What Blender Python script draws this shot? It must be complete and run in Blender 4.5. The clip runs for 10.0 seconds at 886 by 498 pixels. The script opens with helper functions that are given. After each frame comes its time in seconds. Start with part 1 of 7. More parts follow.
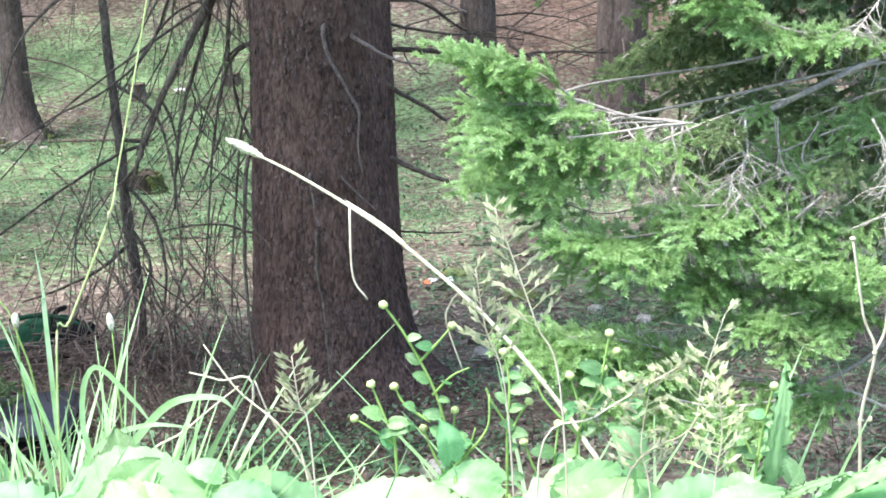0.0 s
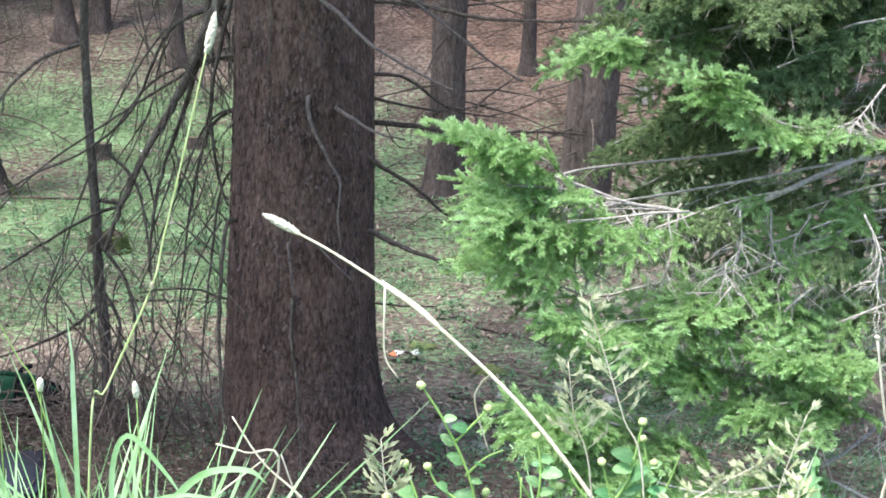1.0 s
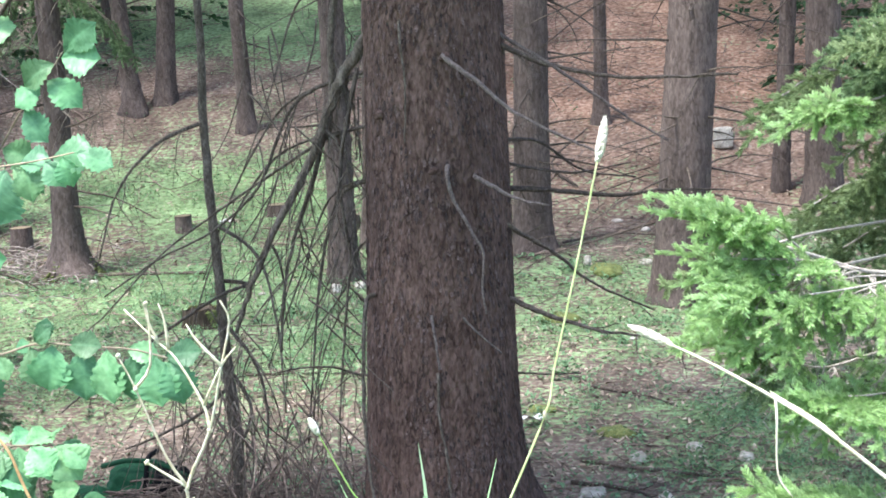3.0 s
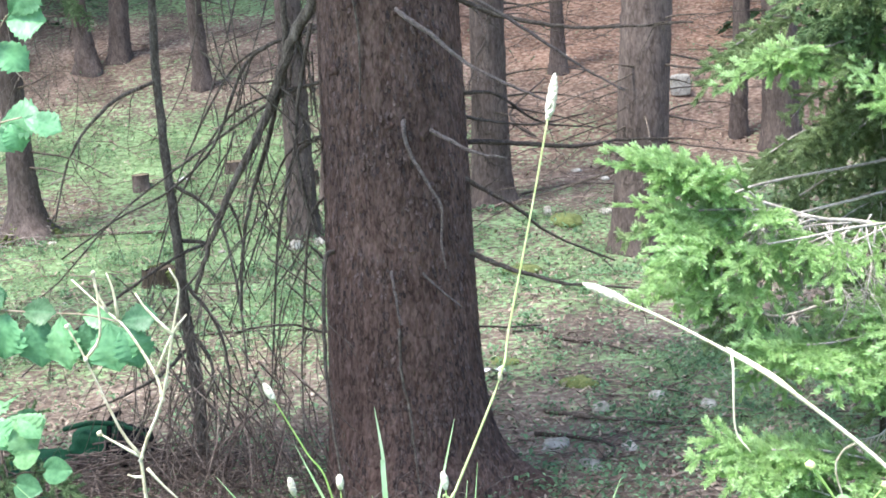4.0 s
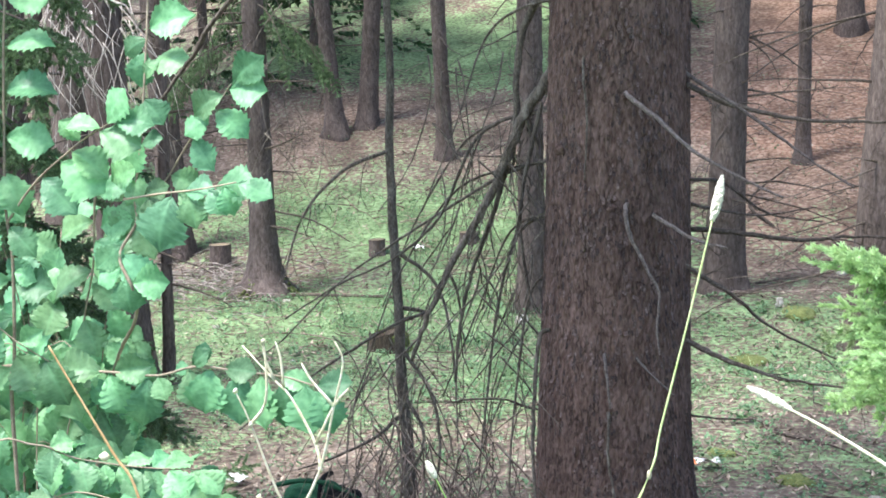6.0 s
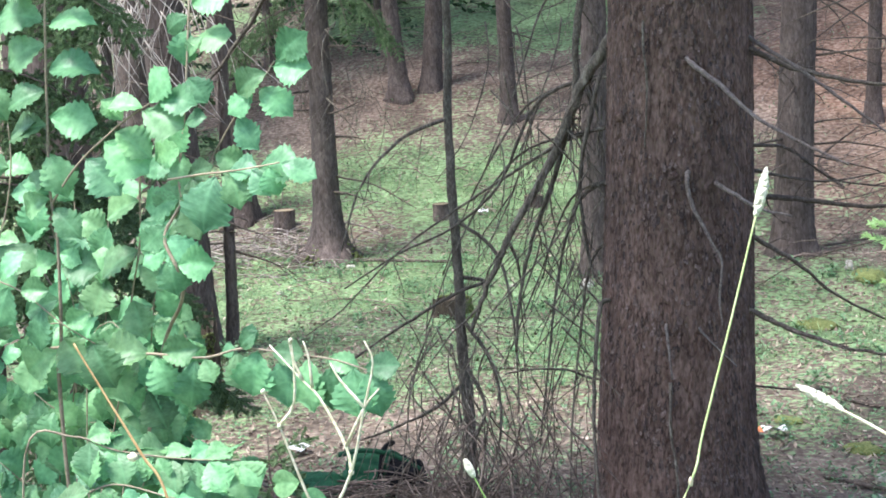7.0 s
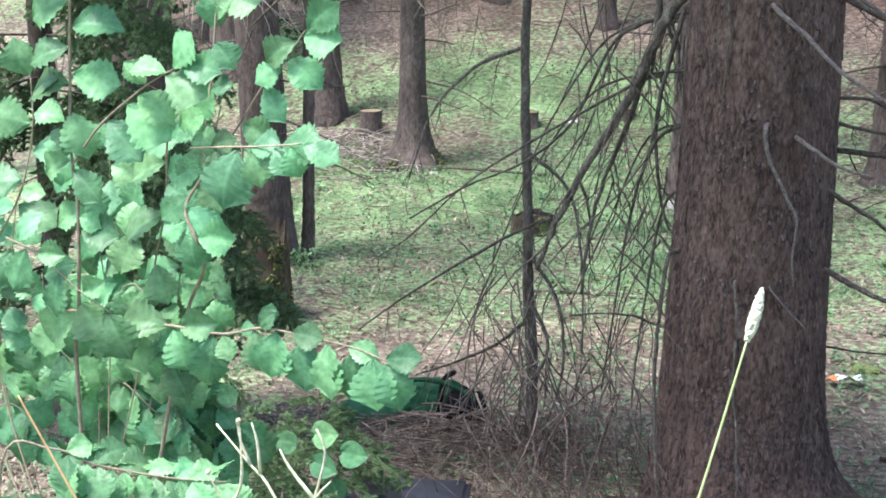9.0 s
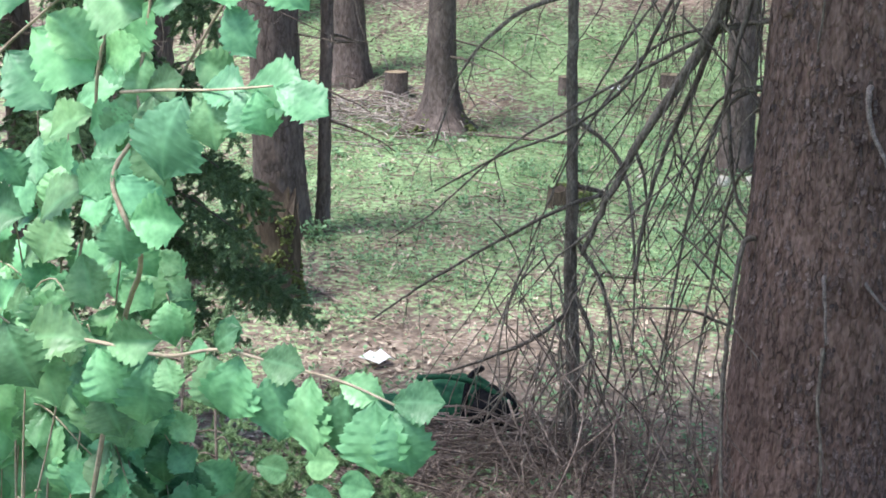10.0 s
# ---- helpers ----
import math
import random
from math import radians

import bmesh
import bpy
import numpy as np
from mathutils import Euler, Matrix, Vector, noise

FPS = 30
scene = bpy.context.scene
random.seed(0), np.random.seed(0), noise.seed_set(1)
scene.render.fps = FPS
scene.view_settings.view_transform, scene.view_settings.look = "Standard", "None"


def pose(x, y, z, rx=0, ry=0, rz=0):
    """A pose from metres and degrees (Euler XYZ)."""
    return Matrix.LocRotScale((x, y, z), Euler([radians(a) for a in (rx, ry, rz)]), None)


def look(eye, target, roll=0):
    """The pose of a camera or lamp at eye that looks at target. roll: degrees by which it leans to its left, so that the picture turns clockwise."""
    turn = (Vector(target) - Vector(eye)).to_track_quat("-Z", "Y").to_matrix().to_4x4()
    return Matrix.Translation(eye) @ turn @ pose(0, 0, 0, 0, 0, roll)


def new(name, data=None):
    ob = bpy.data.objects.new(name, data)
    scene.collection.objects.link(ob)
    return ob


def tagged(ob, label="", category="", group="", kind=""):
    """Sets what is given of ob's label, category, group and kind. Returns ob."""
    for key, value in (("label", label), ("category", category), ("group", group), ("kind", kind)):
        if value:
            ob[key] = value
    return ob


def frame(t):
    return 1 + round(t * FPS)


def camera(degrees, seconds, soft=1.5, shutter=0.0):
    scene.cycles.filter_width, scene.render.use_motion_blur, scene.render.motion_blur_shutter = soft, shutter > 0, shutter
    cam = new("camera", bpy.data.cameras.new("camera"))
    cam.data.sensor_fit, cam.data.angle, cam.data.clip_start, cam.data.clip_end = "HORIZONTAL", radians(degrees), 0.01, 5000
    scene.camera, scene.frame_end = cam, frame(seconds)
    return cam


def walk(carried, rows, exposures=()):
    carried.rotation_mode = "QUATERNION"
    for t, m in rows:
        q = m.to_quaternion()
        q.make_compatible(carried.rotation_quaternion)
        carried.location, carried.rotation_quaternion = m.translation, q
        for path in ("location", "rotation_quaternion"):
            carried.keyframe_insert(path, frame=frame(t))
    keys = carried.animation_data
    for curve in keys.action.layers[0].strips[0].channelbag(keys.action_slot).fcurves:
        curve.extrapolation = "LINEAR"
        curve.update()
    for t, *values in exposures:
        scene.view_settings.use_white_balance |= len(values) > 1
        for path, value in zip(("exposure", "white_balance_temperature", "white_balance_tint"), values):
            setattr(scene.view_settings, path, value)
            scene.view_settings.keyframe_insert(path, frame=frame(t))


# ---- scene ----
cam = camera(30.4, 10.0, soft=1.75)
PATH = [
    (0, (1.022, -1.77, 1.963), (0.815, 0.16, 1.481), -2.7),
    (0.2, (0.972, -1.791, 1.97), (0.813, 0.146, 1.499), -2.0),
    (0.5, (1.015, -1.77, 1.968), (0.861, 0.171, 1.515), -1.8),
    (1, (0.928, -1.805, 1.985), (0.784, 0.15, 1.586), -0.0),
    (1.5, (0.843, -1.779, 1.975), (0.718, 0.183, 1.605), 1.4),
    (2, (0.703, -1.705, 2.007), (0.554, 0.262, 1.675), -1.5),
    (2.2, (0.658, -1.692, 2.015), (0.482, 0.276, 1.708), -1.3),
    (3.3, (0.537, -1.684, 2.043), (0.356, 0.274, 1.676), -3.8),
    (3.5, (0.538, -1.676, 2.044), (0.372, 0.279, 1.657), -3.9),
    (4, (0.556, -1.666, 2.044), (0.411, 0.288, 1.644), -4.2),
    (4.5, (0.575, -1.674, 2.049), (0.397, 0.278, 1.655), -3.1),
    (5, (0.575, -1.681, 2.05), (0.307, 0.266, 1.678), -1.7),
    (5.5, (0.596, -1.679, 2.048), (0.272, 0.267, 1.72), -1.9),
    (6, (0.637, -1.672, 2.057), (0.204, 0.258, 1.762), -1.8),
    (6.2, (0.636, -1.665, 2.058), (0.167, 0.257, 1.762), -2.4),
    (7.3, (0.665, -1.531, 2.115), (0.118, 0.359, 1.756), -1.8),
    (7.5, (0.667, -1.483, 2.148), (0.103, 0.4, 1.779), -0.7),
    (8, (0.686, -1.409, 2.207), (0.131, 0.475, 1.831), -1.1),
    (8.5, (0.707, -1.382, 2.212), (0.123, 0.483, 1.789), -1.4),
    (9, (0.725, -1.359, 2.231), (0.097, 0.479, 1.753), -0.4),
    (9.5, (0.694, -1.277, 2.218), (0.043, 0.547, 1.716), 0.1),
    (9.6, (0.675, -1.235, 2.21), (0.014, 0.585, 1.706), 0.2),
    (10, (0.432, -0.54, 2.05), (-0.222, 1.278, 1.535), 0.6),
]
EXPOSURES = [(t, 1.51 + d, 5780, 11.5) for t, d in ((0.0, -0.05), (0.5, -0.26), (1.0, -0.25), (1.5, -0.1), (2.0, -0.06), (3.5, 0.1),
                                                    (4.5, 0.12), (5.5, 0.04), (7.5, -0.06), (8.5, -0.03), (9.5, -0.13), (10.0, -0.13))]
walk(cam, [(t, look(eye, target, roll)) for t, eye, target, roll in PATH], EXPOSURES)

# ---- world and light ----
world = bpy.data.worlds.new("world")
scene.world = world
world.use_nodes = True
wn = world.node_tree
sky = wn.nodes.new("ShaderNodeTexSky")
sky.sky_type, sky.sun_disc = "NISHITA", False
sky.sun_elevation, sky.sun_rotation = radians(67), radians(229)
sky.air_density, sky.dust_density, sky.ozone_density = 1.0, 3.0, 1.0
wn.links.new(sky.outputs[0], wn.nodes["Background"].inputs[0])
wn.nodes["Background"].inputs[1].default_value = 0.15
sun = new("sun", bpy.data.lights.new("sun", "SUN"))
sun.data.energy, sun.data.angle, sun.data.color = 3.0, radians(14), (1.0, 0.94, 0.84)
sun.matrix_world = look((-3.0, -2.6, 9.4), (0, 0, 0))


# ---- materials ----
def noise_mat(name, colours, scale=20.0, rough=0.85, bump=0.3, stretch=(1, 1, 1), detail=6.0, vary=0.25, island=0.0,
              translucent=0.0, metallic=0.0, fine=4.0, spec=0.3):
    """A material with two scales of noise between two or three colours, relief, and a tone of its own for each object or island."""
    m = bpy.data.materials.new(name)
    m.use_nodes = True
    n, ln = m.node_tree.nodes, m.node_tree.links
    b = n["Principled BSDF"]
    co = n.new("ShaderNodeTexCoord")
    mp = n.new("ShaderNodeMapping")
    mp.inputs["Scale"].default_value = stretch
    ln.new(co.outputs["Object"], mp.inputs[0])
    big, small = n.new("ShaderNodeTexNoise"), n.new("ShaderNodeTexNoise")
    for node, s in ((big, scale), (small, scale * fine)):
        node.inputs["Scale"].default_value, node.inputs["Detail"].default_value = s, detail
        ln.new(mp.outputs[0], node.inputs["Vector"])
    add = n.new("ShaderNodeMath")
    add.operation = "MULTIPLY_ADD"
    ln.new(small.outputs["Fac"], add.inputs[0])
    add.inputs[1].default_value = 0.5
    half = n.new("ShaderNodeMath")
    half.operation = "MULTIPLY"
    ln.new(big.outputs["Fac"], half.inputs[0])
    half.inputs[1].default_value = 0.5
    ln.new(half.outputs[0], add.inputs[2])
    ramp = n.new("ShaderNodeValToRGB")
    e = ramp.color_ramp.elements
    while len(e) < len(colours):
        e.new(0.5)
    for i, c in enumerate(colours):
        e[i].position = 0.33 + 0.34 * i / (len(colours) - 1)
        e[i].color = (*c, 1)
    ln.new(add.outputs[0], ramp.inputs[0])
    rnd = n.new("ShaderNodeObjectInfo").outputs["Random"]
    if island:
        rnd = n.new("ShaderNodeNewGeometry").outputs["Random Per Island"]
    rng = n.new("ShaderNodeMapRange")
    rng.inputs["To Min"].default_value, rng.inputs["To Max"].default_value = 1 - (island or vary), 1 + (island or vary)
    ln.new(rnd, rng.inputs[0])
    hsv = n.new("ShaderNodeHueSaturation")
    ln.new(ramp.outputs[0], hsv.inputs["Color"])
    ln.new(rng.outputs[0], hsv.inputs["Value"])
    ln.new(hsv.outputs[0], b.inputs["Base Color"])
    b.inputs["Roughness"].default_value, b.inputs["Metallic"].default_value = rough, metallic
    b.inputs["Specular IOR Level"].default_value = spec
    if bump:
        bp = n.new("ShaderNodeBump")
        bp.inputs["Strength"].default_value, bp.inputs["Distance"].default_value = bump, 0.01
        ln.new(add.outputs[0], bp.inputs["Height"])
        ln.new(bp.outputs[0], b.inputs["Normal"])
    if translucent:
        tr, mx = n.new("ShaderNodeBsdfTranslucent"), n.new("ShaderNodeMixShader")
        ln.new(hsv.outputs[0], tr.inputs[0])
        mx.inputs[0].default_value = translucent
        ln.new(b.outputs[0], mx.inputs[1])
        ln.new(tr.outputs[0], mx.inputs[2])
        ln.new(mx.outputs[0], n["Material Output"].inputs[0])
    return m


def bark_mat(name, dark, mid, light, scale=1.0):
    """Scaly bark: upright plates with dark joints, flecks of lichen and fine grain."""
    m = bpy.data.materials.new(name)
    m.use_nodes = True
    n, ln = m.node_tree.nodes, m.node_tree.links
    b = n["Principled BSDF"]
    co, mp = n.new("ShaderNodeTexCoord"), n.new("ShaderNodeMapping")
    mp.inputs["Scale"].default_value = (58 * scale, 58 * scale, 22 * scale)
    ln.new(co.outputs["Object"], mp.inputs[0])
    warp = n.new("ShaderNodeTexNoise")
    warp.inputs["Scale"].default_value, warp.inputs["Detail"].default_value = 1.6, 5
    ln.new(mp.outputs[0], warp.inputs["Vector"])
    mixv = n.new("ShaderNodeMixRGB")
    mixv.blend_type = "ADD"
    mixv.inputs[0].default_value = 2.2
    ln.new(mp.outputs[0], mixv.inputs[1])
    ln.new(warp.outputs["Color"], mixv.inputs[2])
    vor = n.new("ShaderNodeTexVoronoi")
    vor.feature = "DISTANCE_TO_EDGE"
    vor.inputs["Scale"].default_value = 1.0
    ln.new(mixv.outputs[0], vor.inputs["Vector"])
    cell = n.new("ShaderNodeTexVoronoi")
    cell.inputs["Scale"].default_value = 1.0
    ln.new(mixv.outputs[0], cell.inputs["Vector"])
    grain, patch = n.new("ShaderNodeTexNoise"), n.new("ShaderNodeTexNoise")
    grain.inputs["Scale"].default_value, grain.inputs["Detail"].default_value = 1.7, 10
    ln.new(mp.outputs[0], grain.inputs["Vector"])
    patch.inputs["Scale"].default_value, patch.inputs["Detail"].default_value = 3.5, 4
    ln.new(co.outputs["Object"], patch.inputs["Vector"])
    edge = n.new("ShaderNodeMapRange")
    edge.inputs["From Min"].default_value, edge.inputs["From Max"].default_value = -0.08, 0.12
    ln.new(vor.outputs["Distance"], edge.inputs[0])
    ramp = n.new("ShaderNodeValToRGB")
    e = ramp.color_ramp.elements
    e[0].color, e[1].color = (*mid, 1), (*light, 1)
    e[0].position, e[1].position = 0.36, 0.92
    sep = n.new("ShaderNodeSeparateColor")
    ln.new(cell.outputs["Color"], sep.inputs[0])
    mathn = n.new("ShaderNodeMath")
    mathn.operation = "MULTIPLY_ADD"
    ln.new(sep.outputs[0], mathn.inputs[0])
    mathn.inputs[1].default_value = 0.22
    ln.new(grain.outputs["Fac"], mathn.inputs[2])
    ln.new(mathn.outputs[0], ramp.inputs[0])
    # the joints close up in places, so that plates run together
    weld, weldmap, join = n.new("ShaderNodeTexNoise"), n.new("ShaderNodeMapRange"), n.new("ShaderNodeMath")
    weld.inputs["Scale"].default_value, weld.inputs["Detail"].default_value = 0.55, 3
    ln.new(mp.outputs[0], weld.inputs["Vector"])
    weldmap.inputs["From Min"].default_value, weldmap.inputs["From Max"].default_value = 0.36, 0.56
    weldmap.inputs["To Min"].default_value, weldmap.inputs["To Max"].default_value = 0.38, 1.0
    ln.new(weld.outputs["Fac"], weldmap.inputs[0])
    join.operation = "MAXIMUM"
    ln.new(edge.outputs[0], join.inputs[0])
    ln.new(weldmap.outputs[0], join.inputs[1])
    mix = n.new("ShaderNodeMixRGB")
    mix.inputs[1].default_value = (*dark, 1)
    ln.new(join.outputs[0], mix.inputs[0])
    ln.new(ramp.outputs[0], mix.inputs[2])
    streak, smap = n.new("ShaderNodeTexNoise"), n.new("ShaderNodeMapping")
    smap.inputs["Scale"].default_value = (34, 34, 3.2)
    ln.new(co.outputs["Object"], smap.inputs[0])
    ln.new(smap.outputs[0], streak.inputs["Vector"])
    streak.inputs["Scale"].default_value, streak.inputs["Detail"].default_value = 1.0, 6
    mixs = n.new("ShaderNodeMath")
    mixs.operation = "MULTIPLY_ADD"
    ln.new(streak.outputs["Fac"], mixs.inputs[0])
    mixs.inputs[1].default_value = 0.9
    hsv = n.new("ShaderNodeHueSaturation")
    rng = n.new("ShaderNodeMapRange")
    rng.inputs["From Min"].default_value, rng.inputs["From Max"].default_value = 0.3, 0.7
    rng.inputs["To Min"].default_value, rng.inputs["To Max"].default_value = 0.35, 0.8
    ln.new(patch.outputs["Fac"], rng.inputs[0])
    ln.new(rng.outputs[0], mixs.inputs[2])
    ln.new(mixs.outputs[0], hsv.inputs["Value"])
    ln.new(mix.outputs[0], hsv.inputs["Color"])
    ln.new(hsv.outputs[0], b.inputs["Base Color"])
    b.inputs["Roughness"].default_value, b.inputs["Specular IOR Level"].default_value = 0.85, 0.25
    h = n.new("ShaderNodeMath")
    h.operation = "MULTIPLY_ADD"
    ln.new(grain.outputs["Fac"], h.inputs[0])
    h.inputs[1].default_value = 0.9
    ln.new(join.outputs[0], h.inputs[2])
    bp = n.new("ShaderNodeBump")
    bp.inputs["Strength"].default_value, bp.inputs["Distance"].default_value = 0.9, 0.006
    ln.new(h.outputs[0], bp.inputs["Height"])
    ln.new(bp.outputs[0], b.inputs["Normal"])
    return m


def ground_mat():
    """Needle litter and soil under moss and herbs; the cover attribute says where moss grows, the second where bare
    reddish litter lies and sunlight is painted on the right slope.
    """
    m = bpy.data.materials.new("forest_floor")
    m.use_nodes = True
    n, ln = m.node_tree.nodes, m.node_tree.links
    b = n["Principled BSDF"]
    co = n.new("ShaderNodeTexCoord")
    tex = {}
    for key, s, d in (("patch", 2.2, 5), ("fleck", 26, 6), ("fine", 120, 4)):
        tex[key] = n.new("ShaderNodeTexNoise")
        tex[key].inputs["Scale"].default_value, tex[key].inputs["Detail"].default_value = s, d
        ln.new(co.outputs["Object"], tex[key].inputs["Vector"])

    def ramp(src, *stops):
        r = n.new("ShaderNodeValToRGB")
        el = r.color_ramp.elements
        while len(el) < len(stops):
            el.new(0.5)
        for i, (p, c) in enumerate(stops):
            el[i].position, el[i].color = p, (*c, 1)
        ln.new(src, r.inputs[0])
        return r.outputs[0]

    litter = ramp(tex["fleck"].outputs["Fac"], (0.3, (0.092, 0.07, 0.055)), (0.48, (0.165, 0.128, 0.1)), (0.68, (0.29, 0.235, 0.19)))
    rusty = ramp(tex["fleck"].outputs["Fac"], (0.3, (0.13, 0.075, 0.05)), (0.5, (0.3, 0.185, 0.125)), (0.68, (0.47, 0.33, 0.24)))
    moss = ramp(tex["fleck"].outputs["Fac"], (0.3, (0.096, 0.143, 0.062)), (0.5, (0.168, 0.24, 0.111)), (0.7, (0.272, 0.368, 0.188)))
    cover, rust_and_sun = n.new("ShaderNodeAttribute"), n.new("ShaderNodeAttribute")
    cover.attribute_name, rust_and_sun.attribute_name = "cover", "rust_and_sun"
    mix1, mix2 = n.new("ShaderNodeMixRGB"), n.new("ShaderNodeMixRGB")
    ln.new(rust_and_sun.outputs["Fac"], mix1.inputs[0])
    ln.new(litter, mix1.inputs[1])
    ln.new(rusty, mix1.inputs[2])
    add = n.new("ShaderNodeMath")
    add.operation = "ADD"
    ln.new(cover.outputs["Fac"], add.inputs[0])
    sub = n.new("ShaderNodeMapRange")
    sub.inputs["From Min"].default_value, sub.inputs["From Max"].default_value = 0.3, 0.7
    sub.inputs["To Min"].default_value, sub.inputs["To Max"].default_value = -0.55, 0.55
    ln.new(tex["fleck"].outputs["Fac"], sub.inputs[0])
    ln.new(sub.outputs[0], add.inputs[1])
    sharp = n.new("ShaderNodeMapRange")
    sharp.inputs["From Min"].default_value, sharp.inputs["From Max"].default_value = 0.35, 0.65
    ln.new(add.outputs[0], sharp.inputs[0])
    ln.new(sharp.outputs[0], mix2.inputs[0])
    ln.new(mix1.outputs[0], mix2.inputs[1])
    ln.new(moss, mix2.inputs[2])
    tone, prange = n.new("ShaderNodeHueSaturation"), n.new("ShaderNodeMapRange")
    prange.inputs["From Min"].default_value, prange.inputs["From Max"].default_value = 0.32, 0.68
    prange.inputs["To Min"].default_value, prange.inputs["To Max"].default_value = 0.65, 1.45
    ln.new(tex["patch"].outputs["Fac"], prange.inputs[0])
    ln.new(prange.outputs[0], tone.inputs["Value"])
    ln.new(mix2.outputs[0], tone.inputs["Color"])
    ln.new(tone.outputs[0], b.inputs["Base Color"])
    b.inputs["Roughness"].default_value, b.inputs["Specular IOR Level"].default_value = 0.95, 0.15
    hh = n.new("ShaderNodeMath")
    hh.operation = "MULTIPLY_ADD"
    ln.new(tex["fine"].outputs["Fac"], hh.inputs[0])
    hh.inputs[1].default_value = 0.4
    ln.new(tex["fleck"].outputs["Fac"], hh.inputs[2])
    bp = n.new("ShaderNodeBump")
    bp.inputs["Strength"].default_value, bp.inputs["Distance"].default_value = 0.5, 0.015
    ln.new(hh.outputs[0], bp.inputs["Height"])
    ln.new(bp.outputs[0], b.inputs["Normal"])
    return m


FLOOR = ground_mat()
BARK = bark_mat("spruce_bark", (0.021, 0.0115, 0.0085), (0.067, 0.038, 0.0275), (0.195, 0.134, 0.107))
# paler, lower-contrast bark; the haze over far trunks is in its colour
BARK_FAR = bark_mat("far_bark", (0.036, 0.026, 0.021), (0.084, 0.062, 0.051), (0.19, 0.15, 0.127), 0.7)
DEADWOOD = noise_mat("dead_twig", [(0.045, 0.034, 0.026), (0.1, 0.078, 0.06), (0.2, 0.165, 0.13)], 60, 0.85, 0.3, vary=0.3)
GREYTWIG = noise_mat("grey_twig", [(0.24, 0.205, 0.175), (0.44, 0.39, 0.335), (0.66, 0.61, 0.55)], 60, 0.8, 0.3)
TRUNKTWIG = noise_mat("bleached_twig", [(0.06, 0.048, 0.04), (0.13, 0.105, 0.09), (0.23, 0.195, 0.17)], 60, 0.8, 0.3)
SAPBARK = noise_mat("sapling_bark", [(0.058, 0.046, 0.035), (0.135, 0.112, 0.085), (0.25, 0.22, 0.172)], 40, 0.8, 0.5, stretch=(1, 1, .4))
NEEDLE = noise_mat("needle", [(0.335, 0.515, 0.185), (0.49, 0.68, 0.3), (0.62, 0.8, 0.45)], 9, 0.5, 0, island=0.25, translucent=0.5, spec=0.4)


def pale_tips(m, inner):
    """Needles run from an older, deeper green within to the fresh green of the tips."""
    n, ln = m.node_tree.nodes, m.node_tree.links
    at, mix = n.new("ShaderNodeAttribute"), n.new("ShaderNodeMixRGB")
    at.attribute_name = "vein"
    hsv = [x for x in n if x.bl_idname == "ShaderNodeHueSaturation"][0]
    ln.new(at.outputs["Fac"], mix.inputs[0])
    mix.inputs[1].default_value = (*inner, 1)
    ln.new(hsv.outputs[0], mix.inputs[2])
    ln.new(mix.outputs[0], n["Principled BSDF"].inputs["Base Color"])
    ln.new(mix.outputs[0], [x for x in n if x.bl_idname == "ShaderNodeBsdfTranslucent"][0].inputs[0])


pale_tips(NEEDLE, (0.235, 0.37, 0.125))
# duller and darker needle copies: shade within the spruces put into the colour
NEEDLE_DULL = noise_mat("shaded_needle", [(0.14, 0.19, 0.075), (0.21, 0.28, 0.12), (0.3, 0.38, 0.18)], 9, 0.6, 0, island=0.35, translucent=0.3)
NEEDLE_DARK = noise_mat("dark_needle", [(0.075, 0.12, 0.05), (0.125, 0.195, 0.082), (0.2, 0.29, 0.13)], 9, 0.6, 0, island=0.35, translucent=0.2)
CROWN = noise_mat("crown_needle", [(0.03, 0.06, 0.025), (0.05, 0.1, 0.035)], 4, 0.7, 0, island=0.4, translucent=0.15)
HERB = noise_mat("herb_leaf", [(0.09, 0.172, 0.08), (0.165, 0.283, 0.137), (0.262, 0.403, 0.214)], 6, 0.6, 0, island=0.38, translucent=0.3)
GRASS = noise_mat("grass_blade", [(0.3, 0.52, 0.19), (0.45, 0.68, 0.32), (0.62, 0.8, 0.5)], 8, 0.5, 0, island=0.3, translucent=0.35, spec=0.4)
STRAW = noise_mat("dry_straw", [(0.5, 0.42, 0.28), (0.68, 0.6, 0.44), (0.8, 0.74, 0.6)], 50, 0.6, 0.2, stretch=(1, 1, .3))
PALE = noise_mat("bleached_stem", [(0.5, 0.43, 0.26), (0.68, 0.62, 0.42), (0.82, 0.78, 0.64)], 60, 0.6, 0.2)
SEED = noise_mat("seed_head", [(0.68, 0.64, 0.47), (0.84, 0.82, 0.68)], 90, 0.8, 0.4, translucent=0.2)
HUSK = noise_mat("green_husk", [(0.66, 0.68, 0.38), (0.82, 0.84, 0.58)], 90, 0.7, 0.3, translucent=0.35)
STEMGREEN = noise_mat("green_stem", [(0.2, 0.34, 0.08), (0.34, 0.48, 0.14)], 30, 0.55, 0)
WOOD = noise_mat("cut_wood", [(0.16, 0.12, 0.075), (0.3, 0.235, 0.15)], 30, 0.8, 0.3)
ROTWOOD = noise_mat("weathered_wood", [(0.03, 0.022, 0.015), (0.075, 0.056, 0.038), (0.15, 0.12, 0.08)], 14, 0.9, 0.8, stretch=(1, 1, .3))
FOOTMOSS = noise_mat("foot_moss", [(0.075, 0.09, 0.025), (0.15, 0.175, 0.055), (0.24, 0.26, 0.1)], 30, 0.95, 0.8)
STONE = noise_mat("pale_stone", [(0.26, 0.23, 0.18), (0.46, 0.42, 0.34), (0.68, 0.64, 0.55)], 14, 0.85, 0.6)
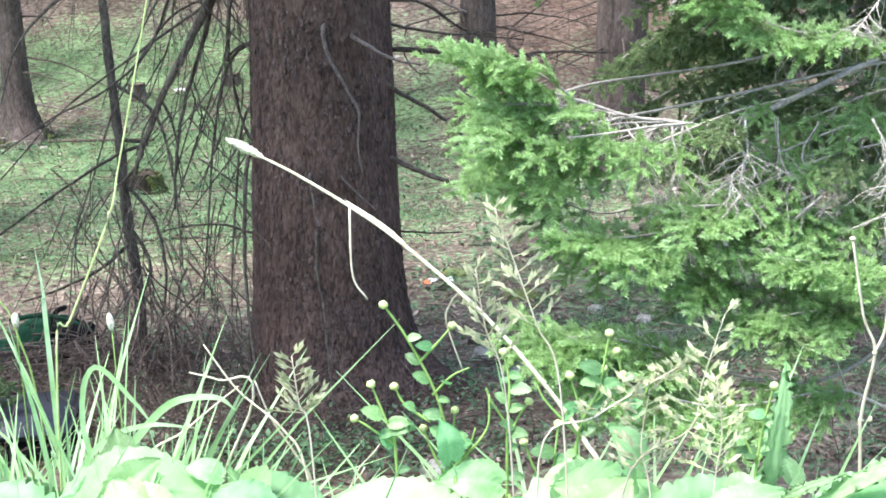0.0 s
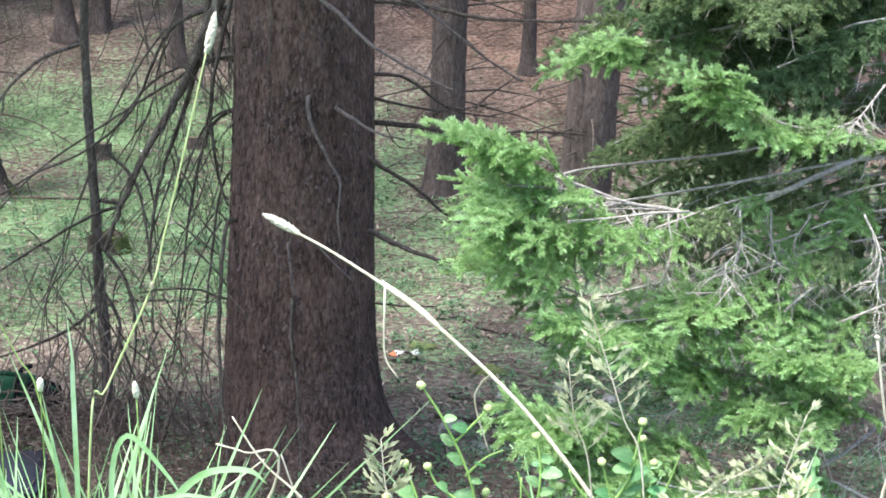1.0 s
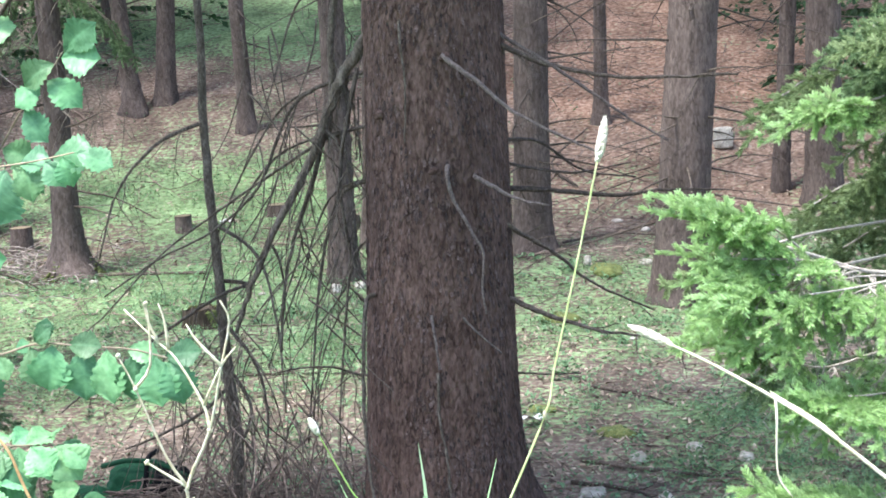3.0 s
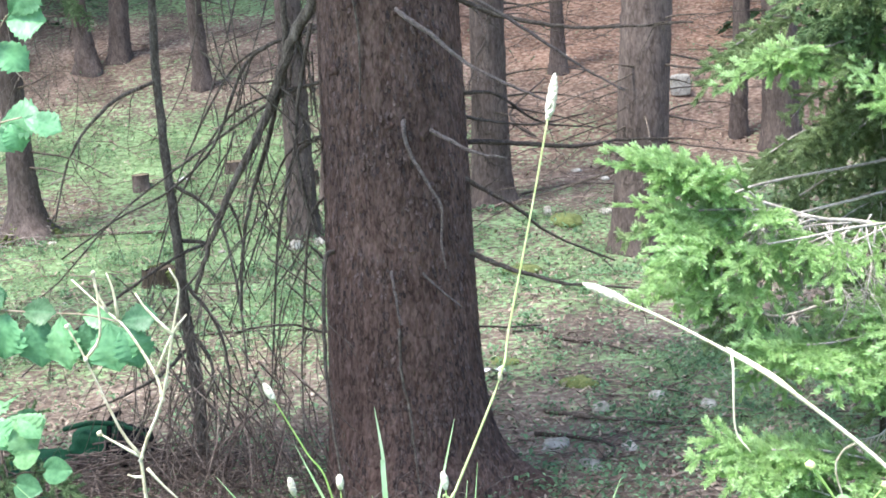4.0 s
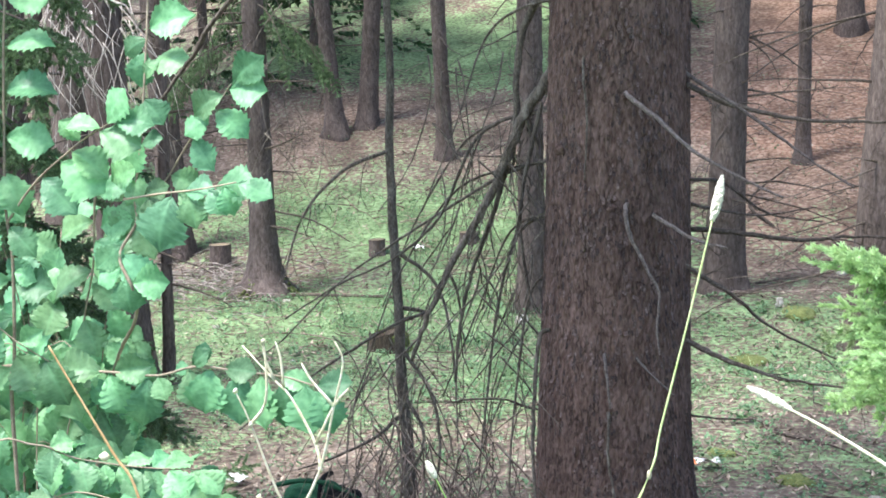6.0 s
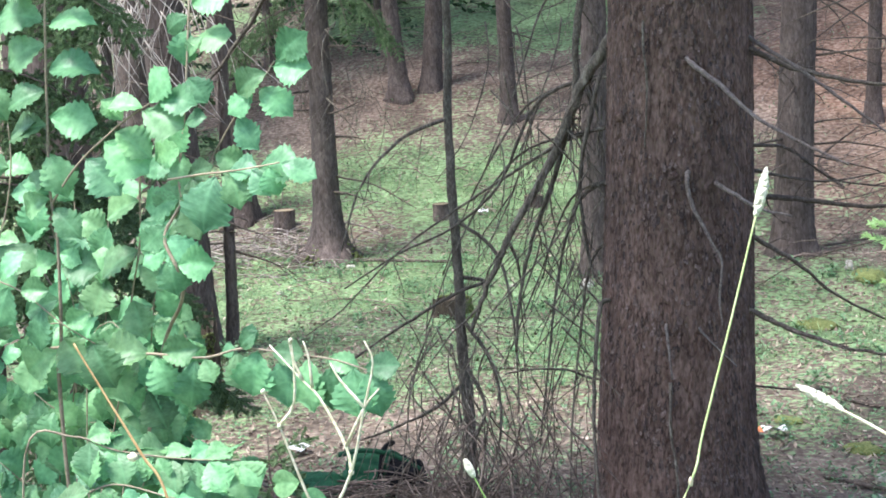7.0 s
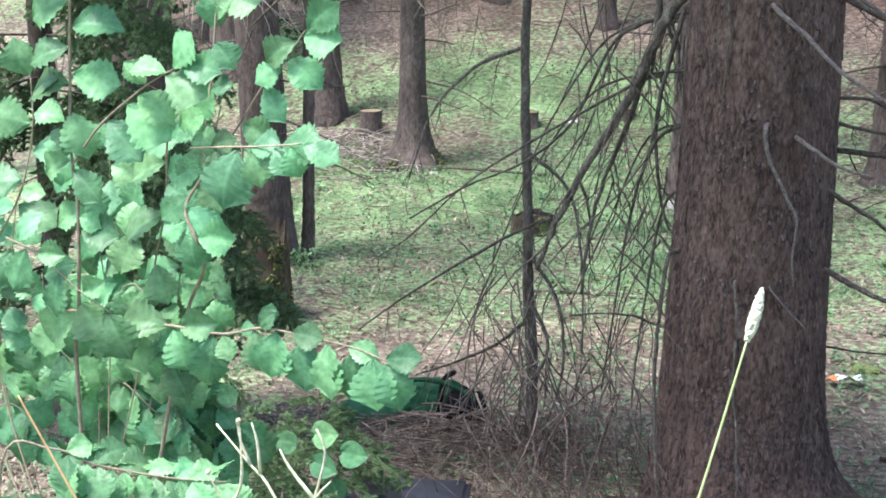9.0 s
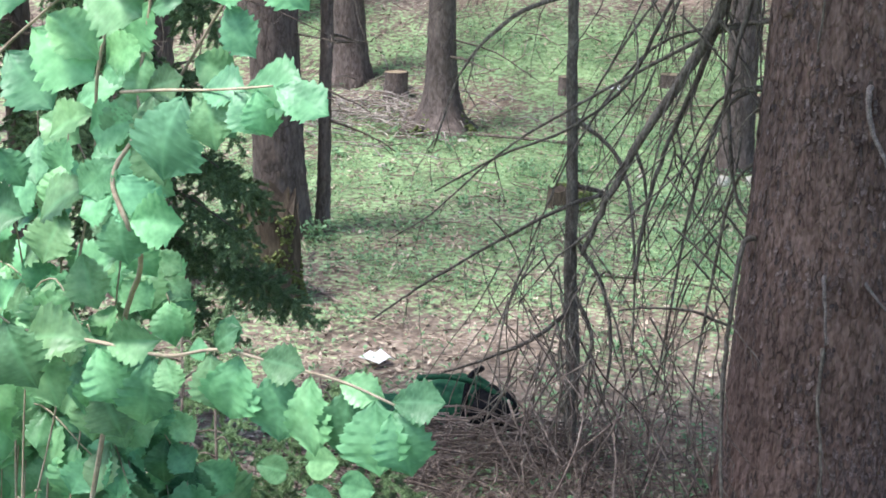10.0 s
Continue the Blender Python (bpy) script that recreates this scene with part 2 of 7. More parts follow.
LITTER = noise_mat("litter_twig", [(0.12, 0.09, 0.07), (0.24, 0.18, 0.14), (0.38, 0.31, 0.25)], 20, 0.9, 0, island=0.4)
CUTBRUSH = noise_mat("cut_brush", [(0.13, 0.105, 0.085), (0.27, 0.225, 0.19), (0.45, 0.4, 0.35)], 20, 0.9, 0, island=0.5)
RUSTTWIG = noise_mat("brown_brush", [(0.055, 0.04, 0.032), (0.12, 0.09, 0.072), (0.24, 0.195, 0.16)], 20, 0.9, 0, island=0.4)
GREENCLOTH = noise_mat("green_cloth", [(0.012, 0.06, 0.026), (0.02, 0.1, 0.042)], 25, 0.75, 0.5)
BLACKCLOTH = noise_mat("black_cloth", [(0.003, 0.003, 0.004), (0.01, 0.01, 0.011)], 25, 0.8, 0.5, spec=0.15)
SLATE = noise_mat("slate_plastic", [(0.05, 0.055, 0.075), (0.075, 0.08, 0.105)], 8, 0.5, 0.1)
BRIGHTGREEN = noise_mat("green_plastic", [(0.02, 0.4, 0.14), (0.05, 0.55, 0.24)], 30, 0.35, 0.2)
YELLOW = noise_mat("yellow_petal", [(0.48, 0.56, 0.18), (0.68, 0.72, 0.34)], 90, 0.7, 0.3)
PAPER = noise_mat("white_scrap", [(0.7, 0.68, 0.64), (0.85, 0.84, 0.82)], 30, 0.7, 0.2)
ORANGE = noise_mat("orange_print", [(0.6, 0.16, 0.06), (0.75, 0.3, 0.12)], 30, 0.6, 0.1)


def vein_leaf_mat(name, dark, light, trans):
    """A leaf with pale side veins along its own length, darker blotches, and a soft sheen."""
    m = noise_mat(name, [dark, tuple((a + c) / 2 for a, c in zip(dark, light)), light], 2.2, 0.42, 0.05, vary=0.45, translucent=trans, spec=0.32, detail=2.0, fine=2.5)
    n, ln = m.node_tree.nodes, m.node_tree.links
    at = n.new("ShaderNodeAttribute")
    at.attribute_name = "vein"
    hsv = [x for x in n if x.bl_idname == "ShaderNodeHueSaturation"][0]
    mix = n.new("ShaderNodeMixRGB")
    sc = n.new("ShaderNodeMath")
    sc.operation = "MULTIPLY"
    ln.new(at.outputs["Fac"], sc.inputs[0])
    sc.inputs[1].default_value = 0.2
    info = [x for x in n if x.bl_idname == "ShaderNodeObjectInfo"][0]
    turn, hue = n.new("ShaderNodeMath"), n.new("ShaderNodeMapRange")
    turn.operation = "FRACT"
    mul = n.new("ShaderNodeMath")
    mul.operation = "MULTIPLY"
    ln.new(info.outputs["Random"], mul.inputs[0])
    mul.inputs[1].default_value = 17.3
    ln.new(mul.outputs[0], turn.inputs[0])
    ln.new(turn.outputs[0], hue.inputs[0])
    hue.inputs["To Min"].default_value, hue.inputs["To Max"].default_value = 0.455, 0.51
    ln.new(hue.outputs[0], hsv.inputs["Hue"])
    ln.new(sc.outputs[0], mix.inputs[0])
    ln.new(hsv.outputs[0], mix.inputs[1])
    mix.inputs[2].default_value = (*[min(1, c * 1.7 + 0.03) for c in light], 1)
    ln.new(mix.outputs[0], n["Principled BSDF"].inputs["Base Color"])
    tr = [x for x in n if x.bl_idname == "ShaderNodeBsdfTranslucent"][0]
    ln.new(mix.outputs[0], tr.inputs[0])
    return m


HAZEL = vein_leaf_mat("hazel_leaf", (0.088, 0.228, 0.106), (0.212, 0.455, 0.215), 0.28)
BROAD = vein_leaf_mat("broad_leaf", (0.2, 0.44, 0.16), (0.36, 0.62, 0.3), 0.38)
WEED = vein_leaf_mat("weed_leaf", (0.12, 0.3, 0.11), (0.22, 0.44, 0.18), 0.35)


# ---- mesh tools ----
def V(*a):
    return Vector(a)


def curve(pts, k=5):
    """A smooth line through the given places (Catmull-Rom)."""
    p = [Vector(q) for q in pts]
    if len(p) < 3:
        return [p[0].lerp(p[-1], i / k) for i in range(k + 1)]
    p = [p[0] * 2 - p[1]] + p + [p[-1] * 2 - p[-2]]
    out = []
    for i in range(1, len(p) - 2):
        a, b, c, d = p[i - 1:i + 3]
        for j in range(k):
            t = j / k
            out.append(0.5 * (2 * b + (c - a) * t + (2 * a - 5 * b + 4 * c - d) * t * t + (3 * b - a - 3 * c + d) * t ** 3))
    return out + [p[-2]]


class Shape:
    """Gathers vertices and faces for one mesh."""

    def __init__(self):
        self.v, self.f, self.fac = [], [], []

    def tube(self, pts, r0, r1, n=6, rough=0.0):
        pts = [Vector(q) for q in pts]
        start, up = len(self.v), V(0.31, 0.17, 0.93)
        for i, p in enumerate(pts):
            d = (pts[min(i + 1, len(pts) - 1)] - pts[max(i - 1, 0)]).normalized()
            a = d.cross(up)
            if a.length < 0.1:
                a = d.cross(V(1, 0.2, 0))
            a.normalize()
            b = d.cross(a)
            r = r0 + (r1 - r0) * i / (len(pts) - 1)
            for j in range(n):
                w = 2 * math.pi * j / n
                q = r * (1 + (random.uniform(-rough, rough) if rough else 0))
                self.v.append(p + a * (math.cos(w) * q) + b * (math.sin(w) * q))
        for i in range(len(pts) - 1):
            for j in range(n):
                s, t = start + i * n, (j + 1) % n
                self.f.append((s + j, s + t, s + n + t, s + n + j))
        last = start + (len(pts) - 1) * n
        self.f.append(tuple(range(start + n - 1, start - 1, -1)))
        self.f.append(tuple(range(last, last + n)))

    def ribbon(self, pts, width, normal=None, fold=0.15, taper=2.2):
        """A blade: folded along its middle, wide near the foot and drawn out to a point."""
        pts = [Vector(q) for q in pts]
        s, n = len(self.v), len(pts)
        for i, p in enumerate(pts):
            d = (pts[min(i + 1, n - 1)] - pts[max(i - 1, 0)]).normalized()
            side = d.cross(normal if normal else V(0.2, -1, 0.3)).normalized()
            up = side.cross(d)
            t = i / (n - 1)
            w = width * 0.5 * min(1, 0.45 + 2 * t) * (1 - t ** taper) + 0.0002
            self.v += [p - side * w + up * w * fold, p, p + side * w + up * w * fold]
        for i in range(n - 1):
            a = s + 3 * i
            self.f += [(a, a + 1, a + 4, a + 3), (a + 1, a + 2, a + 5, a + 4)]

    def blob(self, c, rx, ry, rz, n=8, m=6, lump=0.15):
        s = len(self.v)
        c = Vector(c)
        self.v.append(c + V(0, 0, -rz))
        for i in range(1, m):
            p = math.pi * i / m
            for j in range(n):
                w = 2 * math.pi * j / n
                k = 1 + random.uniform(-lump, lump)
                self.v.append(c + V(rx * math.sin(p) * math.cos(w) * k, ry * math.sin(p) * math.sin(w) * k, -rz * math.cos(p) * k))
        self.v.append(c + V(0, 0, rz))
        top = len(self.v) - 1
        for j in range(n):
            k = (j + 1) % n
            self.f.append((s, s + 1 + k, s + 1 + j))
            self.f.append((top, top - n + j, top - n + k))
            for i in range(m - 2):
                a = s + 1 + i * n
                self.f.append((a + j, a + k, a + n + k, a + n + j))

    def mesh(self, name, mat, smooth=True):
        me = bpy.data.meshes.new(name)
        me.from_pydata([tuple(q) for q in self.v], [], self.f)
        if self.fac:
            me.attributes.new("vein", "FLOAT", "POINT").data.foreach_set("value", self.fac)
        me.polygons.foreach_set("use_smooth", [smooth] * len(me.polygons))
        me.materials.append(mat)
        me.update()
        return me


def part(name, shape, mat, parent, label="", smooth=True, m=None):
    """One mesh object under a thing or a part; its places are given in the world."""
    me = shape if isinstance(shape, bpy.types.Mesh) else shape.mesh(name, mat, smooth)
    ob = new(name, me)
    ob.parent = parent
    base, p = Matrix.Identity(4), parent
    while p is not None:
        base = p.matrix_parent_inverse @ p.matrix_basis @ base
        p = p.parent
    ob.matrix_parent_inverse = base.inverted()
    if m is not None:
        ob.matrix_basis = m
    if label:
        ob["label"] = label
    return ob


def thing(name, at, label, category, group="", kind=""):
    ob = new(name)
    ob.empty_display_size = 0.1
    ob.location = at
    ob.matrix_basis = Matrix.Translation(at)
    return tagged(ob, label, category, group, kind)


def smoothstep(a, b, x):
    t = min(1.0, max(0.0, (x - a) / (b - a)))
    return t * t * (3 - 2 * t)


def ground_z(x, y):
    """Height of the forest floor: a verge by the camera, a level hollow, then a rising hill."""
    z = -0.12 * smoothstep(3.2, 5, y) + 0.12 * smoothstep(8, 9.8, y) + 0.45 * (1 - smoothstep(0.3, 2.6, y))
    if y > 9.8:
        d = min(y, 60) - 9.8
        z += 0.28 * d - 0.14 * (1 - math.exp(-d / 0.5))
    return z + 0.025 * noise.noise((x * 1.1, y * 1.1, 3.0)) + 0.012 * noise.noise((x * 4, y * 4, 7.0))


def spot(x, y, cx, cy, rx, ry):
    return math.exp(-((x - cx) / rx) ** 2 - ((y - cy) / ry) ** 2)


def cover(x, y):
    """How much moss and herb covers the floor."""
    c = 0.36 + 0.55 * spot(x, y, -2.6, 9.0, 2.6, 1.8) + 0.3 * spot(x, y, 0.5, 7.9, 0.9, 0.7) + 0.1 * spot(x, y, -1.6, 6.0, 1.5, 1.2) + 0.3 * spot(x, y, -2.2, 11.2, 2.4, 0.8)
    c += 0.16 * spot(x, y, 0.9, 5.6, 1.2, 0.8) + 0.1 * spot(x, y, -1.4, 6.4, 1.6, 1.0)
    c += 0.7 * spot(x, y, -3.0, 16.0, 2.5, 1.6) + 0.12 * spot(x, y, -4.3, 11.6, 1.8, 0.9) + 0.6 * (1 - smoothstep(1.4, 3.0, y)) + 0.3 * spot(x, y, 0.6, 9.2, 0.8, 0.5)
    c -= (0.34 * smoothstep(10.0, 11.2, y) + 0.25 * smoothstep(12.4, 13.4, y)) * smoothstep(-1.8, 0.2, x) + 0.6 * spot(x, y, -3.6, 13.7, 4, 1.3)
    c -= 0.16 * (1 - smoothstep(4.6, 6.2, y)) + 0.35 * spot(x, y, 0, 4.0, 0.7, 0.6) + 0.3 * spot(x, y, -3.8, 9.5, 0.9, 0.9)
    return c + 0.5 * noise.fractal((x * 0.9, y * 0.9, 1.5), 1.0, 2.0, 3) + 0.3 * noise.noise((x * 2.6, y * 3.4, 5.5))


def rust_and_sun(x, y):
    # the right-slope term from y 9.8 up also paints its sunlight as paler litter
    return max(0, 0.95 * spot(x, y, 1.0, 14.0, 2.0, 1.1) + 0.4 * smoothstep(12.5, 14, y) * smoothstep(-1.5, 0.3, x) + 0.2 * spot(x, y, -3.6, 13.7, 4, 1.5) + 0.3 * spot(x, y, -3.8, 9.5, 1, 1)
               + 0.35 * spot(x, y, 0, 3.8, 0.9, 0.8) + 0.5 * smoothstep(9.8, 11.3, y) * smoothstep(-0.6, 0.6, x) + 0.25 * noise.noise((x, y, 9)))


# ---- ground ----
def build_ground():
    def axis(lo, hi, step, reach):
        c = list(np.arange(lo, hi + 1e-6, step))
        a, d = hi, step
        while a < reach:
            d *= 1.35
            a += d
            c.append(a)
        a, d = lo, step
        while a > -reach:
            d *= 1.35
            a -= d
            c.insert(0, a)
        return c

    xs, ys = axis(-7, 5, 0.08, 400), axis(-3, 18, 0.08, 400)
    verts = [(x, y, ground_z(x, y)) for y in ys for x in xs]
    w = len(xs)
    faces = [(j * w + i, j * w + i + 1, j * w + w + i + 1, j * w + w + i) for j in range(len(ys) - 1) for i in range(w - 1)]
    me = bpy.data.meshes.new("ground")
    me.from_pydata(verts, [], faces)
    me.attributes.new("cover", "FLOAT", "POINT").data.foreach_set("value", [cover(x, y) for x, y, z in verts])
    me.attributes.new("rust_and_sun", "FLOAT", "POINT").data.foreach_set("value", [min(1, rust_and_sun(x, y)) for x, y, z in verts])
    me.polygons.foreach_set("use_smooth", [True] * len(faces))
    me.materials.append(FLOOR)
    tagged(new("ground", me), "mossy forest floor with brown needle litter", "ground", kind="structure")


build_ground()


# ---- trees ----
def trunk_shape(x, y, lean, r, flare, height, segs=26, rings=60, bark=0.006, seed=0, base=None, taper=0.018, roots=5, lump=0.1, lop=0.0):
    """A tapered trunk with root flare and uneven bark; lean is its sideways shift per metre."""
    s = Shape()
    z0 = ground_z(x, y) - 0.06 if base is None else base
    zs, z = [], 0.0
    while z < height:
        zs.append(z)
        z += (2.6 / rings) * (0.5 if z < 0.5 else 1.0) if z < 2.8 else 0.5
    for z in zs:
        h = max(0, z - 0.06)
        rr = max(0.012, r * (1.02 + 0.01) - taper * (h - 0.8) * (r / 0.262)) * (1 if h < 3 else max(0.05, 1 - (h - 3) / (height - 2)))
        for j in range(segs):
            w = 2 * math.pi * j / segs
            lobe = (1 + 0.45 * math.cos(roots * w + seed) * math.exp(-h / 0.16)) * (1 - lop * max(0, -math.cos(w)))
            q = rr + flare * lobe * math.exp(-h / 0.13) + flare * 0.25 * math.exp(-h / 0.4) * (1 - 0.6 * lop * max(0, -math.cos(w)))
            c, sn = math.cos(w), math.sin(w)
            q *= 1 + lump * 0.5 * noise.noise((c * 1.3 + seed, sn * 1.3, z * 1.2))
            if bark:
                p = V(c * q * 58, sn * q * 58, z * 24 + seed) + noise.noise_vector((c * q * 16, sn * q * 16, z * 9)) * 0.7
                d, near = noise.voronoi(p)
                own = (near[0].x * 7.31 + near[0].y * 3.17 + near[0].z * 5.77) % 1.0
                curl = max(-0.5, min(0.8, near[0].z - p.z))
                q += bark * (min(1, 4.0 * (d[1] - d[0])) * (0.35 + 0.7 * own + 1.0 * curl) + 0.5 * noise.noise((c * q * 70, sn * q * 70, z * 40)))
            s.v.append(V(x + lean[0] * h + c * q, y + lean[1] * h + sn * q, z0 + z))
    for i in range(len(zs) - 1):
        for j in range(segs):
            k = (j + 1) % segs
            s.f.append((i * segs + j, i * segs + k, i * segs + segs + k, i * segs + segs + j))
    return s


def make_crown_mesh(seed, low, high, reach, per=7, density=1.0, arc=(0, 6.283), clump=1.0, inner=0.0):
    """Whorls of drooping boughs hung with many small needle clumps; uneven and full of gaps."""
    rg = random.Random(seed)
    s = Shape()
    z = low
    while z < high:
        f = 1 - (z - low) / (high - low)
        for k in range(per):
            a = rg.uniform(*arc)
            ln = reach * (0.25 + 0.75 * f) * rg.uniform(0.6, 1.1)
            d = V(math.cos(a), math.sin(a), 0)
            side = V(-d.y, d.x, 0)
            droop = rg.uniform(0.15, 0.5)
            n = max(3, int(ln * 9 * density))
            for i in range(n):
                t = inner + (1 - inner) * (i + rg.random()) / n
                p = d * (0.25 + ln * t) + V(0, 0, z - droop * ln * t * t) + side * rg.uniform(-0.3, 0.3) * ln * t * 0.7
                q = (d * rg.uniform(0.2, 1) + side * rg.uniform(-1, 1) + V(0, 0, rg.uniform(-0.8, 0.1))).normalized() * rg.uniform(0.16, 0.34) * clump
                wd = q.cross(V(rg.uniform(-1, 1), rg.uniform(-1, 1), 1)).normalized() * rg.uniform(0.05, 0.1) * clump
                b = len(s.v)
                s.v += [p - wd * 0.4, p + q * 0.5 - wd, p + q, p + q * 0.5 + wd]
                s.f.append((b, b + 1, b + 2, b + 3))
        z += rg.uniform(0.22, 0.4)
    return s.mesh("crown", CROWN, False)


# crowns above the view; their density is set for the shade they cast
CROWNS = [make_crown_mesh(3, 7.0, 15, 1.7, 3, 0.5), make_crown_mesh(4, 7.5, 16, 1.5, 3, 0.45), make_crown_mesh(5, 6.5, 12, 1.3, 3, 0.45)]
FULL_CROWN = make_crown_mesh(6, 4.8, 15, 2.2, 4, 0.55)
# unseen boughs added to the main tree to shade its foot and nearby ground
EDGE_SHADE_BOUGHS = make_crown_mesh(8, 3.1, 4.6, 2.8, 11, 1.2, (-3.3, -0.9), inner=0.55)
BACK_SHADE_BOUGHS = make_crown_mesh(10, 3.1, 4.6, 1.7, 6, 1.2, (1.0, 3.2), inner=0.2)
# crown for the hill trees, also unseen, dense enough to darken the slope
HILL_CROWN = make_crown_mesh(7, 5.0, 15, 2.0, 5, 0.75)


def side_twigs(s, pts, r, count, length, droop, rg, lo=0.15, sub=2):
    """Thin dead twigs off a branch, hanging by droop, with finer ones on them."""
    for _ in range(count):
        i = min(len(pts) - 2, int((lo + (1 - lo) * rg.random()) * (len(pts) - 1)))
        p = pts[i].lerp(pts[i + 1], rg.random())
        d = (pts[i + 1] - pts[i]).normalized()
        v = (d * rg.uniform(-0.2, 0.8) + V(rg.uniform(-1, 1), rg.uniform(-1, 1), rg.uniform(-0.6, 0.5)) - V(0, 0, droop)).normalized()
        ln = length * rg.uniform(0.35, 1.15)
        line, q = [p], p.copy()
        for k in range(5):
            v = (v + V(rg.uniform(-0.3, 0.3), rg.uniform(-0.3, 0.3), -0.12 * droop + rg.uniform(-0.2, 0.2))).normalized()
            q = q + v * ln / 5
            line.append(q)
        s.tube(line, r * rg.uniform(0.7, 1.1), r * 0.25, 4)
        if sub:
            side_twigs(s, line, r * 0.6, sub, length * 0.4, droop, rg, 0.2, 0)


def dead_branches(tree, x, y, r, lean, count, lo, hi, length, seed, mat=None):
    """Dead lower branches of a spruce, each a part of its tree."""
    rg = random.Random(seed)
    z0 = ground_z(x, y)
    for _ in range(count):
        h, a = rg.uniform(lo, hi), rg.uniform(0, 6.283)
        d = V(math.cos(a), math.sin(a), rg.uniform(-0.25, 0.25))
        p = V(x + lean[0] * h, y + lean[1] * h, z0 + h) + d * r * 0.8
        ln = length * rg.uniform(0.25, 1.0)
        line = [p]
        for k in range(6):
            d = (d + V(rg.uniform(-0.15, 0.15), rg.uniform(-0.15, 0.15), rg.uniform(-0.14, 0.06))).normalized()
            line.append(line[-1] + d * ln / 6)
        s = Shape()
        s.tube(line, rg.uniform(0.006, 0.011), 0.002, 5, 0.15)
        side_twigs(s, line, 0.003, rg.randint(1, 5), ln * 0.4, 0.2, rg, 0.3, 1)
        part("dead_branch", s, mat or DEADWOOD, tree)


def forest_tree(x, y, r, flare, lean, height, label, seed, crown=0, segs=26, twigs=8, rings=46, mossy=False, reach=0.9):
    t = thing("spruce_tree", (x, y, ground_z(x, y)), label, "tree", "spruce trees of the wood")
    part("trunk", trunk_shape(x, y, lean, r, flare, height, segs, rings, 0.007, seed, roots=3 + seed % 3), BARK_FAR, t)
    c = part("crown", HILL_CROWN if y > 12 else CROWNS[crown], None, t, "high dark green needle crown out of view, for shade", m=pose(x, y, ground_z(x, y) + 0.4, 0, 0, seed * 47 % 360))
    if twigs:
        dead_branches(t, x, y, r, lean, twigs, 0.5, 2.6, reach, seed + 100)
    if mossy:
        s = Shape()
        for k in range(260):
            a, h = random.uniform(0, 6.283), random.uniform(0, 1) ** 1.6 * 0.24
            q = (r + flare * math.exp(-h / 0.13) * 1.15)
            s.blob((x + math.cos(a) * q, y + math.sin(a) * q, ground_z(x, y) + h), 0.016, 0.016, 0.012, 6, 4, 0.3)
        part("moss_cushion", s, FOOTMOSS, t, "yellow-green moss round the foot")["kind"] = "stuff"
    return t


# the large spruce in the middle
MAIN = (-0.052, 4.05)
main = thing("spruce_tree", (*MAIN, -0.03), "large spruce with scaly red-brown bark and dead twigs", "tree", "spruce trees of the wood")
trunk = trunk_shape(*MAIN, (0.03, 0.0), 0.254, 0.175, 17, 440, 520, 0.0036, 0, base=-0.1, roots=4, lump=0.04, lop=0.85)
part("trunk", trunk, BARK, main)


def bark_flakes(verts, count, seed):
    """Small bark scales that peel away from the trunk."""
    rg = random.Random(seed)
    s = Shape()
    low = [v for v in verts if v.z < 2.4 and v.y < MAIN[1] + 0.06]
    while count:
        p = rg.choice(low)
        if noise.noise((p.x * 9, p.y * 9, p.z * 5)) < rg.uniform(-0.4, 0.25):
            continue
        count -= 1
        out = V(p.x - MAIN[0] - 0.03 * p.z, p.y - MAIN[1], 0).normalized()
        side = V(-out.y, out.x, rg.uniform(-0.25, 0.25)).normalized()
        w, h, lift = rg.uniform(0.003, 0.007), rg.uniform(0.007, 0.018), rg.uniform(0.002, 0.007)
        top, b = p + out * 0.0005 + V(0, 0, h), len(s.v)
        mid, end = p + out * lift * 0.5, p + out * lift - V(0, 0, h * 0.7)
        s.v.extend([top - side * w * 0.6, top + side * w * 0.6, mid + side * w, mid - side * w, end + side * w * 0.5, end - side * w * 0.7])
        s.f.extend([(b, b + 1, b + 2, b + 3), (b + 3, b + 2, b + 4, b + 5)])
    return s


FLAKES = noise_mat("bark_scale", [(0.04, 0.026, 0.021), (0.085, 0.058, 0.048), (0.17, 0.13, 0.112)], 40, 0.85, 0.2, island=0.5)
part("bark_scale", bark_flakes(trunk.v, 3200, 18), FLAKES, main, "small peeling bark scales", smooth=False)["kind"] = "stuff"
part("crown", FULL_CROWN, None, main, "high dark green needle crown out of view, for shade", m=pose(0, 4.05, 0.9))
# both hang above the view, set where their shadows are wanted
part("low_bough", EDGE_SHADE_BOUGHS, None, main, "unseen boughs added on the open side for shade", m=pose(0, 4.05, 0.8))["kind"] = "stuff"
part("low_bough", BACK_SHADE_BOUGHS, None, main, "unseen boughs added towards the wood for shade", m=pose(0, 4.05, 0.8))["kind"] = "stuff"


def branch(tree, pts, r0, r1, mat=DEADWOOD, twigs=0, length=0.2, droop=0.2, seed=1, name="dead_branch", label="", n=7, sub=2, wob=0.18):
    rg = random.Random(seed)
    line = curve(pts, 6)
    line = [p + V(rg.uniform(-1, 1), rg.uniform(-1, 1), rg.uniform(-1, 1)) * r0 * wob for p in line]
    s = Shape()
    s.tube(line, r0, r1, n, 0.12)
    if twigs:
        side_twigs(s, line, max(0.0014, r0 * 0.25), twigs, length, droop, rg, 0.15, sub)
    return part(name, s, mat, tree, label)


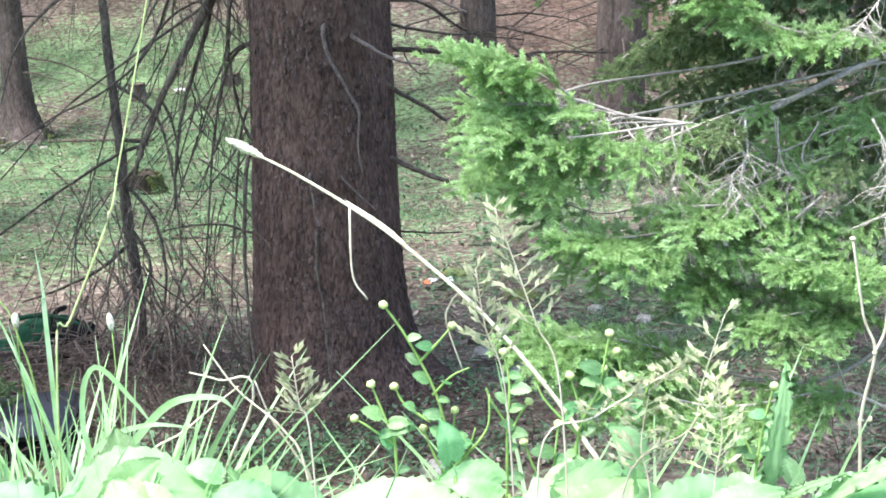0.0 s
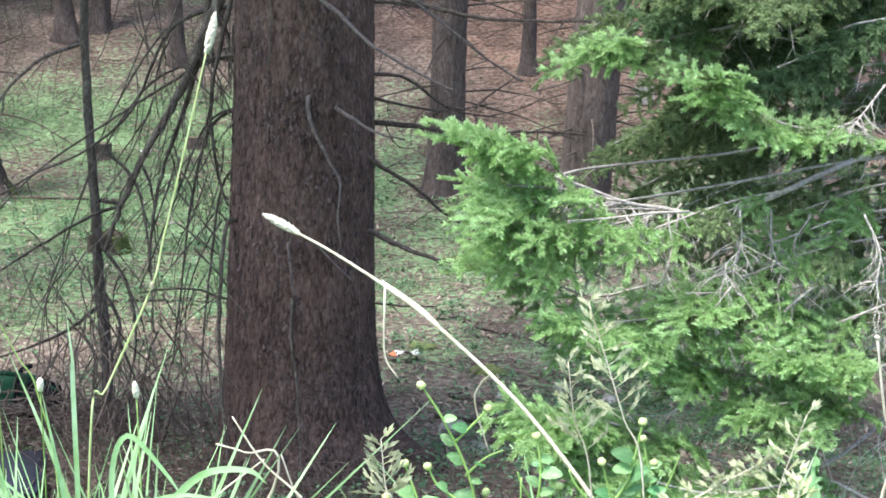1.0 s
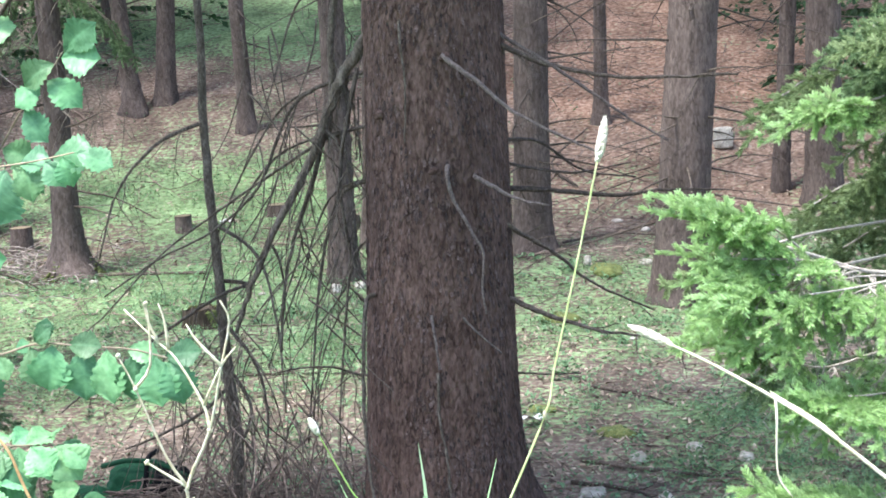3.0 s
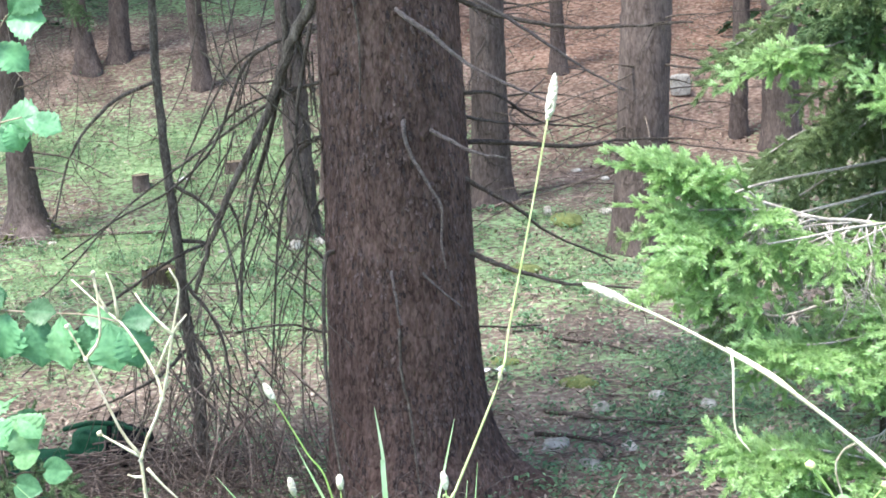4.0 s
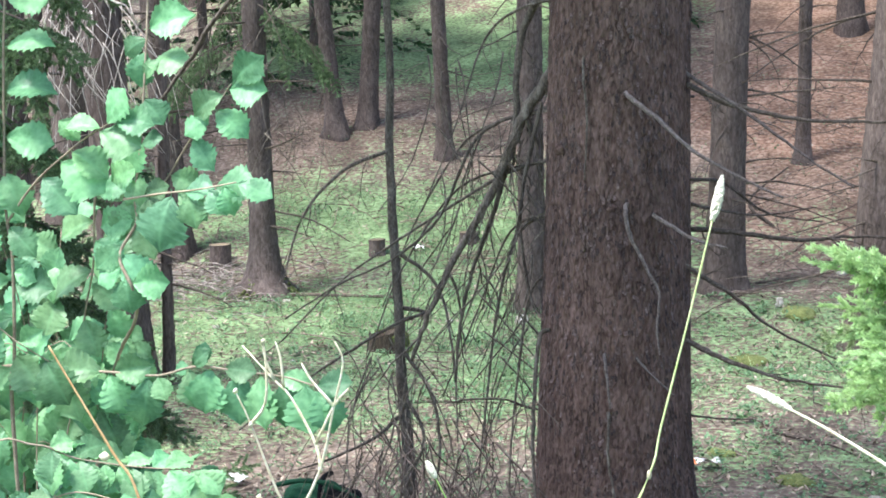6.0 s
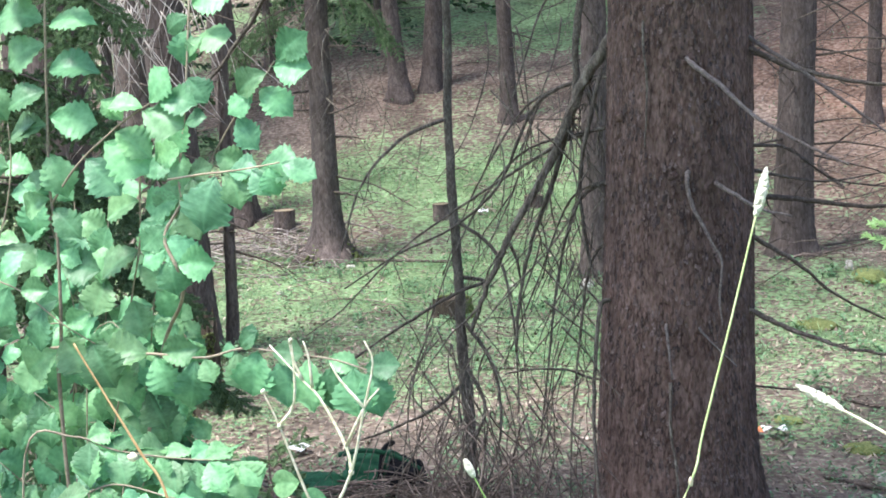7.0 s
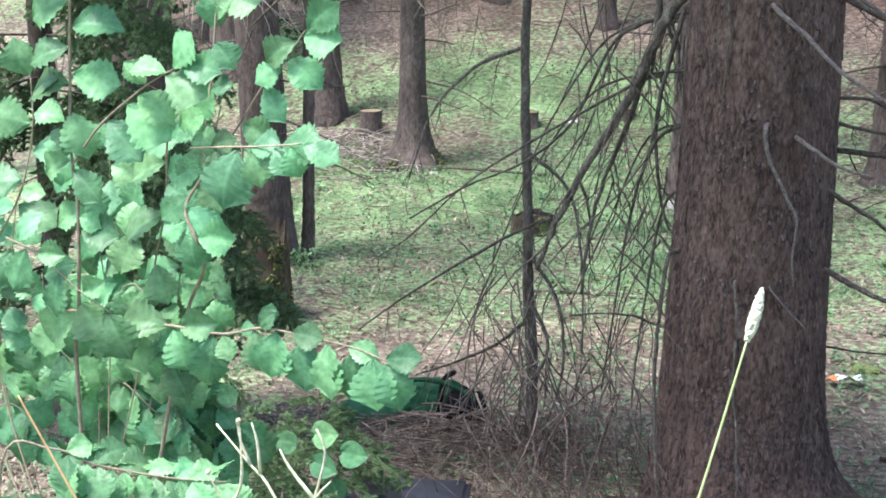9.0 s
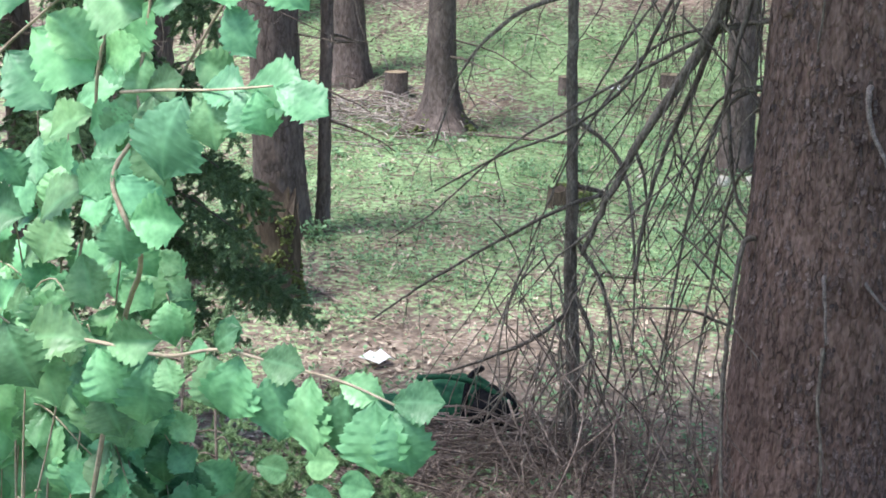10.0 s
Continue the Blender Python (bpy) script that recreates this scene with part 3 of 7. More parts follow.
branch(main, [(0.04, 3.86, 1.76), (0.06, 3.80, 1.74), (0.16, 3.73, 1.67), (0.28, 3.65, 1.57), (0.43, 3.58, 1.49), (0.57, 3.50, 1.43)], 0.0109, 0.0036, TRUNKTWIG, 3, 0.12, seed=1)
branch(main, [(0.1, 3.9, 1.35), (0.14, 3.84, 1.33), (0.20, 3.79, 1.30), (0.28, 3.75, 1.26), (0.39, 3.70, 1.24)], 0.0109, 0.0036, TRUNKTWIG, 0, seed=2)
branch(main, [(0.1, 4.08, 1.26), (0.20, 4.10, 1.25), (0.42, 4.12, 1.23), (0.61, 4.15, 1.20), (0.77, 4.17, 1.21), (1.01, 4.20, 1.20)], 0.0126, 0.0036, DEADWOOD, 9, 0.22, seed=3)
branch(main, [(0.13, 4.0, 0.90), (0.23, 3.98, 0.87), (0.34, 3.96, 0.82), (0.45, 3.94, 0.785), (0.58, 3.92, 0.75), (0.85, 3.90, 0.72)], 0.0133, 0.0036, DEADWOOD, 5, 0.15, seed=4)
branch(main, [(0.1, 4.0, 1.85), (0.18, 4.00, 1.80), (0.34, 4.02, 1.71), (0.43, 4.04, 1.68), (0.64, 4.06, 1.63), (0.86, 4.08, 1.62), (1.06, 4.10, 1.62)], 0.0126, 0.0036, DEADWOOD, 10, 0.28, seed=5)
branch(main, [(0.14, 4.03, 1.88), (0.24, 4.00, 1.80), (0.40, 3.92, 1.70), (0.53, 3.85, 1.61), (0.67, 3.77, 1.51), (0.79, 3.70, 1.44)], 0.0091, 0.0030, TRUNKTWIG, 5, 0.2, seed=6)
branch(main, [(0.1, 3.92, 1.22), (0.17, 3.95, 1.18), (0.30, 4.04, 1.08), (0.41, 4.12, 0.99), (0.51, 4.21, 0.88), (0.75, 4.30, 0.74)], 0.0112, 0.0036, DEADWOOD, 5, 0.15, seed=7)
branch(main, [(0.1, 4.1, 0.57), (0.21, 4.10, 0.57), (0.35, 4.10, 0.56), (0.47, 4.10, 0.56)], 0.0056, 0.0024, DEADWOOD, 2, 0.1, seed=8)
branch(main, [(0.1, 4.0, 1.45), (0.24, 4.05, 1.43), (0.35, 4.20, 1.40), (0.51, 4.35, 1.27), (0.70, 4.50, 1.22)], 0.0084, 0.0024, DEADWOOD, 8, 0.25, seed=9)
branch(main, [(0.12, 4.05, 1.36), (0.23, 4.10, 1.34), (0.32, 4.17, 1.31), (0.48, 4.23, 1.28), (0.68, 4.30, 1.30)], 0.0084, 0.0024, DEADWOOD, 6, 0.2, seed=10)
branch(main, [(0.05, 3.84, 1.38), (0.05, 3.77, 1.36), (0.06, 3.765, 1.28), (0.10, 3.76, 1.20), (0.13, 3.76, 1.14), (0.16, 3.765, 1.07), (0.15, 3.755, 0.97), (0.16, 3.74, 0.87)], 0.0085, 0.003, TRUNKTWIG, 0, seed=11, label="pale curved dead twig on the bark")
branch(main, [(0.06, 3.86, 0.86), (0.08, 3.80, 0.84), (0.14, 3.75, 0.79), (0.21, 3.70, 0.74)], 0.0065, 0.0025, TRUNKTWIG, 0, seed=12)
branch(main, [(-0.03, 3.84, 0.86), (-0.03, 3.765, 0.85), (-0.02, 3.75, 0.78), (-0.01, 3.74, 0.68)], 0.007, 0.0035, TRUNKTWIG, 0, seed=13)
branch(main, [(-0.02, 3.77, 0.66), (-0.02, 3.74, 0.50), (0.00, 3.71, 0.39), (0.01, 3.68, 0.27), (0.03, 3.6, 0.1), (0.05, 3.55, -0.02)], 0.006, 0.002, SAPBARK, 7, 0.2, 0.8, seed=14)
branch(main, [(-0.24, 3.9, 0.92), (-0.27, 3.86, 0.89), (-0.285, 3.80, 0.65), (-0.28, 3.74, 0.41), (-0.25, 3.66, 0.2), (-0.22, 3.58, 0.0)], 0.009, 0.004, SAPBARK, 8, 0.25, 0.9, seed=15)
branch(main, [(-0.09, 3.84, 1.9), (-0.09, 3.80, 1.81), (-0.08, 3.80, 1.66), (-0.09, 3.80, 1.49), (-0.1, 3.83, 1.44)], 0.005, 0.002, SAPBARK, 0, seed=16)
for kx, ky, kz, kr in ((-0.185, 3.87, 1.556, 0.022), (0.17, 3.9, 0.53, 0.018), (-0.12, 3.83, 1.33, 0.016), (0.0, 3.8, 1.36, 0.018), (0.06, 3.81, 1.74, 0.02), (0.14, 3.86, 1.34, 0.02), (0.08, 3.83, 0.845, 0.016)):
    s = Shape()
    s.blob((kx, ky, kz), kr, kr * 0.8, kr * 0.8, 10, 7, 0.3)
    part("knot", s, BARK, main)
# dead boughs that hang on the shaded side of the trunk
branch(main, [(-0.15, 4.2, 1.95), (-0.30, 4.25, 1.75), (-0.38, 4.25, 1.63), (-0.44, 4.25, 1.49), (-0.53, 4.25, 1.31), (-0.66, 4.25, 1.10), (-0.76, 4.25, 0.89), (-0.83, 4.25, 0.72)], 0.026, 0.008, SAPBARK, 11, 0.4, 1.0, seed=21, label="thick drooping dead bough")
branch(main, [(-0.2, 4.2, 2.2), (-0.36, 4.3, 2.0), (-0.40, 4.30, 1.81), (-0.41, 4.30, 1.61), (-0.44, 4.30, 1.48), (-0.50, 4.30, 1.30), (-0.58, 4.30, 1.09), (-0.64, 4.30, 0.88), (-0.67, 4.30, 0.63)], 0.017, 0.005, SAPBARK, 11, 0.4, 1.0, seed=22)
branch(main, [(-0.1, 4.25, 1.72), (-0.29, 4.35, 1.67), (-0.36, 4.34, 1.65), (-0.48, 4.34, 1.62), (-0.59, 4.33, 1.53), (-0.72, 4.32, 1.26), (-0.91, 4.31, 1.10), (-1.11, 4.31, 1.01), (-1.34, 4.30, 0.87)], 0.010, 0.003, SAPBARK, 12, 0.3, 1.1, seed=23)
branch(main, [(-0.3, 4.22, 1.7), (-0.38, 4.20, 1.35), (-0.38, 4.20, 1.14), (-0.34, 4.20, 0.94), (-0.24, 4.05, 0.90), (-0.10, 3.80, 0.86)], 0.009, 0.003, SAPBARK, 8, 0.25, 0.8, seed=24)
branch(main, [(-0.2, 4.2, 0.55), (-0.37, 4.30, 0.53), (-0.47, 4.27, 0.57), (-0.59, 4.23, 0.58), (-0.69, 4.20, 0.57)], 0.006, 0.003, SAPBARK, 6, 0.2, 0.6, seed=25)
branch(main, [(-0.2, 4.25, 1.5), (-0.43, 4.30, 1.44), (-0.63, 4.36, 1.33), (-0.86, 4.42, 1.19), (-1.16, 4.48, 0.99), (-1.44, 4.54, 0.73), (-1.62, 4.60, 0.61)], 0.008, 0.002, SAPBARK, 12, 0.28, 1.2, seed=26)
branch(main, [(-0.2, 4.3, 1.3), (-0.42, 4.4, 1.2), (-0.52, 4.42, 0.9), (-0.56, 4.4, 0.6), (-0.6, 4.35, 0.25)], 0.008, 0.003, SAPBARK, 8, 0.4, 1.0, seed=27)
branch(main, [(-0.2, 4.25, 1.1), (-0.36, 4.3, 1.0), (-0.42, 4.3, 0.7), (-0.45, 4.25, 0.4), (-0.46, 4.2, 0.1)], 0.007, 0.003, SAPBARK, 8, 0.4, 1.0, seed=28)

rb = random.Random(77)
for i in range(4):
    x0, z0 = rb.uniform(-0.35, -0.22), rb.uniform(0.9, 2.1)
    x1, y1 = x0 - rb.uniform(0.25, 0.85), rb.uniform(4.15, 4.7)
    branch(main, [(-0.12, 4.15, z0 + 0.02), (x0, 4.25, z0), ((x0 + x1) / 2 - 0.05, y1, z0 - 0.12), (x1, y1, z0 - 0.45), (x1 - 0.15, y1, max(0.1, z0 - 0.8))], 0.007, 0.0025, SAPBARK, 9, 0.34, 1.0, seed=200 + i)

def hanging_twigs(tree, count, x0, x1, y0, y1, top0, top1, seed, mat=SAPBARK):
    """Thin dead twigs that hang like strings below the boughs."""
    rg = random.Random(seed)
    s = Shape()
    for k in range(count):
        p = V(rg.uniform(x0, x1), rg.uniform(y0, y1), rg.uniform(top0, top1))
        line, d = [p], V(rg.uniform(-0.9, 0.9), rg.uniform(-0.4, 0.4), -0.7).normalized()
        ln, bend = rg.uniform(0.25, 0.75), V(rg.uniform(-0.22, 0.22), rg.uniform(-0.1, 0.1), -0.16)
        for i in range(8):
            d = (d + bend + V(rg.uniform(-0.13, 0.13), rg.uniform(-0.1, 0.1), 0)).normalized()
            line.append(line[-1] + d * ln / 8)
            if i == 4 and rg.random() < 0.5:
                bend.x *= -0.7
        s.tube(line, rg.uniform(0.0018, 0.0046), 0.0011, 4)
        side_twigs(s, line, 0.0013, rg.randint(0, 2), 0.13, 0.7, rg, 0.1, 0)
    ob = part("twig_fringe", s, mat, tree, "fine dead brown twigs hanging down")
    ob["kind"] = "stuff"


hanging_twigs(main, 34, -0.75, -0.33, 4.1, 4.5, 0.6, 1.5, 301)
hanging_twigs(main, 34, -1.1, -0.38, 4.0, 4.4, 0.25, 0.75, 304)
hanging_twigs(main, 80, -1.0, -0.32, 3.7, 4.25, 0.12, 0.55, 305, RUSTTWIG)
hanging_twigs(main, 14, -0.75, -0.3, 4.1, 4.5, 1.2, 1.9, 302)

branch(main, [(-0.2, 4.3, 3.0), (-1.0, 4.8, 2.75), (-1.84, 5.2, 2.1), (-2.05, 5.3, 1.87), (-2.27, 5.35, 1.64), (-2.5, 5.4, 1.45)], 0.017, 0.005, SAPBARK, 12, 0.35, 0.7, seed=29)

# the thin dead tree beside it
sap = thing("dead_sapling", (-0.95, 4.6, -0.1), "thin dead young tree with drooping brown twigs", "tree")
branch(sap, [(-0.95, 4.60, -0.15), (-0.94, 4.60, 0.24), (-0.96, 4.60, 0.55), (-0.96, 4.60, 0.83), (-0.97, 4.60, 1.13), (-0.975, 4.60, 1.55), (-0.96, 4.60, 1.88), (-0.98, 4.6, 2.6), (-0.95, 4.6, 3.6)], 0.025, 0.012, SAPBARK, 0, seed=31, name="trunk", n=14, wob=0.07)
for i, (a, b) in enumerate((([(-0.97, 4.6, 0.86), (-0.85, 4.60, 0.84), (-0.93, 4.52, 0.82), (-1.08, 4.44, 0.74), (-1.29, 4.36, 0.61), (-1.42, 4.28, 0.52), (-1.52, 4.20, 0.44)], 12),
                            ([(-0.95, 4.60, 0.43), (-1.04, 4.43, 0.36), (-1.17, 4.27, 0.32), (-1.25, 4.10, 0.32)], 8),
                            ([(-0.95, 4.6, 0.5), (-0.85, 4.5, 0.35), (-0.92, 4.4, 0.15), (-1.0, 4.3, -0.05)], 14),
                            ([(-0.96, 4.6, 0.7), (-0.82, 4.55, 0.5), (-0.78, 4.45, 0.25), (-0.85, 4.35, 0.0)], 14),
                            ([(-0.97, 4.6, 1.1), (-0.8, 4.6, 0.95), (-0.72, 4.5, 0.7), (-0.7, 4.45, 0.35)], 16),
                            ([(-0.97, 4.6, 1.5), (-1.15, 4.5, 1.42), (-1.3, 4.45, 1.25), (-1.38, 4.4, 1.0)], 14))):
    branch(sap, a, 0.009, 0.003, SAPBARK, b * 2 // 3, 0.3, 1.2, seed=40 + i)

hanging_twigs(sap, 26, -1.2, -0.75, 4.25, 4.6, 0.25, 0.8, 303)
DARK = "straight dark spruce trunk with dead side twigs"
forest_tree(0.085, 9.75, 0.118, 0.05, (0.036, 0), 14, DARK, 1, 1, twigs=26, reach=1.2)
forest_tree(1.04, 8.45, 0.152, 0.03, (0.078, 0), 16, "stout spruce trunk with grey bark and dead twigs", 2, 0, 36, 34, 60, reach=1.3)
mossy_tree = forest_tree(-3.245, 9.62, 0.082, 0.13, (0.0, 0), 14, "slender spruce with a mossy flared foot", 3, 1, twigs=16, mossy=True, reach=0.7)
hanging_twigs(mossy_tree, 90, -3.75, -2.8, 9.2, 10.0, 1.1, 2.5, 311)
forest_tree(-1.2, 9.25, 0.085, 0.03, (0.015, 0), 13, DARK, 4, 2, twigs=16)
forest_tree(-1.12, 10.2, 0.065, 0.03, (0.05, 0), 12, DARK, 5, 2, twigs=8)
forest_tree(1.97, 11.0, 0.058, 0.015, (0.06, 0), 12, DARK, 6, 2, twigs=10)
forest_tree(2.26, 10.7, 0.125, 0.03, (0.01, 0), 15, DARK, 7, 1, twigs=10)
forest_tree(-2.55, 12.75, 0.062, 0.03, (-0.02, 0), 12, DARK, 8, 2)
forest_tree(-3.75, 13.4, 0.07, 0.06, (-0.08, 0), 12, DARK, 9, 1)
forest_tree(-3.5, 13.6, 0.08, 0.03, (0.08, 0), 13, DARK, 10, 2)
forest_tree(-4.33, 10.65, 0.108, 0.04, (-0.05, 0), 14, DARK, 11, 1, twigs=12)
forest_tree(-3.23, 7.1, 0.125, 0.03, (-0.03, 0), 15, "spruce trunk behind the hazel, dark bark", 12, 0, 36, 14, 60)
rough_tree = forest_tree(-3.5, 6.0, 0.185, 0.1, (0.04, 0), 16, "rough old spruce trunk hung with grey twigs", 13, 0, 40, 22, 60)
branch(rough_tree, [(-3.4, 5.9, 2.45), (-3.0, 5.65, 2.4), (-2.7, 5.45, 2.22), (-2.4, 5.4, 2.1)], 0.012, 0.004, GREYTWIG, 14, 0.3, 0.8, seed=315, label="pale bare drooping branch")
hanging_twigs(rough_tree, 46, -2.85, -2.38, 5.35, 5.5, 1.92, 2.2, 312, GREYTWIG)
hanging_twigs(rough_tree, 70, -3.9, -2.8, 5.5, 6.1, 0.8, 2.2, 313)
forest_tree(-3.06, 7.25, 0.03, 0.01, (0.03, 0), 6, "thin dark dead young tree", 14, 2, 12, 10, reach=0.5)
forest_tree(0.62, 12.6, 0.05, 0.03, (0.02, 0), 12, DARK, 15, 2)
forest_tree(2.75, 9.2, 0.12, 0.06, (0.02, 0), 14, DARK, 16, 1, twigs=14)
forest_tree(3.6, 11.5, 0.13, 0.06, (0.0, 0), 14, DARK, 17, 0)
rt = random.Random(8)
for i in range(44):
    ty = rt.uniform(15.0, 34)
    tx = rt.uniform(-0.62, 0.5) * (ty + 2) + rt.uniform(-1, 1)
    forest_tree(tx, ty, rt.uniform(0.06, 0.15), 0.05, (rt.uniform(-0.03, 0.03), 0), rt.uniform(11, 16), "distant dark spruce on the slope", 20 + i, i % 3, 12, 7, 16, reach=1.4)
LOWCROWN = make_crown_mesh(9, 0.35, 5.0, 1.3, 8, 5.0, clump=0.36)
for i in range(22):
    ty = rt.uniform(16.5, 24)
    tx = rt.uniform(-0.6, 0.45) * (ty + 2)
    if i > 15:
        tx, ty = ((-6.2, 12.2), (-5.4, 14.3), (-4.6, 15.6), (3.3, 13.2), (2.6, 15.4), (-1.4, 16.6))[i - 16]
    t = thing("young_spruce", (tx, ty, ground_z(tx, ty)), "distant young spruce with low dark boughs", "tree", "young spruces on the slope")
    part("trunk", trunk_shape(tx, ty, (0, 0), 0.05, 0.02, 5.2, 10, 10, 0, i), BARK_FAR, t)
    part("crown", LOWCROWN, None, t, "dark green needle boughs", m=pose(tx, ty, ground_z(tx, ty), 0, 0, i * 71) @ Matrix.Scale(rt.uniform(0.7, 1.1), 4))
# spruces added beside and behind the camera close the wood and shade its slope
for i, (tx, ty) in enumerate(((4.4, 5.5), (-6.0, 4.5), (-6.5, 8.5), (4.8, 8.0), (-5.6, 11.5), (3.8, 2.9), (-8.2, 10.6), (-7.4, 13.4), (-6.9, 11.9))):
    forest_tree(tx, ty, 0.16, 0.08, (0, 0), 15, "dark spruce added at the edge of the wood for shade", 70 + i, 0, 16, 3, 16)


# ---- forest floor cover ----
WOODGRASS = noise_mat("woodland_grass", [(0.115, 0.2, 0.08), (0.225, 0.34, 0.148), (0.38, 0.48, 0.25)], 5, 0.6, 0, island=0.5, translucent=0.3)


FLAKE = noise_mat("dry_flake", [(0.13, 0.098, 0.07), (0.27, 0.21, 0.155), (0.5, 0.43, 0.34)], 8, 0.9, 0, island=0.5)


def herb_cover():
    """Small herb leaves over the floor, thick where it is green."""
    rg = random.Random(11)
    s = Shape()

    def leaf(x, y, size, lift):
        z = ground_z(x, y) + lift
        a = rg.uniform(0, 6.283)
        d = V(math.cos(a), math.sin(a), rg.uniform(-0.2, 1.0)) * size
        w = V(-math.sin(a), math.cos(a), rg.uniform(-0.3, 0.3)) * size * rg.uniform(0.3, 0.5)
        p, b = V(x, y, z), len(s.v)
        s.v.extend([p, p + d * 0.5 - w + V(0, 0, size * 0.15), p + d, p + d * 0.5 + w + V(0, 0, size * 0.15)])
        s.f.append((b, b + 1, b + 2, b + 3))

    n = 0
    while n < 90000:
        y = 3.0 + 12 * rg.random() ** 1.3
        x = 0.2 + rg.uniform(-0.5, 0.42) * (y + 3)
        c = cover(x, y)
        if rg.random() < max(0.12, (c - 0.25) * 1.25) * (0.6 + 1.3 * noise.noise((x * 3.0, y * 3.0, 4)) + 0.9 * noise.noise((x * 0.9, y * 0.9, 6))):
            size = rg.uniform(0.007, 0.017) * (1.4 if rg.random() < 0.2 else 1)
            for k in range(rg.randint(1, 3)):
                leaf(x + rg.gauss(0, 0.02), y + rg.gauss(0, 0.02), size, rg.uniform(0.005, 0.05))
                n += 1
    for cx, cy, count, r in ((0.25, 3.3, 350, 0.3), (0.55, 3.9, 300, 0.3), (0.0, 3.15, 350, 0.3), (0.35, 6.6, 150, 0.09), (0.9, 4.6, 260, 0.5), (-3.0, 7.05, 200, 0.12), (-0.3, 3.2, 300, 0.25)):
        for k in range(count):
            leaf(rg.gauss(cx, r * 0.6), rg.gauss(cy, r * 0.5), rg.uniform(0.012, 0.032), rg.uniform(0.01, 0.1))
    n = 0
    while n < 1500:
        y = 3.1 + 6.5 * rg.random() ** 1.3
        x = 0.2 + rg.uniform(-0.5, 0.42) * (y + 3)
        if rg.random() > 0.3 + 0.8 * noise.noise((x * 1.6, y * 1.6, 8)) + 0.25:
            continue
        n += 1
        for k in range(rg.randint(5, 11)):
            leaf(rg.gauss(x, 0.025), rg.gauss(y, 0.025), rg.uniform(0.006, 0.014) + 0.0022 * y, rg.uniform(0.004, 0.04))
    tagged(new("ground_herbs", s.mesh("ground_herbs", HERB, False)), "low green herbs and clover over the floor", "undergrowth", kind="stuff")
    s = Shape()
    for k in range(70000):
        y = 3.4 + 10 * rg.random() ** 1.1
        x = 0.2 + rg.uniform(-0.5, 0.42) * (y + 3)
        if rg.random() > (cover(x, y) - 0.3) * 1.4:
            continue
        p = V(x, y, ground_z(x, y))
        v = V(rg.uniform(-1, 1), rg.uniform(-1, 1), 1.4).normalized() * rg.uniform(0.025, 0.075)
        w = V(rg.uniform(-1, 1), rg.uniform(-1, 1), 0).normalized() * 0.0024
        b = len(s.v)
        s.v.extend([p - w, p + w, p + v + V(v.x, v.y, -0.3 * v.z) * 0.5])
        s.f.append((b, b + 1, b + 2))
    tagged(new("woodland_grass", s.mesh("woodland_grass", WOODGRASS, False)), "sparse short green grass among moss", "grass", kind="stuff")


def floor_twigs():
    rg = random.Random(12)
    s = Shape()
    for k in range(4200):
        y = 3.2 + 12 * rg.random() ** 1.2
        x = 0.2 + rg.uniform(-0.5, 0.42) * (y + 3)
        a, ln = rg.uniform(0, 6.283), rg.uniform(0.04, 0.22) * (2.2 if rg.random() < 0.07 else 1)
        d = V(math.cos(a), math.sin(a), 0)
        pts = []
        for i in range(4):
            q = V(x, y, 0) + d * ln * (i / 3 - 0.5) + V(rg.uniform(-1, 1), rg.uniform(-1, 1), 0) * ln * 0.05
            pts.append(V(q.x, q.y, ground_z(q.x, q.y) + 0.008 + rg.uniform(0, 0.015)))
        s.tube(pts, rg.uniform(0.002, 0.006), 0.0015, 4)
    for k in range(900):
        y, a, ln = rg.uniform(9.5, 16), rg.uniform(0, 6.283), rg.uniform(0.08, 0.45)
        x = rg.uniform(-0.45, 0.3) * (y + 2)
        d = V(math.cos(a), math.sin(a), 0)
        pts = [V(x, y, 0) + d * ln * (i / 3 - 0.5) for i in range(4)]
        pts = [V(q.x, q.y, ground_z(q.x, q.y) + 0.012 + rg.uniform(0, 0.03)) for q in pts]
        s.tube(pts, rg.uniform(0.003, 0.007), 0.002, 4)
    tagged(new("fallen_twigs", s.mesh("fallen_twigs", LITTER, False)), "small brown twigs scattered on the floor", "twigs", kind="stuff")
    s = Shape()
    for k in range(52000):
        y = 3.2 + 11 * rg.random() ** 1.5
        x = 0.2 + rg.uniform(-0.5, 0.42) * (y + 3)
        p = V(x, y, ground_z(x, y) + rg.uniform(0.003, 0.02))
        a, z = rg.uniform(0, 6.283), rg.uniform(0.006, 0.022)
        d, w = V(math.cos(a), math.sin(a), rg.uniform(-0.2, 0.9)) * z, V(-math.sin(a), math.cos(a), rg.uniform(-0.4, 0.4)) * z * 0.45
        b = len(s.v)
        s.v.extend([p - d, p - w, p + d, p + w])
        s.f.append((b, b + 1, b + 2, b + 3))
    tagged(new("leaf_litter", s.mesh("leaf_litter", FLAKE, False)), "dry brown leaf flakes on the floor", "litter", kind="stuff")


herb_cover()
floor_twigs()


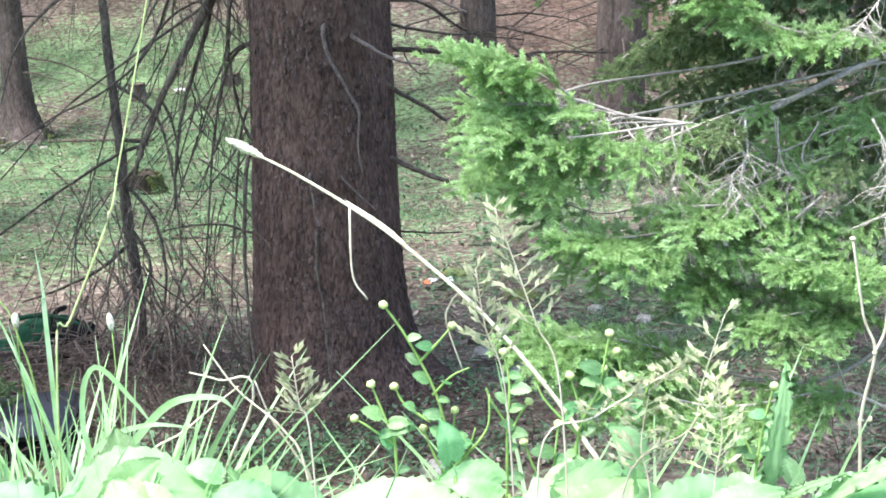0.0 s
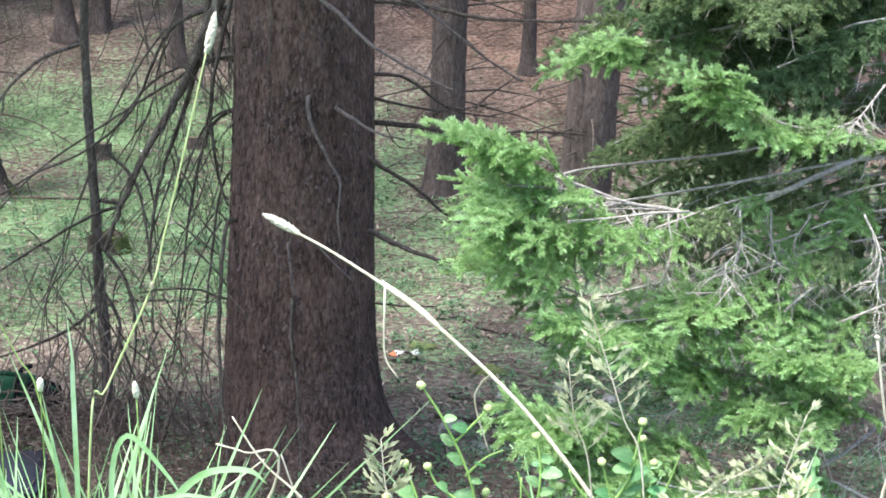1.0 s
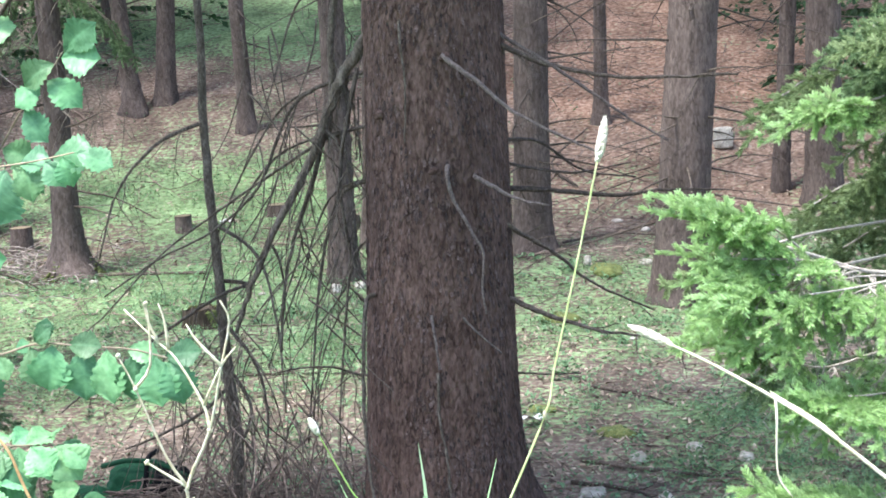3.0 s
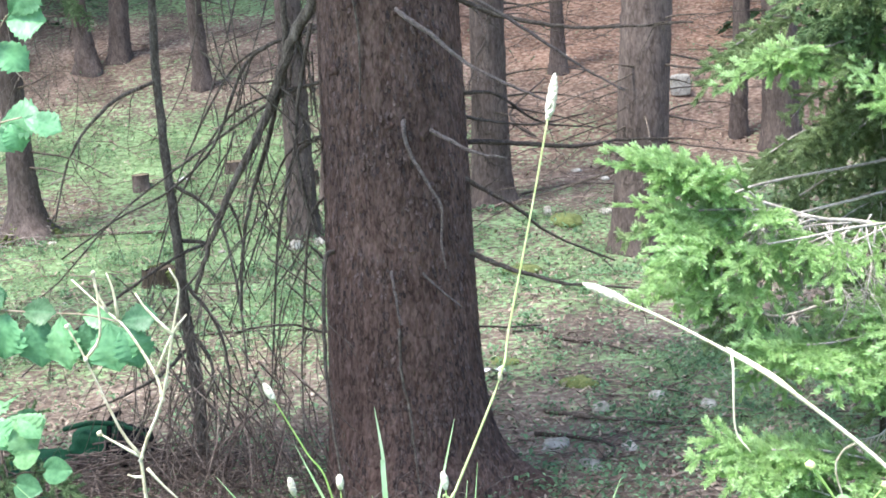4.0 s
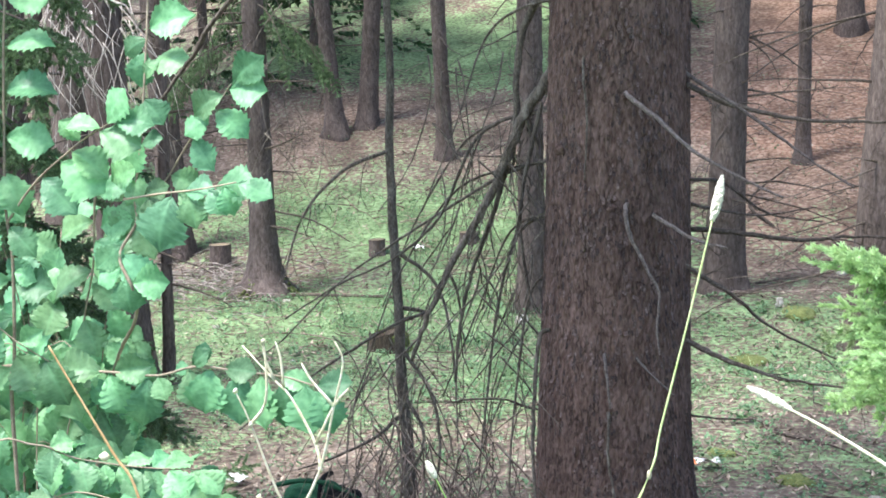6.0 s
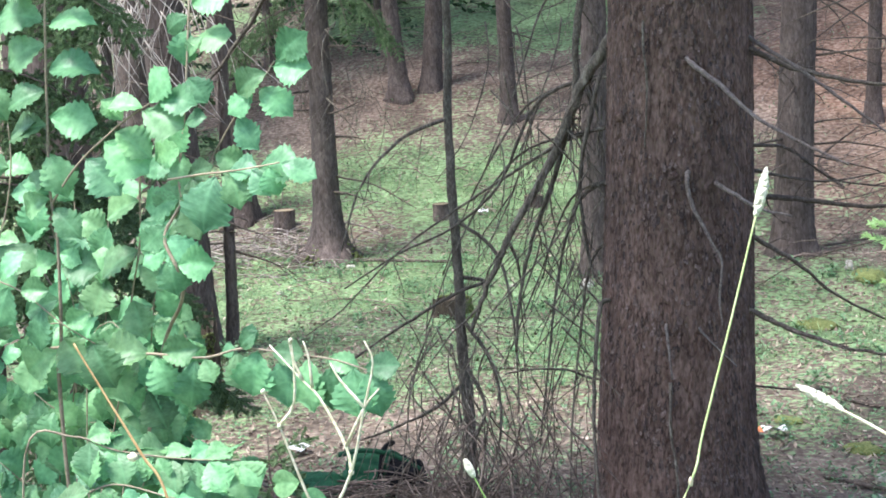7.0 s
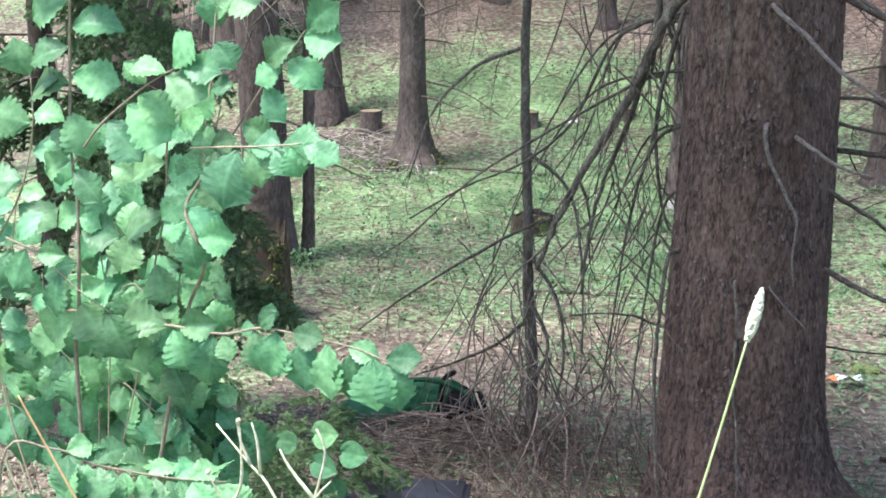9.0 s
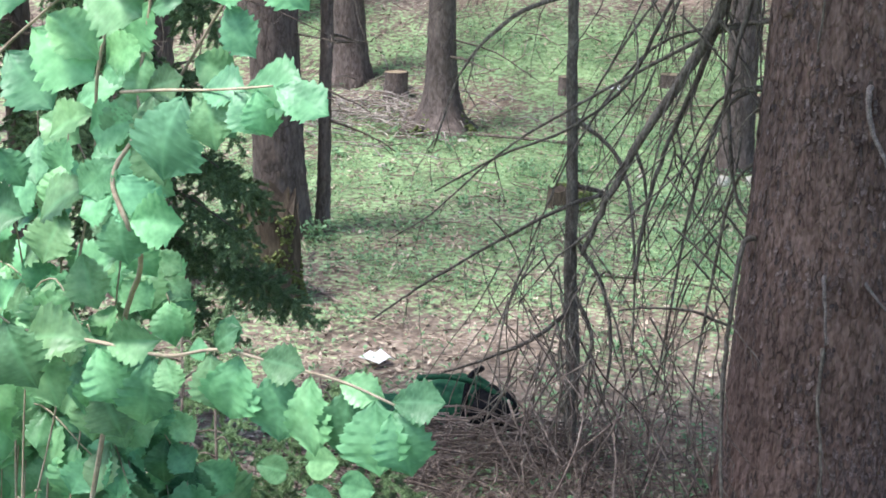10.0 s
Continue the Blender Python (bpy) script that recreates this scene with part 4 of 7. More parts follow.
def brush_pile():
    """A heap of fallen reddish-brown twigs below the dead sapling."""
    rg = random.Random(13)
    s = Shape()
    for k in range(420):
        cx, cy = rg.gauss(-1.15, 0.3), rg.gauss(4.25, 0.28)
        h = max(0.0, 0.2 * math.exp(-((cx + 1.15) / 0.4) ** 2 - ((cy - 4.3) / 0.35) ** 2))
        a, ln = rg.gauss(0.5, 0.7) + (3.14 if rg.random() < 0.5 else 0), rg.uniform(0.15, 0.5)
        d = V(math.cos(a), math.sin(a) * 0.7, rg.uniform(-0.3, 0.45)).normalized()
        p = V(cx, cy, ground_z(cx, cy) + 0.02 + rg.random() * h)
        pts = [p + d * ln * (i / 4 - 0.3) + V(0, 0, -0.25 * ln * (i / 4) ** 2) + V(rg.uniform(-1, 1), rg.uniform(-1, 1), rg.uniform(-1, 1)) * 0.012 for i in range(5)]
        pts = [V(q.x, q.y, max(q.z, ground_z(q.x, q.y) + 0.004)) for q in pts]
        s.tube(pts, rg.uniform(0.002, 0.005), 0.0012, 4)
    tagged(new("brush_pile", s.mesh("brush_pile", RUSTTWIG, False)), "heap of thin reddish-brown dead twigs", "brush", kind="stuff")
    s = Shape()
    for k in range(800):
        cx, cy = rg.gauss(-0.4, 0.5), rg.gauss(3.5, 0.22)
        p = V(cx, cy, ground_z(cx, cy))
        d = V(rg.uniform(-0.8, 0.8), rg.uniform(-0.4, 0.4), rg.uniform(0.2, 1.0)).normalized()
        ln = rg.uniform(0.1, 0.42)
        pts = [p]
        for i in range(5):
            d = (d + V(rg.uniform(-0.35, 0.35), rg.uniform(-0.3, 0.3), -0.22)).normalized()
            pts.append(pts[-1] + d * ln / 5)
        s.tube(pts, rg.uniform(0.0016, 0.0035), 0.001, 4)
    tagged(new("dry_undergrowth", s.mesh("dry_undergrowth", RUSTTWIG, False)), "tangle of dry brown stems round the trunk foot", "undergrowth", kind="stuff")
    s = Shape()
    for k in range(300):
        cx, cy = rg.gauss(-3.8, 0.4), rg.gauss(9.8, 0.4)
        a, ln = rg.uniform(0, 6.283), rg.uniform(0.15, 0.45)
        d = V(math.cos(a), math.sin(a), rg.uniform(-0.1, 0.25))
        p = V(cx, cy, ground_z(cx, cy) + rg.uniform(0.01, 0.09))
        s.tube([p, p + d * ln * 0.5 + V(0, 0, 0.02), p + d * ln], 0.005, 0.002, 4)
    tagged(new("brush_pile", s.mesh("brush_pile", CUTBRUSH, False)), "cut dead branches heaped beside a stump", "brush", kind="stuff")


brush_pile()


# ---- stumps, stones, logs ----
def cloth_lump(c, size, seed, folds=1.0):
    bm = bmesh.new()
    bmesh.ops.create_icosphere(bm, subdivisions=4, radius=1)
    for v in bm.verts:
        d = v.co.normalized()
        k = (abs(d.x) ** 3 + abs(d.y) ** 3 + abs(d.z) ** 3) ** (-1 / 3)
        k *= 1 + folds * (0.1 * noise.noise(d * 2 + V(seed, 0, 0)) + 0.06 * noise.ridged_multi_fractal(d * 3 + V(seed, 1, 0), 1, 2, 3, 1, 2) - 0.08)
        v.co = V(c[0] + d.x * k * size[0], c[1] + d.y * k * size[1], c[2] + max(-0.95, d.z * k) * size[2])
    s = Shape()
    s.v, s.f = [v.co.copy() for v in bm.verts], [tuple(v.index for v in f.verts) for f in bm.faces]
    bm.free()
    return s


def stump(x, y, r, h, label, mossy=False, broken=0.0, seed=0):
    t = thing("tree_stump", (x, y, ground_z(x, y)), label, "stump", "stumps")
    rg = random.Random(seed)
    z0, s, n = ground_z(x, y) - 0.04, Shape(), 28
    tops = [h * (1 + broken * rg.uniform(-0.6, 0.8)) for j in range(n)]
    for i in range(9):
        for j in range(n):
            w = 6.2832 * j / n
            z = (tops[j] + 0.04) * i / 8
            q = r * (1 + 0.35 * (1 + 0.5 * math.cos(4 * w + seed)) * math.exp(-z / 0.05)) * (1 + 0.12 * noise.noise((math.cos(w) * 2 + seed, math.sin(w) * 2, z * 8)))
            s.v.append(V(x + q * math.cos(w), y + q * math.sin(w), z0 + z))
    for i in range(8):
        for j in range(n):
            k = (j + 1) % n
            s.f.append((i * n + j, i * n + k, i * n + n + k, i * n + n + j))
    part("bark", s, ROTWOOD if mossy or broken else BARK_FAR, t)
    s = Shape()
    for ring in range(5):
        for j in range(n):
            w, q = 6.2832 * j / n, r * 0.97 * (1 - ring / 5)
            s.v.append(V(x + q * math.cos(w), y + q * math.sin(w), z0 + 0.04 + h * 0.985 if not broken else z0 + 0.03 + tops[j] * (0.97 - 0.1 * ring) + rg.uniform(-0.01, 0.01)))
    s.v.append(V(x, y, z0 + 0.04 + h * (0.985 if not broken else 0.6)))
    for i in range(4):
        for j in range(n):
            k = (j + 1) % n
            s.f.append((i * n + j, i * n + k, i * n + n + k, i * n + n + j))
    for j in range(n):
        s.f.append((4 * n + j, 4 * n + (j + 1) % n, 5 * n))
    part("cut_face", s, ROTWOOD if broken or mossy else WOOD, t, "" if broken or mossy else "pale sawn top")
    if mossy:
        s = Shape()
        for k in range(1600):
            w, z = rg.uniform(0, 6.283), rg.uniform(0.0, 1.0) ** 0.8 * h
            if noise.noise((math.cos(w) * 1.5, math.sin(w) * 1.5, z * 6 + seed)) < 0.08:
                continue
            q, b = r * (1 + 0.3 * math.exp(-z / 0.06)) * rg.uniform(0.99, 1.04), rg.uniform(0.005, 0.011)
            s.blob((x + q * math.cos(w), y + q * math.sin(w), z0 + 0.04 + z), b, b, b * 0.8, 5, 4, 0.4)
        part("moss_cushion", s, FOOTMOSS, t, "yellow-green moss")["kind"] = "stuff"


stump(-3.86, 10.35, 0.085, 0.2, "short sawn spruce stump beside cut branches", seed=1)
stump(-2.67, 10.68, 0.065, 0.11, "short dark sawn stump in green moss", seed=2)
stump(-1.98, 10.95, 0.075, 0.07, "low sawn stump with pale top", seed=3)
stump(-1.97, 8.25, 0.115, 0.11, "old low stump of weathered wood with moss", True, 0.25, seed=4)
stump(-2.74, 5.95, 0.135, 0.42, "rotten broken stump overgrown with moss", True, 0.35, seed=15)
stump(-1.35, 10.6, 0.08, 0.1, "low dark stump among grass", seed=7)


def stone(x, y, a, b, c, label, seed, cat="stone", mat=STONE, name="stone", lift=0.3):
    rg = random.Random(seed)
    bm = bmesh.new()
    bmesh.ops.create_icosphere(bm, subdivisions=3, radius=1)
    for v in bm.verts:
        d = v.co.normalized()
        # flat faces and blunt edges, as on broken rock
        q = min([1.0] + [0.72 / max(0.05, d.dot(f)) for f in (V(0, 0, 1), V(0.8, -0.5, 0.3).normalized(), V(-0.7, -0.6, 0.4).normalized(), V(0.1, 0.9, 0.5).normalized())])
        q *= 1 + 0.12 * noise.noise(d * 2.3 + V(seed, 0, 0)) + 0.04 * noise.noise(d * 8 + V(seed, 0, 0))
        v.co = V(d.x * a * q, d.y * b * q, d.z * c * q)
    bmesh.ops.rotate(bm, cent=(0, 0, 0), matrix=Matrix.Rotation(rg.uniform(0, 6.28), 3, "Z"), verts=bm.verts)
    me = bpy.data.meshes.new(name)
    bm.to_mesh(me)
    bm.free()
    me.polygons.foreach_set("use_smooth", [True] * len(me.polygons))
    me.materials.append(mat)
    ob = new(name, me)
    ob.matrix_basis = Matrix.Translation((x, y, ground_z(x, y) + c * lift))
    return tagged(ob, label, cat, "stones on the floor" if name == "stone" else "")


stone(0.69, 5.2, 0.05, 0.04, 0.04, "pale angular stone in the herbs", 1)
stone(0.94, 5.36, 0.04, 0.035, 0.03, "pale broken stone on brown litter", 2)
stone(1.15, 5.2, 0.045, 0.04, 0.025, "grey stone half sunk in litter", 3)
stone(0.66, 4.98, 0.02, 0.018, 0.014, "small grey stone beside a twig", 4)
stone(0.48, 4.7, 0.075, 0.05, 0.035, "flat grey stone near the trunk", 5)
stone(0.78, 4.6, 0.05, 0.04, 0.025, "grey stone among brown leaves", 6)
stone(0.62, 4.35, 0.07, 0.045, 0.03, "grey stone under the herbs", 7)
bz = ground_z(1.61, 11.87)
CHALK = noise_mat("chalky_stone", [(0.3, 0.26, 0.2), (0.5, 0.46, 0.38), (0.72, 0.68, 0.58)], 22, 0.9, 0.9)
blk = cloth_lump((1.61, 11.87, bz + 0.08), (0.075, 0.06, 0.085), 12, 0.55)
for v in blk.v:
    d = v - V(1.61, 11.87, bz + 0.08)
    v += d * (0.5 * (1 / max(abs(d.x) / 0.09, abs(d.y) / 0.07, abs(d.z) / 0.095, 0.3) - 1))
tagged(new("stone_block", blk.mesh("stone_block", CHALK, False)), "white squared block of stone on the slope", "stone")
stone(0.87, 9.3, 0.05, 0.04, 0.03, "white stone on bare litter", 9)
stone(0.47, 9.3, 0.03, 0.03, 0.05, "white upright stone by moss", 10, lift=0.6)
stone(0.9, 10.3, 0.04, 0.03, 0.025, "white stone at a spruce foot", 11)
stone(0.7, 10.5, 0.045, 0.03, 0.02, "flat white stone on the slope", 12)
stone(-1.22, 8.95, 0.06, 0.05, 0.05, "pale stone before a spruce trunk", 13)
stone(-1.05, 9.0, 0.05, 0.04, 0.04, "pale rounded stone near a spruce", 14)
stone(0.44, 3.15, 0.06, 0.05, 0.04, "grey stone in dark herbs", 15)
rs = random.Random(21)
for i in range(22):
    y = rs.uniform(6.5, 12.5)
    x = rs.uniform(-0.42, 0.3) * (y + 2)
    z = rs.uniform(0.012, 0.026)
    stone(x, y, z * 1.5, z, z * 0.7, "small white stone on the forest floor", 30 + i)
# moss humps
for i, (x, y, r) in enumerate(((0.6, 9.15, 0.16), (0.3, 8.1, 0.14), (0.25, 6.0, 0.08), (0.6, 5.6, 0.1))):
    stone(x, y, r, r * 0.7, r * 0.35, "low cushion of yellow-green moss", 60 + i, "moss", FOOTMOSS, "moss_cushion", 0.1)


def fallen_branch(pts, r, label, seed):
    rg = random.Random(seed)
    line = curve([(x, y, ground_z(x, y) + r * 0.8 + h) for x, y, h in pts], 5)
    s = Shape()
    s.tube(line, r, r * 0.45, 7, 0.15)
    side_twigs(s, line, r * 0.3, 4, 0.2, 0.1, rg, 0.1, 0)
    tagged(new("fallen_branch", s.mesh("fallen_branch", DEADWOOD)), label, "branch", "fallen branches")


fallen_branch([(0.44, 5.22, 0), (0.62, 5.08, 0.01), (0.85, 5.0, 0.01), (1.02, 4.95, 0)], 0.013, "brown fallen branch lying behind stones", 1)
fallen_branch([(0.95, 5.15, 0), (1.0, 5.05, 0), (1.08, 4.9, 0)], 0.008, "short fallen stick on brown litter", 2)
fallen_branch([(0.4, 4.9, 0), (0.6, 4.75, 0.01), (0.72, 4.55, 0.01), (0.6, 4.3, 0)], 0.01, "crooked fallen branch beside the trunk", 3)
fallen_branch([(0.5, 6.4, 0), (0.75, 6.2, 0.01), (0.9, 6.0, 0)], 0.008, "thin fallen branch in herbs", 4)
fallen_branch([(-2.2, 9.4, 0.02), (-2.9, 9.5, 0.02), (-3.5, 9.35, 0.01)], 0.012, "long pale fallen branch on the moss", 5)
fallen_branch([(-1.6, 6.9, 0), (-1.2, 6.95, 0), (-0.8, 6.9, 0)], 0.01, "thin fallen branch in grass", 6)
fallen_branch([(0.4, 11.2, 0), (0.2, 11.6, 0.05), (0.5, 12.4, 0.03)], 0.014, "pale fallen branch on the slope", 7)
fallen_branch([(-1.8, 14.0, 0), (-1.0, 14.3, 0.02), (-0.4, 14.2, 0)], 0.03, "thick dead branch on the hill", 8)
fallen_branch([(0.3, 9.9, 0.03), (0.7, 10.1, 0.04), (1.2, 10.0, 0.02)], 0.01, "pale dead branch near a trunk", 9)


# ---- things left in the wood ----
gz = ground_z(-1.4, 4.75)
bag = thing("duffel_bag", (-1.4, 4.75, gz), "slumped green and black cloth bag on the ground", "bag")
part("body", cloth_lump((-1.42, 4.78, gz + 0.08), (0.13, 0.11, 0.085), 3, 1.8), GREENCLOTH, bag, "green cloth")
part("end_panel", cloth_lump((-1.26, 4.71, gz + 0.075), (0.08, 0.1, 0.085), 5, 1.8), BLACKCLOTH, bag, "crumpled black cloth")
s = Shape()
s.tube(curve([(-1.36, 4.66, gz + 0.02), (-1.35, 4.655, gz + 0.12), (-1.35, 4.72, gz + 0.2), (-1.35, 4.85, gz + 0.19)], 6), 0.012, 0.012, 6)
part("strap", s, BLACKCLOTH, bag)
s = Shape()
s.tube(curve([(-1.55, 4.72, gz + 0.17), (-1.42, 4.68, gz + 0.205), (-1.3, 4.7, gz + 0.18), (-1.18, 4.68, gz + 0.13)], 6), 0.012, 0.01, 6)
part("handle", s, GREENCLOTH, bag)
g2 = ground_z(-1.7, 4.6)
tarp = thing("green_tarp", (-1.72, 4.6, g2), "crumpled dark green cloth lying on the ground", "cloth")
part("sheet", cloth_lump((-1.66, 4.7, g2 + 0.03), (0.15, 0.11, 0.045), 8, 2.2), GREENCLOTH, tarp)
ob = new("plastic_scrap", cloth_lump((-1.62, 4.3, ground_z(-1.62, 4.3) + 0.015), (0.03, 0.02, 0.022), 9, 3).mesh("plastic_scrap", BRIGHTGREEN))
tagged(ob, "small crumpled bright green plastic scrap", "litter")


def crate():
    cx, cy = -1.06, 3.38
    z0 = ground_z(cx, cy)
    t = thing("flat_case", (cx, cy, z0), "flat slate-grey plastic case under dead twigs", "case")
    for name, dz, h, grow, mat in (("body", 0.0, 0.085, 0.0, BLACKCLOTH), ("lid", 0.087, 0.045, 0.012, SLATE)):
        bm = bmesh.new()
        bmesh.ops.create_cube(bm, size=1)
        for v in bm.verts:
            v.co = V(v.co.x * (0.44 + grow), v.co.y * (0.4 + grow), (v.co.z + 0.5) * h + dz)
        bmesh.ops.bevel(bm, geom=list(bm.edges), offset=0.018, segments=3, affect="EDGES")
        bm.verts.index_update()
        s = Shape()
        r = Matrix.Rotation(radians(12), 3, "Z")
        s.v = [r @ v.co + V(cx, cy, z0) for v in bm.verts]
        s.f = [tuple(v.index for v in f.verts) for f in bm.faces]
        bm.free()
        part(name, s, mat, t, "slate-grey lid" if name == "lid" else "")


crate()


def scrap(x, y, w, h, label, mats, turn):
    """A thin crumpled piece of packaging lying on the floor."""
    t = thing("paper_scrap", (x, y, ground_z(x, y)), label, "litter")
    for k, mat in enumerate(mats):
        s = Shape()
        n = 5
        for i in range(n):
            for j in range(3):
                u = (k + i / (n - 1)) / len(mats) - 0.5
                a = V(u * w, (j / 2 - 0.5) * h, 0.034 + 0.01 * math.sin(9 * u + j) + 0.006 * j)
                s.v.append(Matrix.Rotation(turn, 3, "Z") @ a + V(x, y, ground_z(x, y)))
                s.v.append(s.v[-1] - V(0, 0, 0.002))
        for i in range(n - 1):
            for j in range(2):
                a, b = (i * 3 + j) * 2, ((i + 1) * 3 + j) * 2
                s.f += [(a, a + 2, b + 2, b), (a + 1, b + 1, b + 3, a + 3)]
        part("printed_end" if k else "sheet", s, mat, t)


scrap(0.18, 5.75, 0.15, 0.08, "white packaging scrap with an orange end", [PAPER, PAPER, PAPER, ORANGE], 3.4)
scrap(-1.95, 5.3, 0.12, 0.09, "white crumpled paper on the ground", [PAPER], 1.1)
scrap(-2.35, 10.75, 0.09, 0.05, "white paper scrap in the moss", [PAPER], 0.2)


# ---- spruce sprays ----
def make_spray(seed, length=0.16, gap=0.04):
    """A flat spruce spray: a main shoot with plump side shoots, all set with needles, paler at the tips; it points along x, its face is up."""
    rg = random.Random(seed)
    s = Shape()

    def shoot(p, d, ln, young):
        up = V(0, 0, 1)
        side = d.cross(up).normalized()
        up = side.cross(d)
        sag = rg.uniform(-0.1, 0.25)
        n = int(ln * 2000)
        for i in range(n):
            t = (i + rg.random()) / n
            q = p + d * ln * t + V(0, 0, -sag * ln * t * t)
            a = rg.uniform(0, 6.283)
            out = (side * math.cos(a) + up * math.sin(a) * 0.4).normalized()
            v = (d * rg.uniform(0.8, 1.4) + out).normalized() * rg.uniform(0.0115, 0.0155) * (1.05 - 0.25 * t)
            w = v.cross(V(rg.uniform(-1, 1), rg.uniform(-1, 1), rg.uniform(-1, 1))).normalized() * 0.0011
            b = len(s.v)
            s.v.extend([q - w, q + w, q + v * 0.75 + w * 0.8, q + v, q + v * 0.75 - w * 0.8])
            s.fac.extend([young * (0.25 + 0.75 * t)] * 5)
            s.f.append((b, b + 1, b + 2, b + 3, b + 4))

    shoot(V(0, 0, 0), V(1, 0, 0), length, 0.7)
    x = 0.025
    while x < length - 0.01:
        t = x / length
        for sgn in (1, -1):
            if rg.random() < 0.15:
                continue
            a = radians(rg.uniform(42, 60)) * sgn
            d = V(math.cos(a), math.sin(a), rg.uniform(-0.3, 0.15)).normalized()
            ln = (0.022 + length * 0.32 * (1 - t)) * rg.uniform(0.75, 1.2)
            p = V(x + rg.uniform(-0.004, 0.004), 0, 0)
            shoot(p, d, ln, 1.0)
            if ln > 0.058:
                b = a + radians(rg.uniform(38, 50)) * sgn
                shoot(p + d * ln * 0.4, V(math.cos(b), math.sin(b), rg.uniform(-0.25, 0.15)).normalized(), ln * rg.uniform(0.3, 0.45), 1.0)
        x += gap * rg.uniform(0.85, 1.2)
    return s.mesh("spray", NEEDLE, False)


def recoloured(me, mat):
    me = me.copy()
    me.materials.clear()
    me.materials.append(mat)
    return me


SPRAYS = [make_spray(i, 0.13 + 0.014 * i) for i in range(6)]
SPRAYS_DARK = [recoloured(m, NEEDLE_DARK) for m in SPRAYS]
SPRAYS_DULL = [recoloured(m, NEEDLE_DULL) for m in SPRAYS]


def limb(tree, pts, r0, seed, meshes, first=0.35, step=0.035, size=(0.75, 1.25), mat=GREYTWIG, twigs=10, old=0.35, droop=0.22, name="limb"):
    """A living spruce limb: bare grey wood within, needle sprays further out, dead twigs hanging below."""
    rg = random.Random(seed)
    line = curve(pts, 7)
    s = Shape()
    s.tube(line, r0, 0.0022, 6, 0.1)
    if twigs:
        side_twigs(s, line[:int(len(line) * 0.8)], 0.0018, twigs, 0.16, 0.7, rg, 0.05, 2)
    lb = part(name, s, mat, tree)
    total = sum((line[i + 1] - line[i]).length for i in range(len(line) - 1))
    n, k = int(total * (1 - first) / step), 0
    for i in range(n + 1):
        t = first + (1 - first) * i / max(1, n)
        u = min(len(line) - 1.001, t * (len(line) - 1))
        p = line[int(u)].lerp(line[int(u) + 1], u % 1)
        d = (line[int(u) + 1] - line[int(u)]).normalized()
        k += 1
        ang = 0 if i == n else radians(rg.uniform(25, 70)) * (1 if k % 2 else -1)
        d = Matrix.Rotation(ang, 3, "Z") @ d
        d = (d + V(0, 0, -droop * rg.uniform(0.2, 1.6))).normalized()
        up = V(rg.uniform(-0.4, 0.4), rg.uniform(-1.3, -0.3), 1)
        y = up.cross(d).normalized()
        z = d.cross(y)
        m = Matrix((d, y, z)).transposed().to_4x4()
        q = rg.uniform(*size) * (0.75 + 0.25 * (1 - abs(t - 0.65)))
        # old sets how often an inner spray takes the colour with shade painted in
        kinds = {"old": SPRAYS_DARK, "dull": SPRAYS_DULL, "new": SPRAYS_DULL if rg.random() < old * (1.3 - t) else SPRAYS}
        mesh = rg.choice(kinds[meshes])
        part("spray", mesh, None, lb, m=Matrix.Translation(p) @ m @ Matrix.Diagonal((q, q, q, 1)))
    return lb


YT = (2.05, 2.3)
young = thing("young_spruce", (*YT, ground_z(*YT)), "young spruce with bright green needle sprays", "tree")
part("trunk", trunk_shape(*YT, (0, 0), 0.05, 0.02, 4.2, 18, 20, 0.003, 5), BARK_FAR, young)


def reach_out(z, pts):
    """The line of a limb from the trunk to the first of its outer places and on."""
    a, b = V(*YT, z), Vector(pts[0])
    return [a, a.lerp(b, 0.5) + V(0, 0, 0.03)] + list(pts)


# the pale main limb and its forks
MAINLIMB = [(1.293, 1.62, 1.378), (1.13, 1.59, 1.388), (1.058, 1.56, 1.404), (0.977, 1.53, 1.438), (0.898, 1.49, 1.471), (0.84, 1.46, 1.496), (0.805, 1.44, 1.518)]
limb(young, reach_out(1.5, MAINLIMB), 0.007, 1, "new", 0.72, 0.041, (0.78, 1.18), twigs=30, old=0.0, droop=0.1)
limb(young, [(1.049, 1.5, 1.412), (0.967, 1.46, 1.402), (0.888, 1.43, 1.423), (0.84, 1.4, 1.432)], 0.003, 2, "new", 0.3, 0.041, (0.78, 1.18), twigs=6, old=0.0, droop=0.25)
limb(young, [(1.188, 1.5, 1.396), (1.105, 1.45, 1.4), (1.022, 1.4, 1.398), (0.941, 1.35, 1.4)], 0.003, 3, "new", 0.42, 0.041, (0.78, 1.18), twigs=8, old=0.0, droop=0.45)
limb(young, [(0.96, 1.52, 1.44), (0.91, 1.48, 1.49), (0.86, 1.45, 1.525), (0.83, 1.43, 1.54)], 0.0024, 4, "new", 0.25, 0.035, (0.78, 1.18), twigs=0, old=0.0, droop=0.1)
limb(young, [(1.06, 1.52, 1.41), (0.96, 1.47, 1.44), (0.88, 1.43, 1.455), (0.82, 1.41, 1.46)], 0.0024, 21, "new", 0.15, 0.032, (0.67, 1.06), twigs=0, old=0.0, droop=0.3)
limb(young, [(1.0, 1.52, 1.42), (0.92, 1.49, 1.39), (0.87, 1.46, 1.38), (0.83, 1.45, 1.375)], 0.0024, 22, "new", 0.15, 0.032, (0.67, 1.06), twigs=0, old=0.0, droop=0.4)
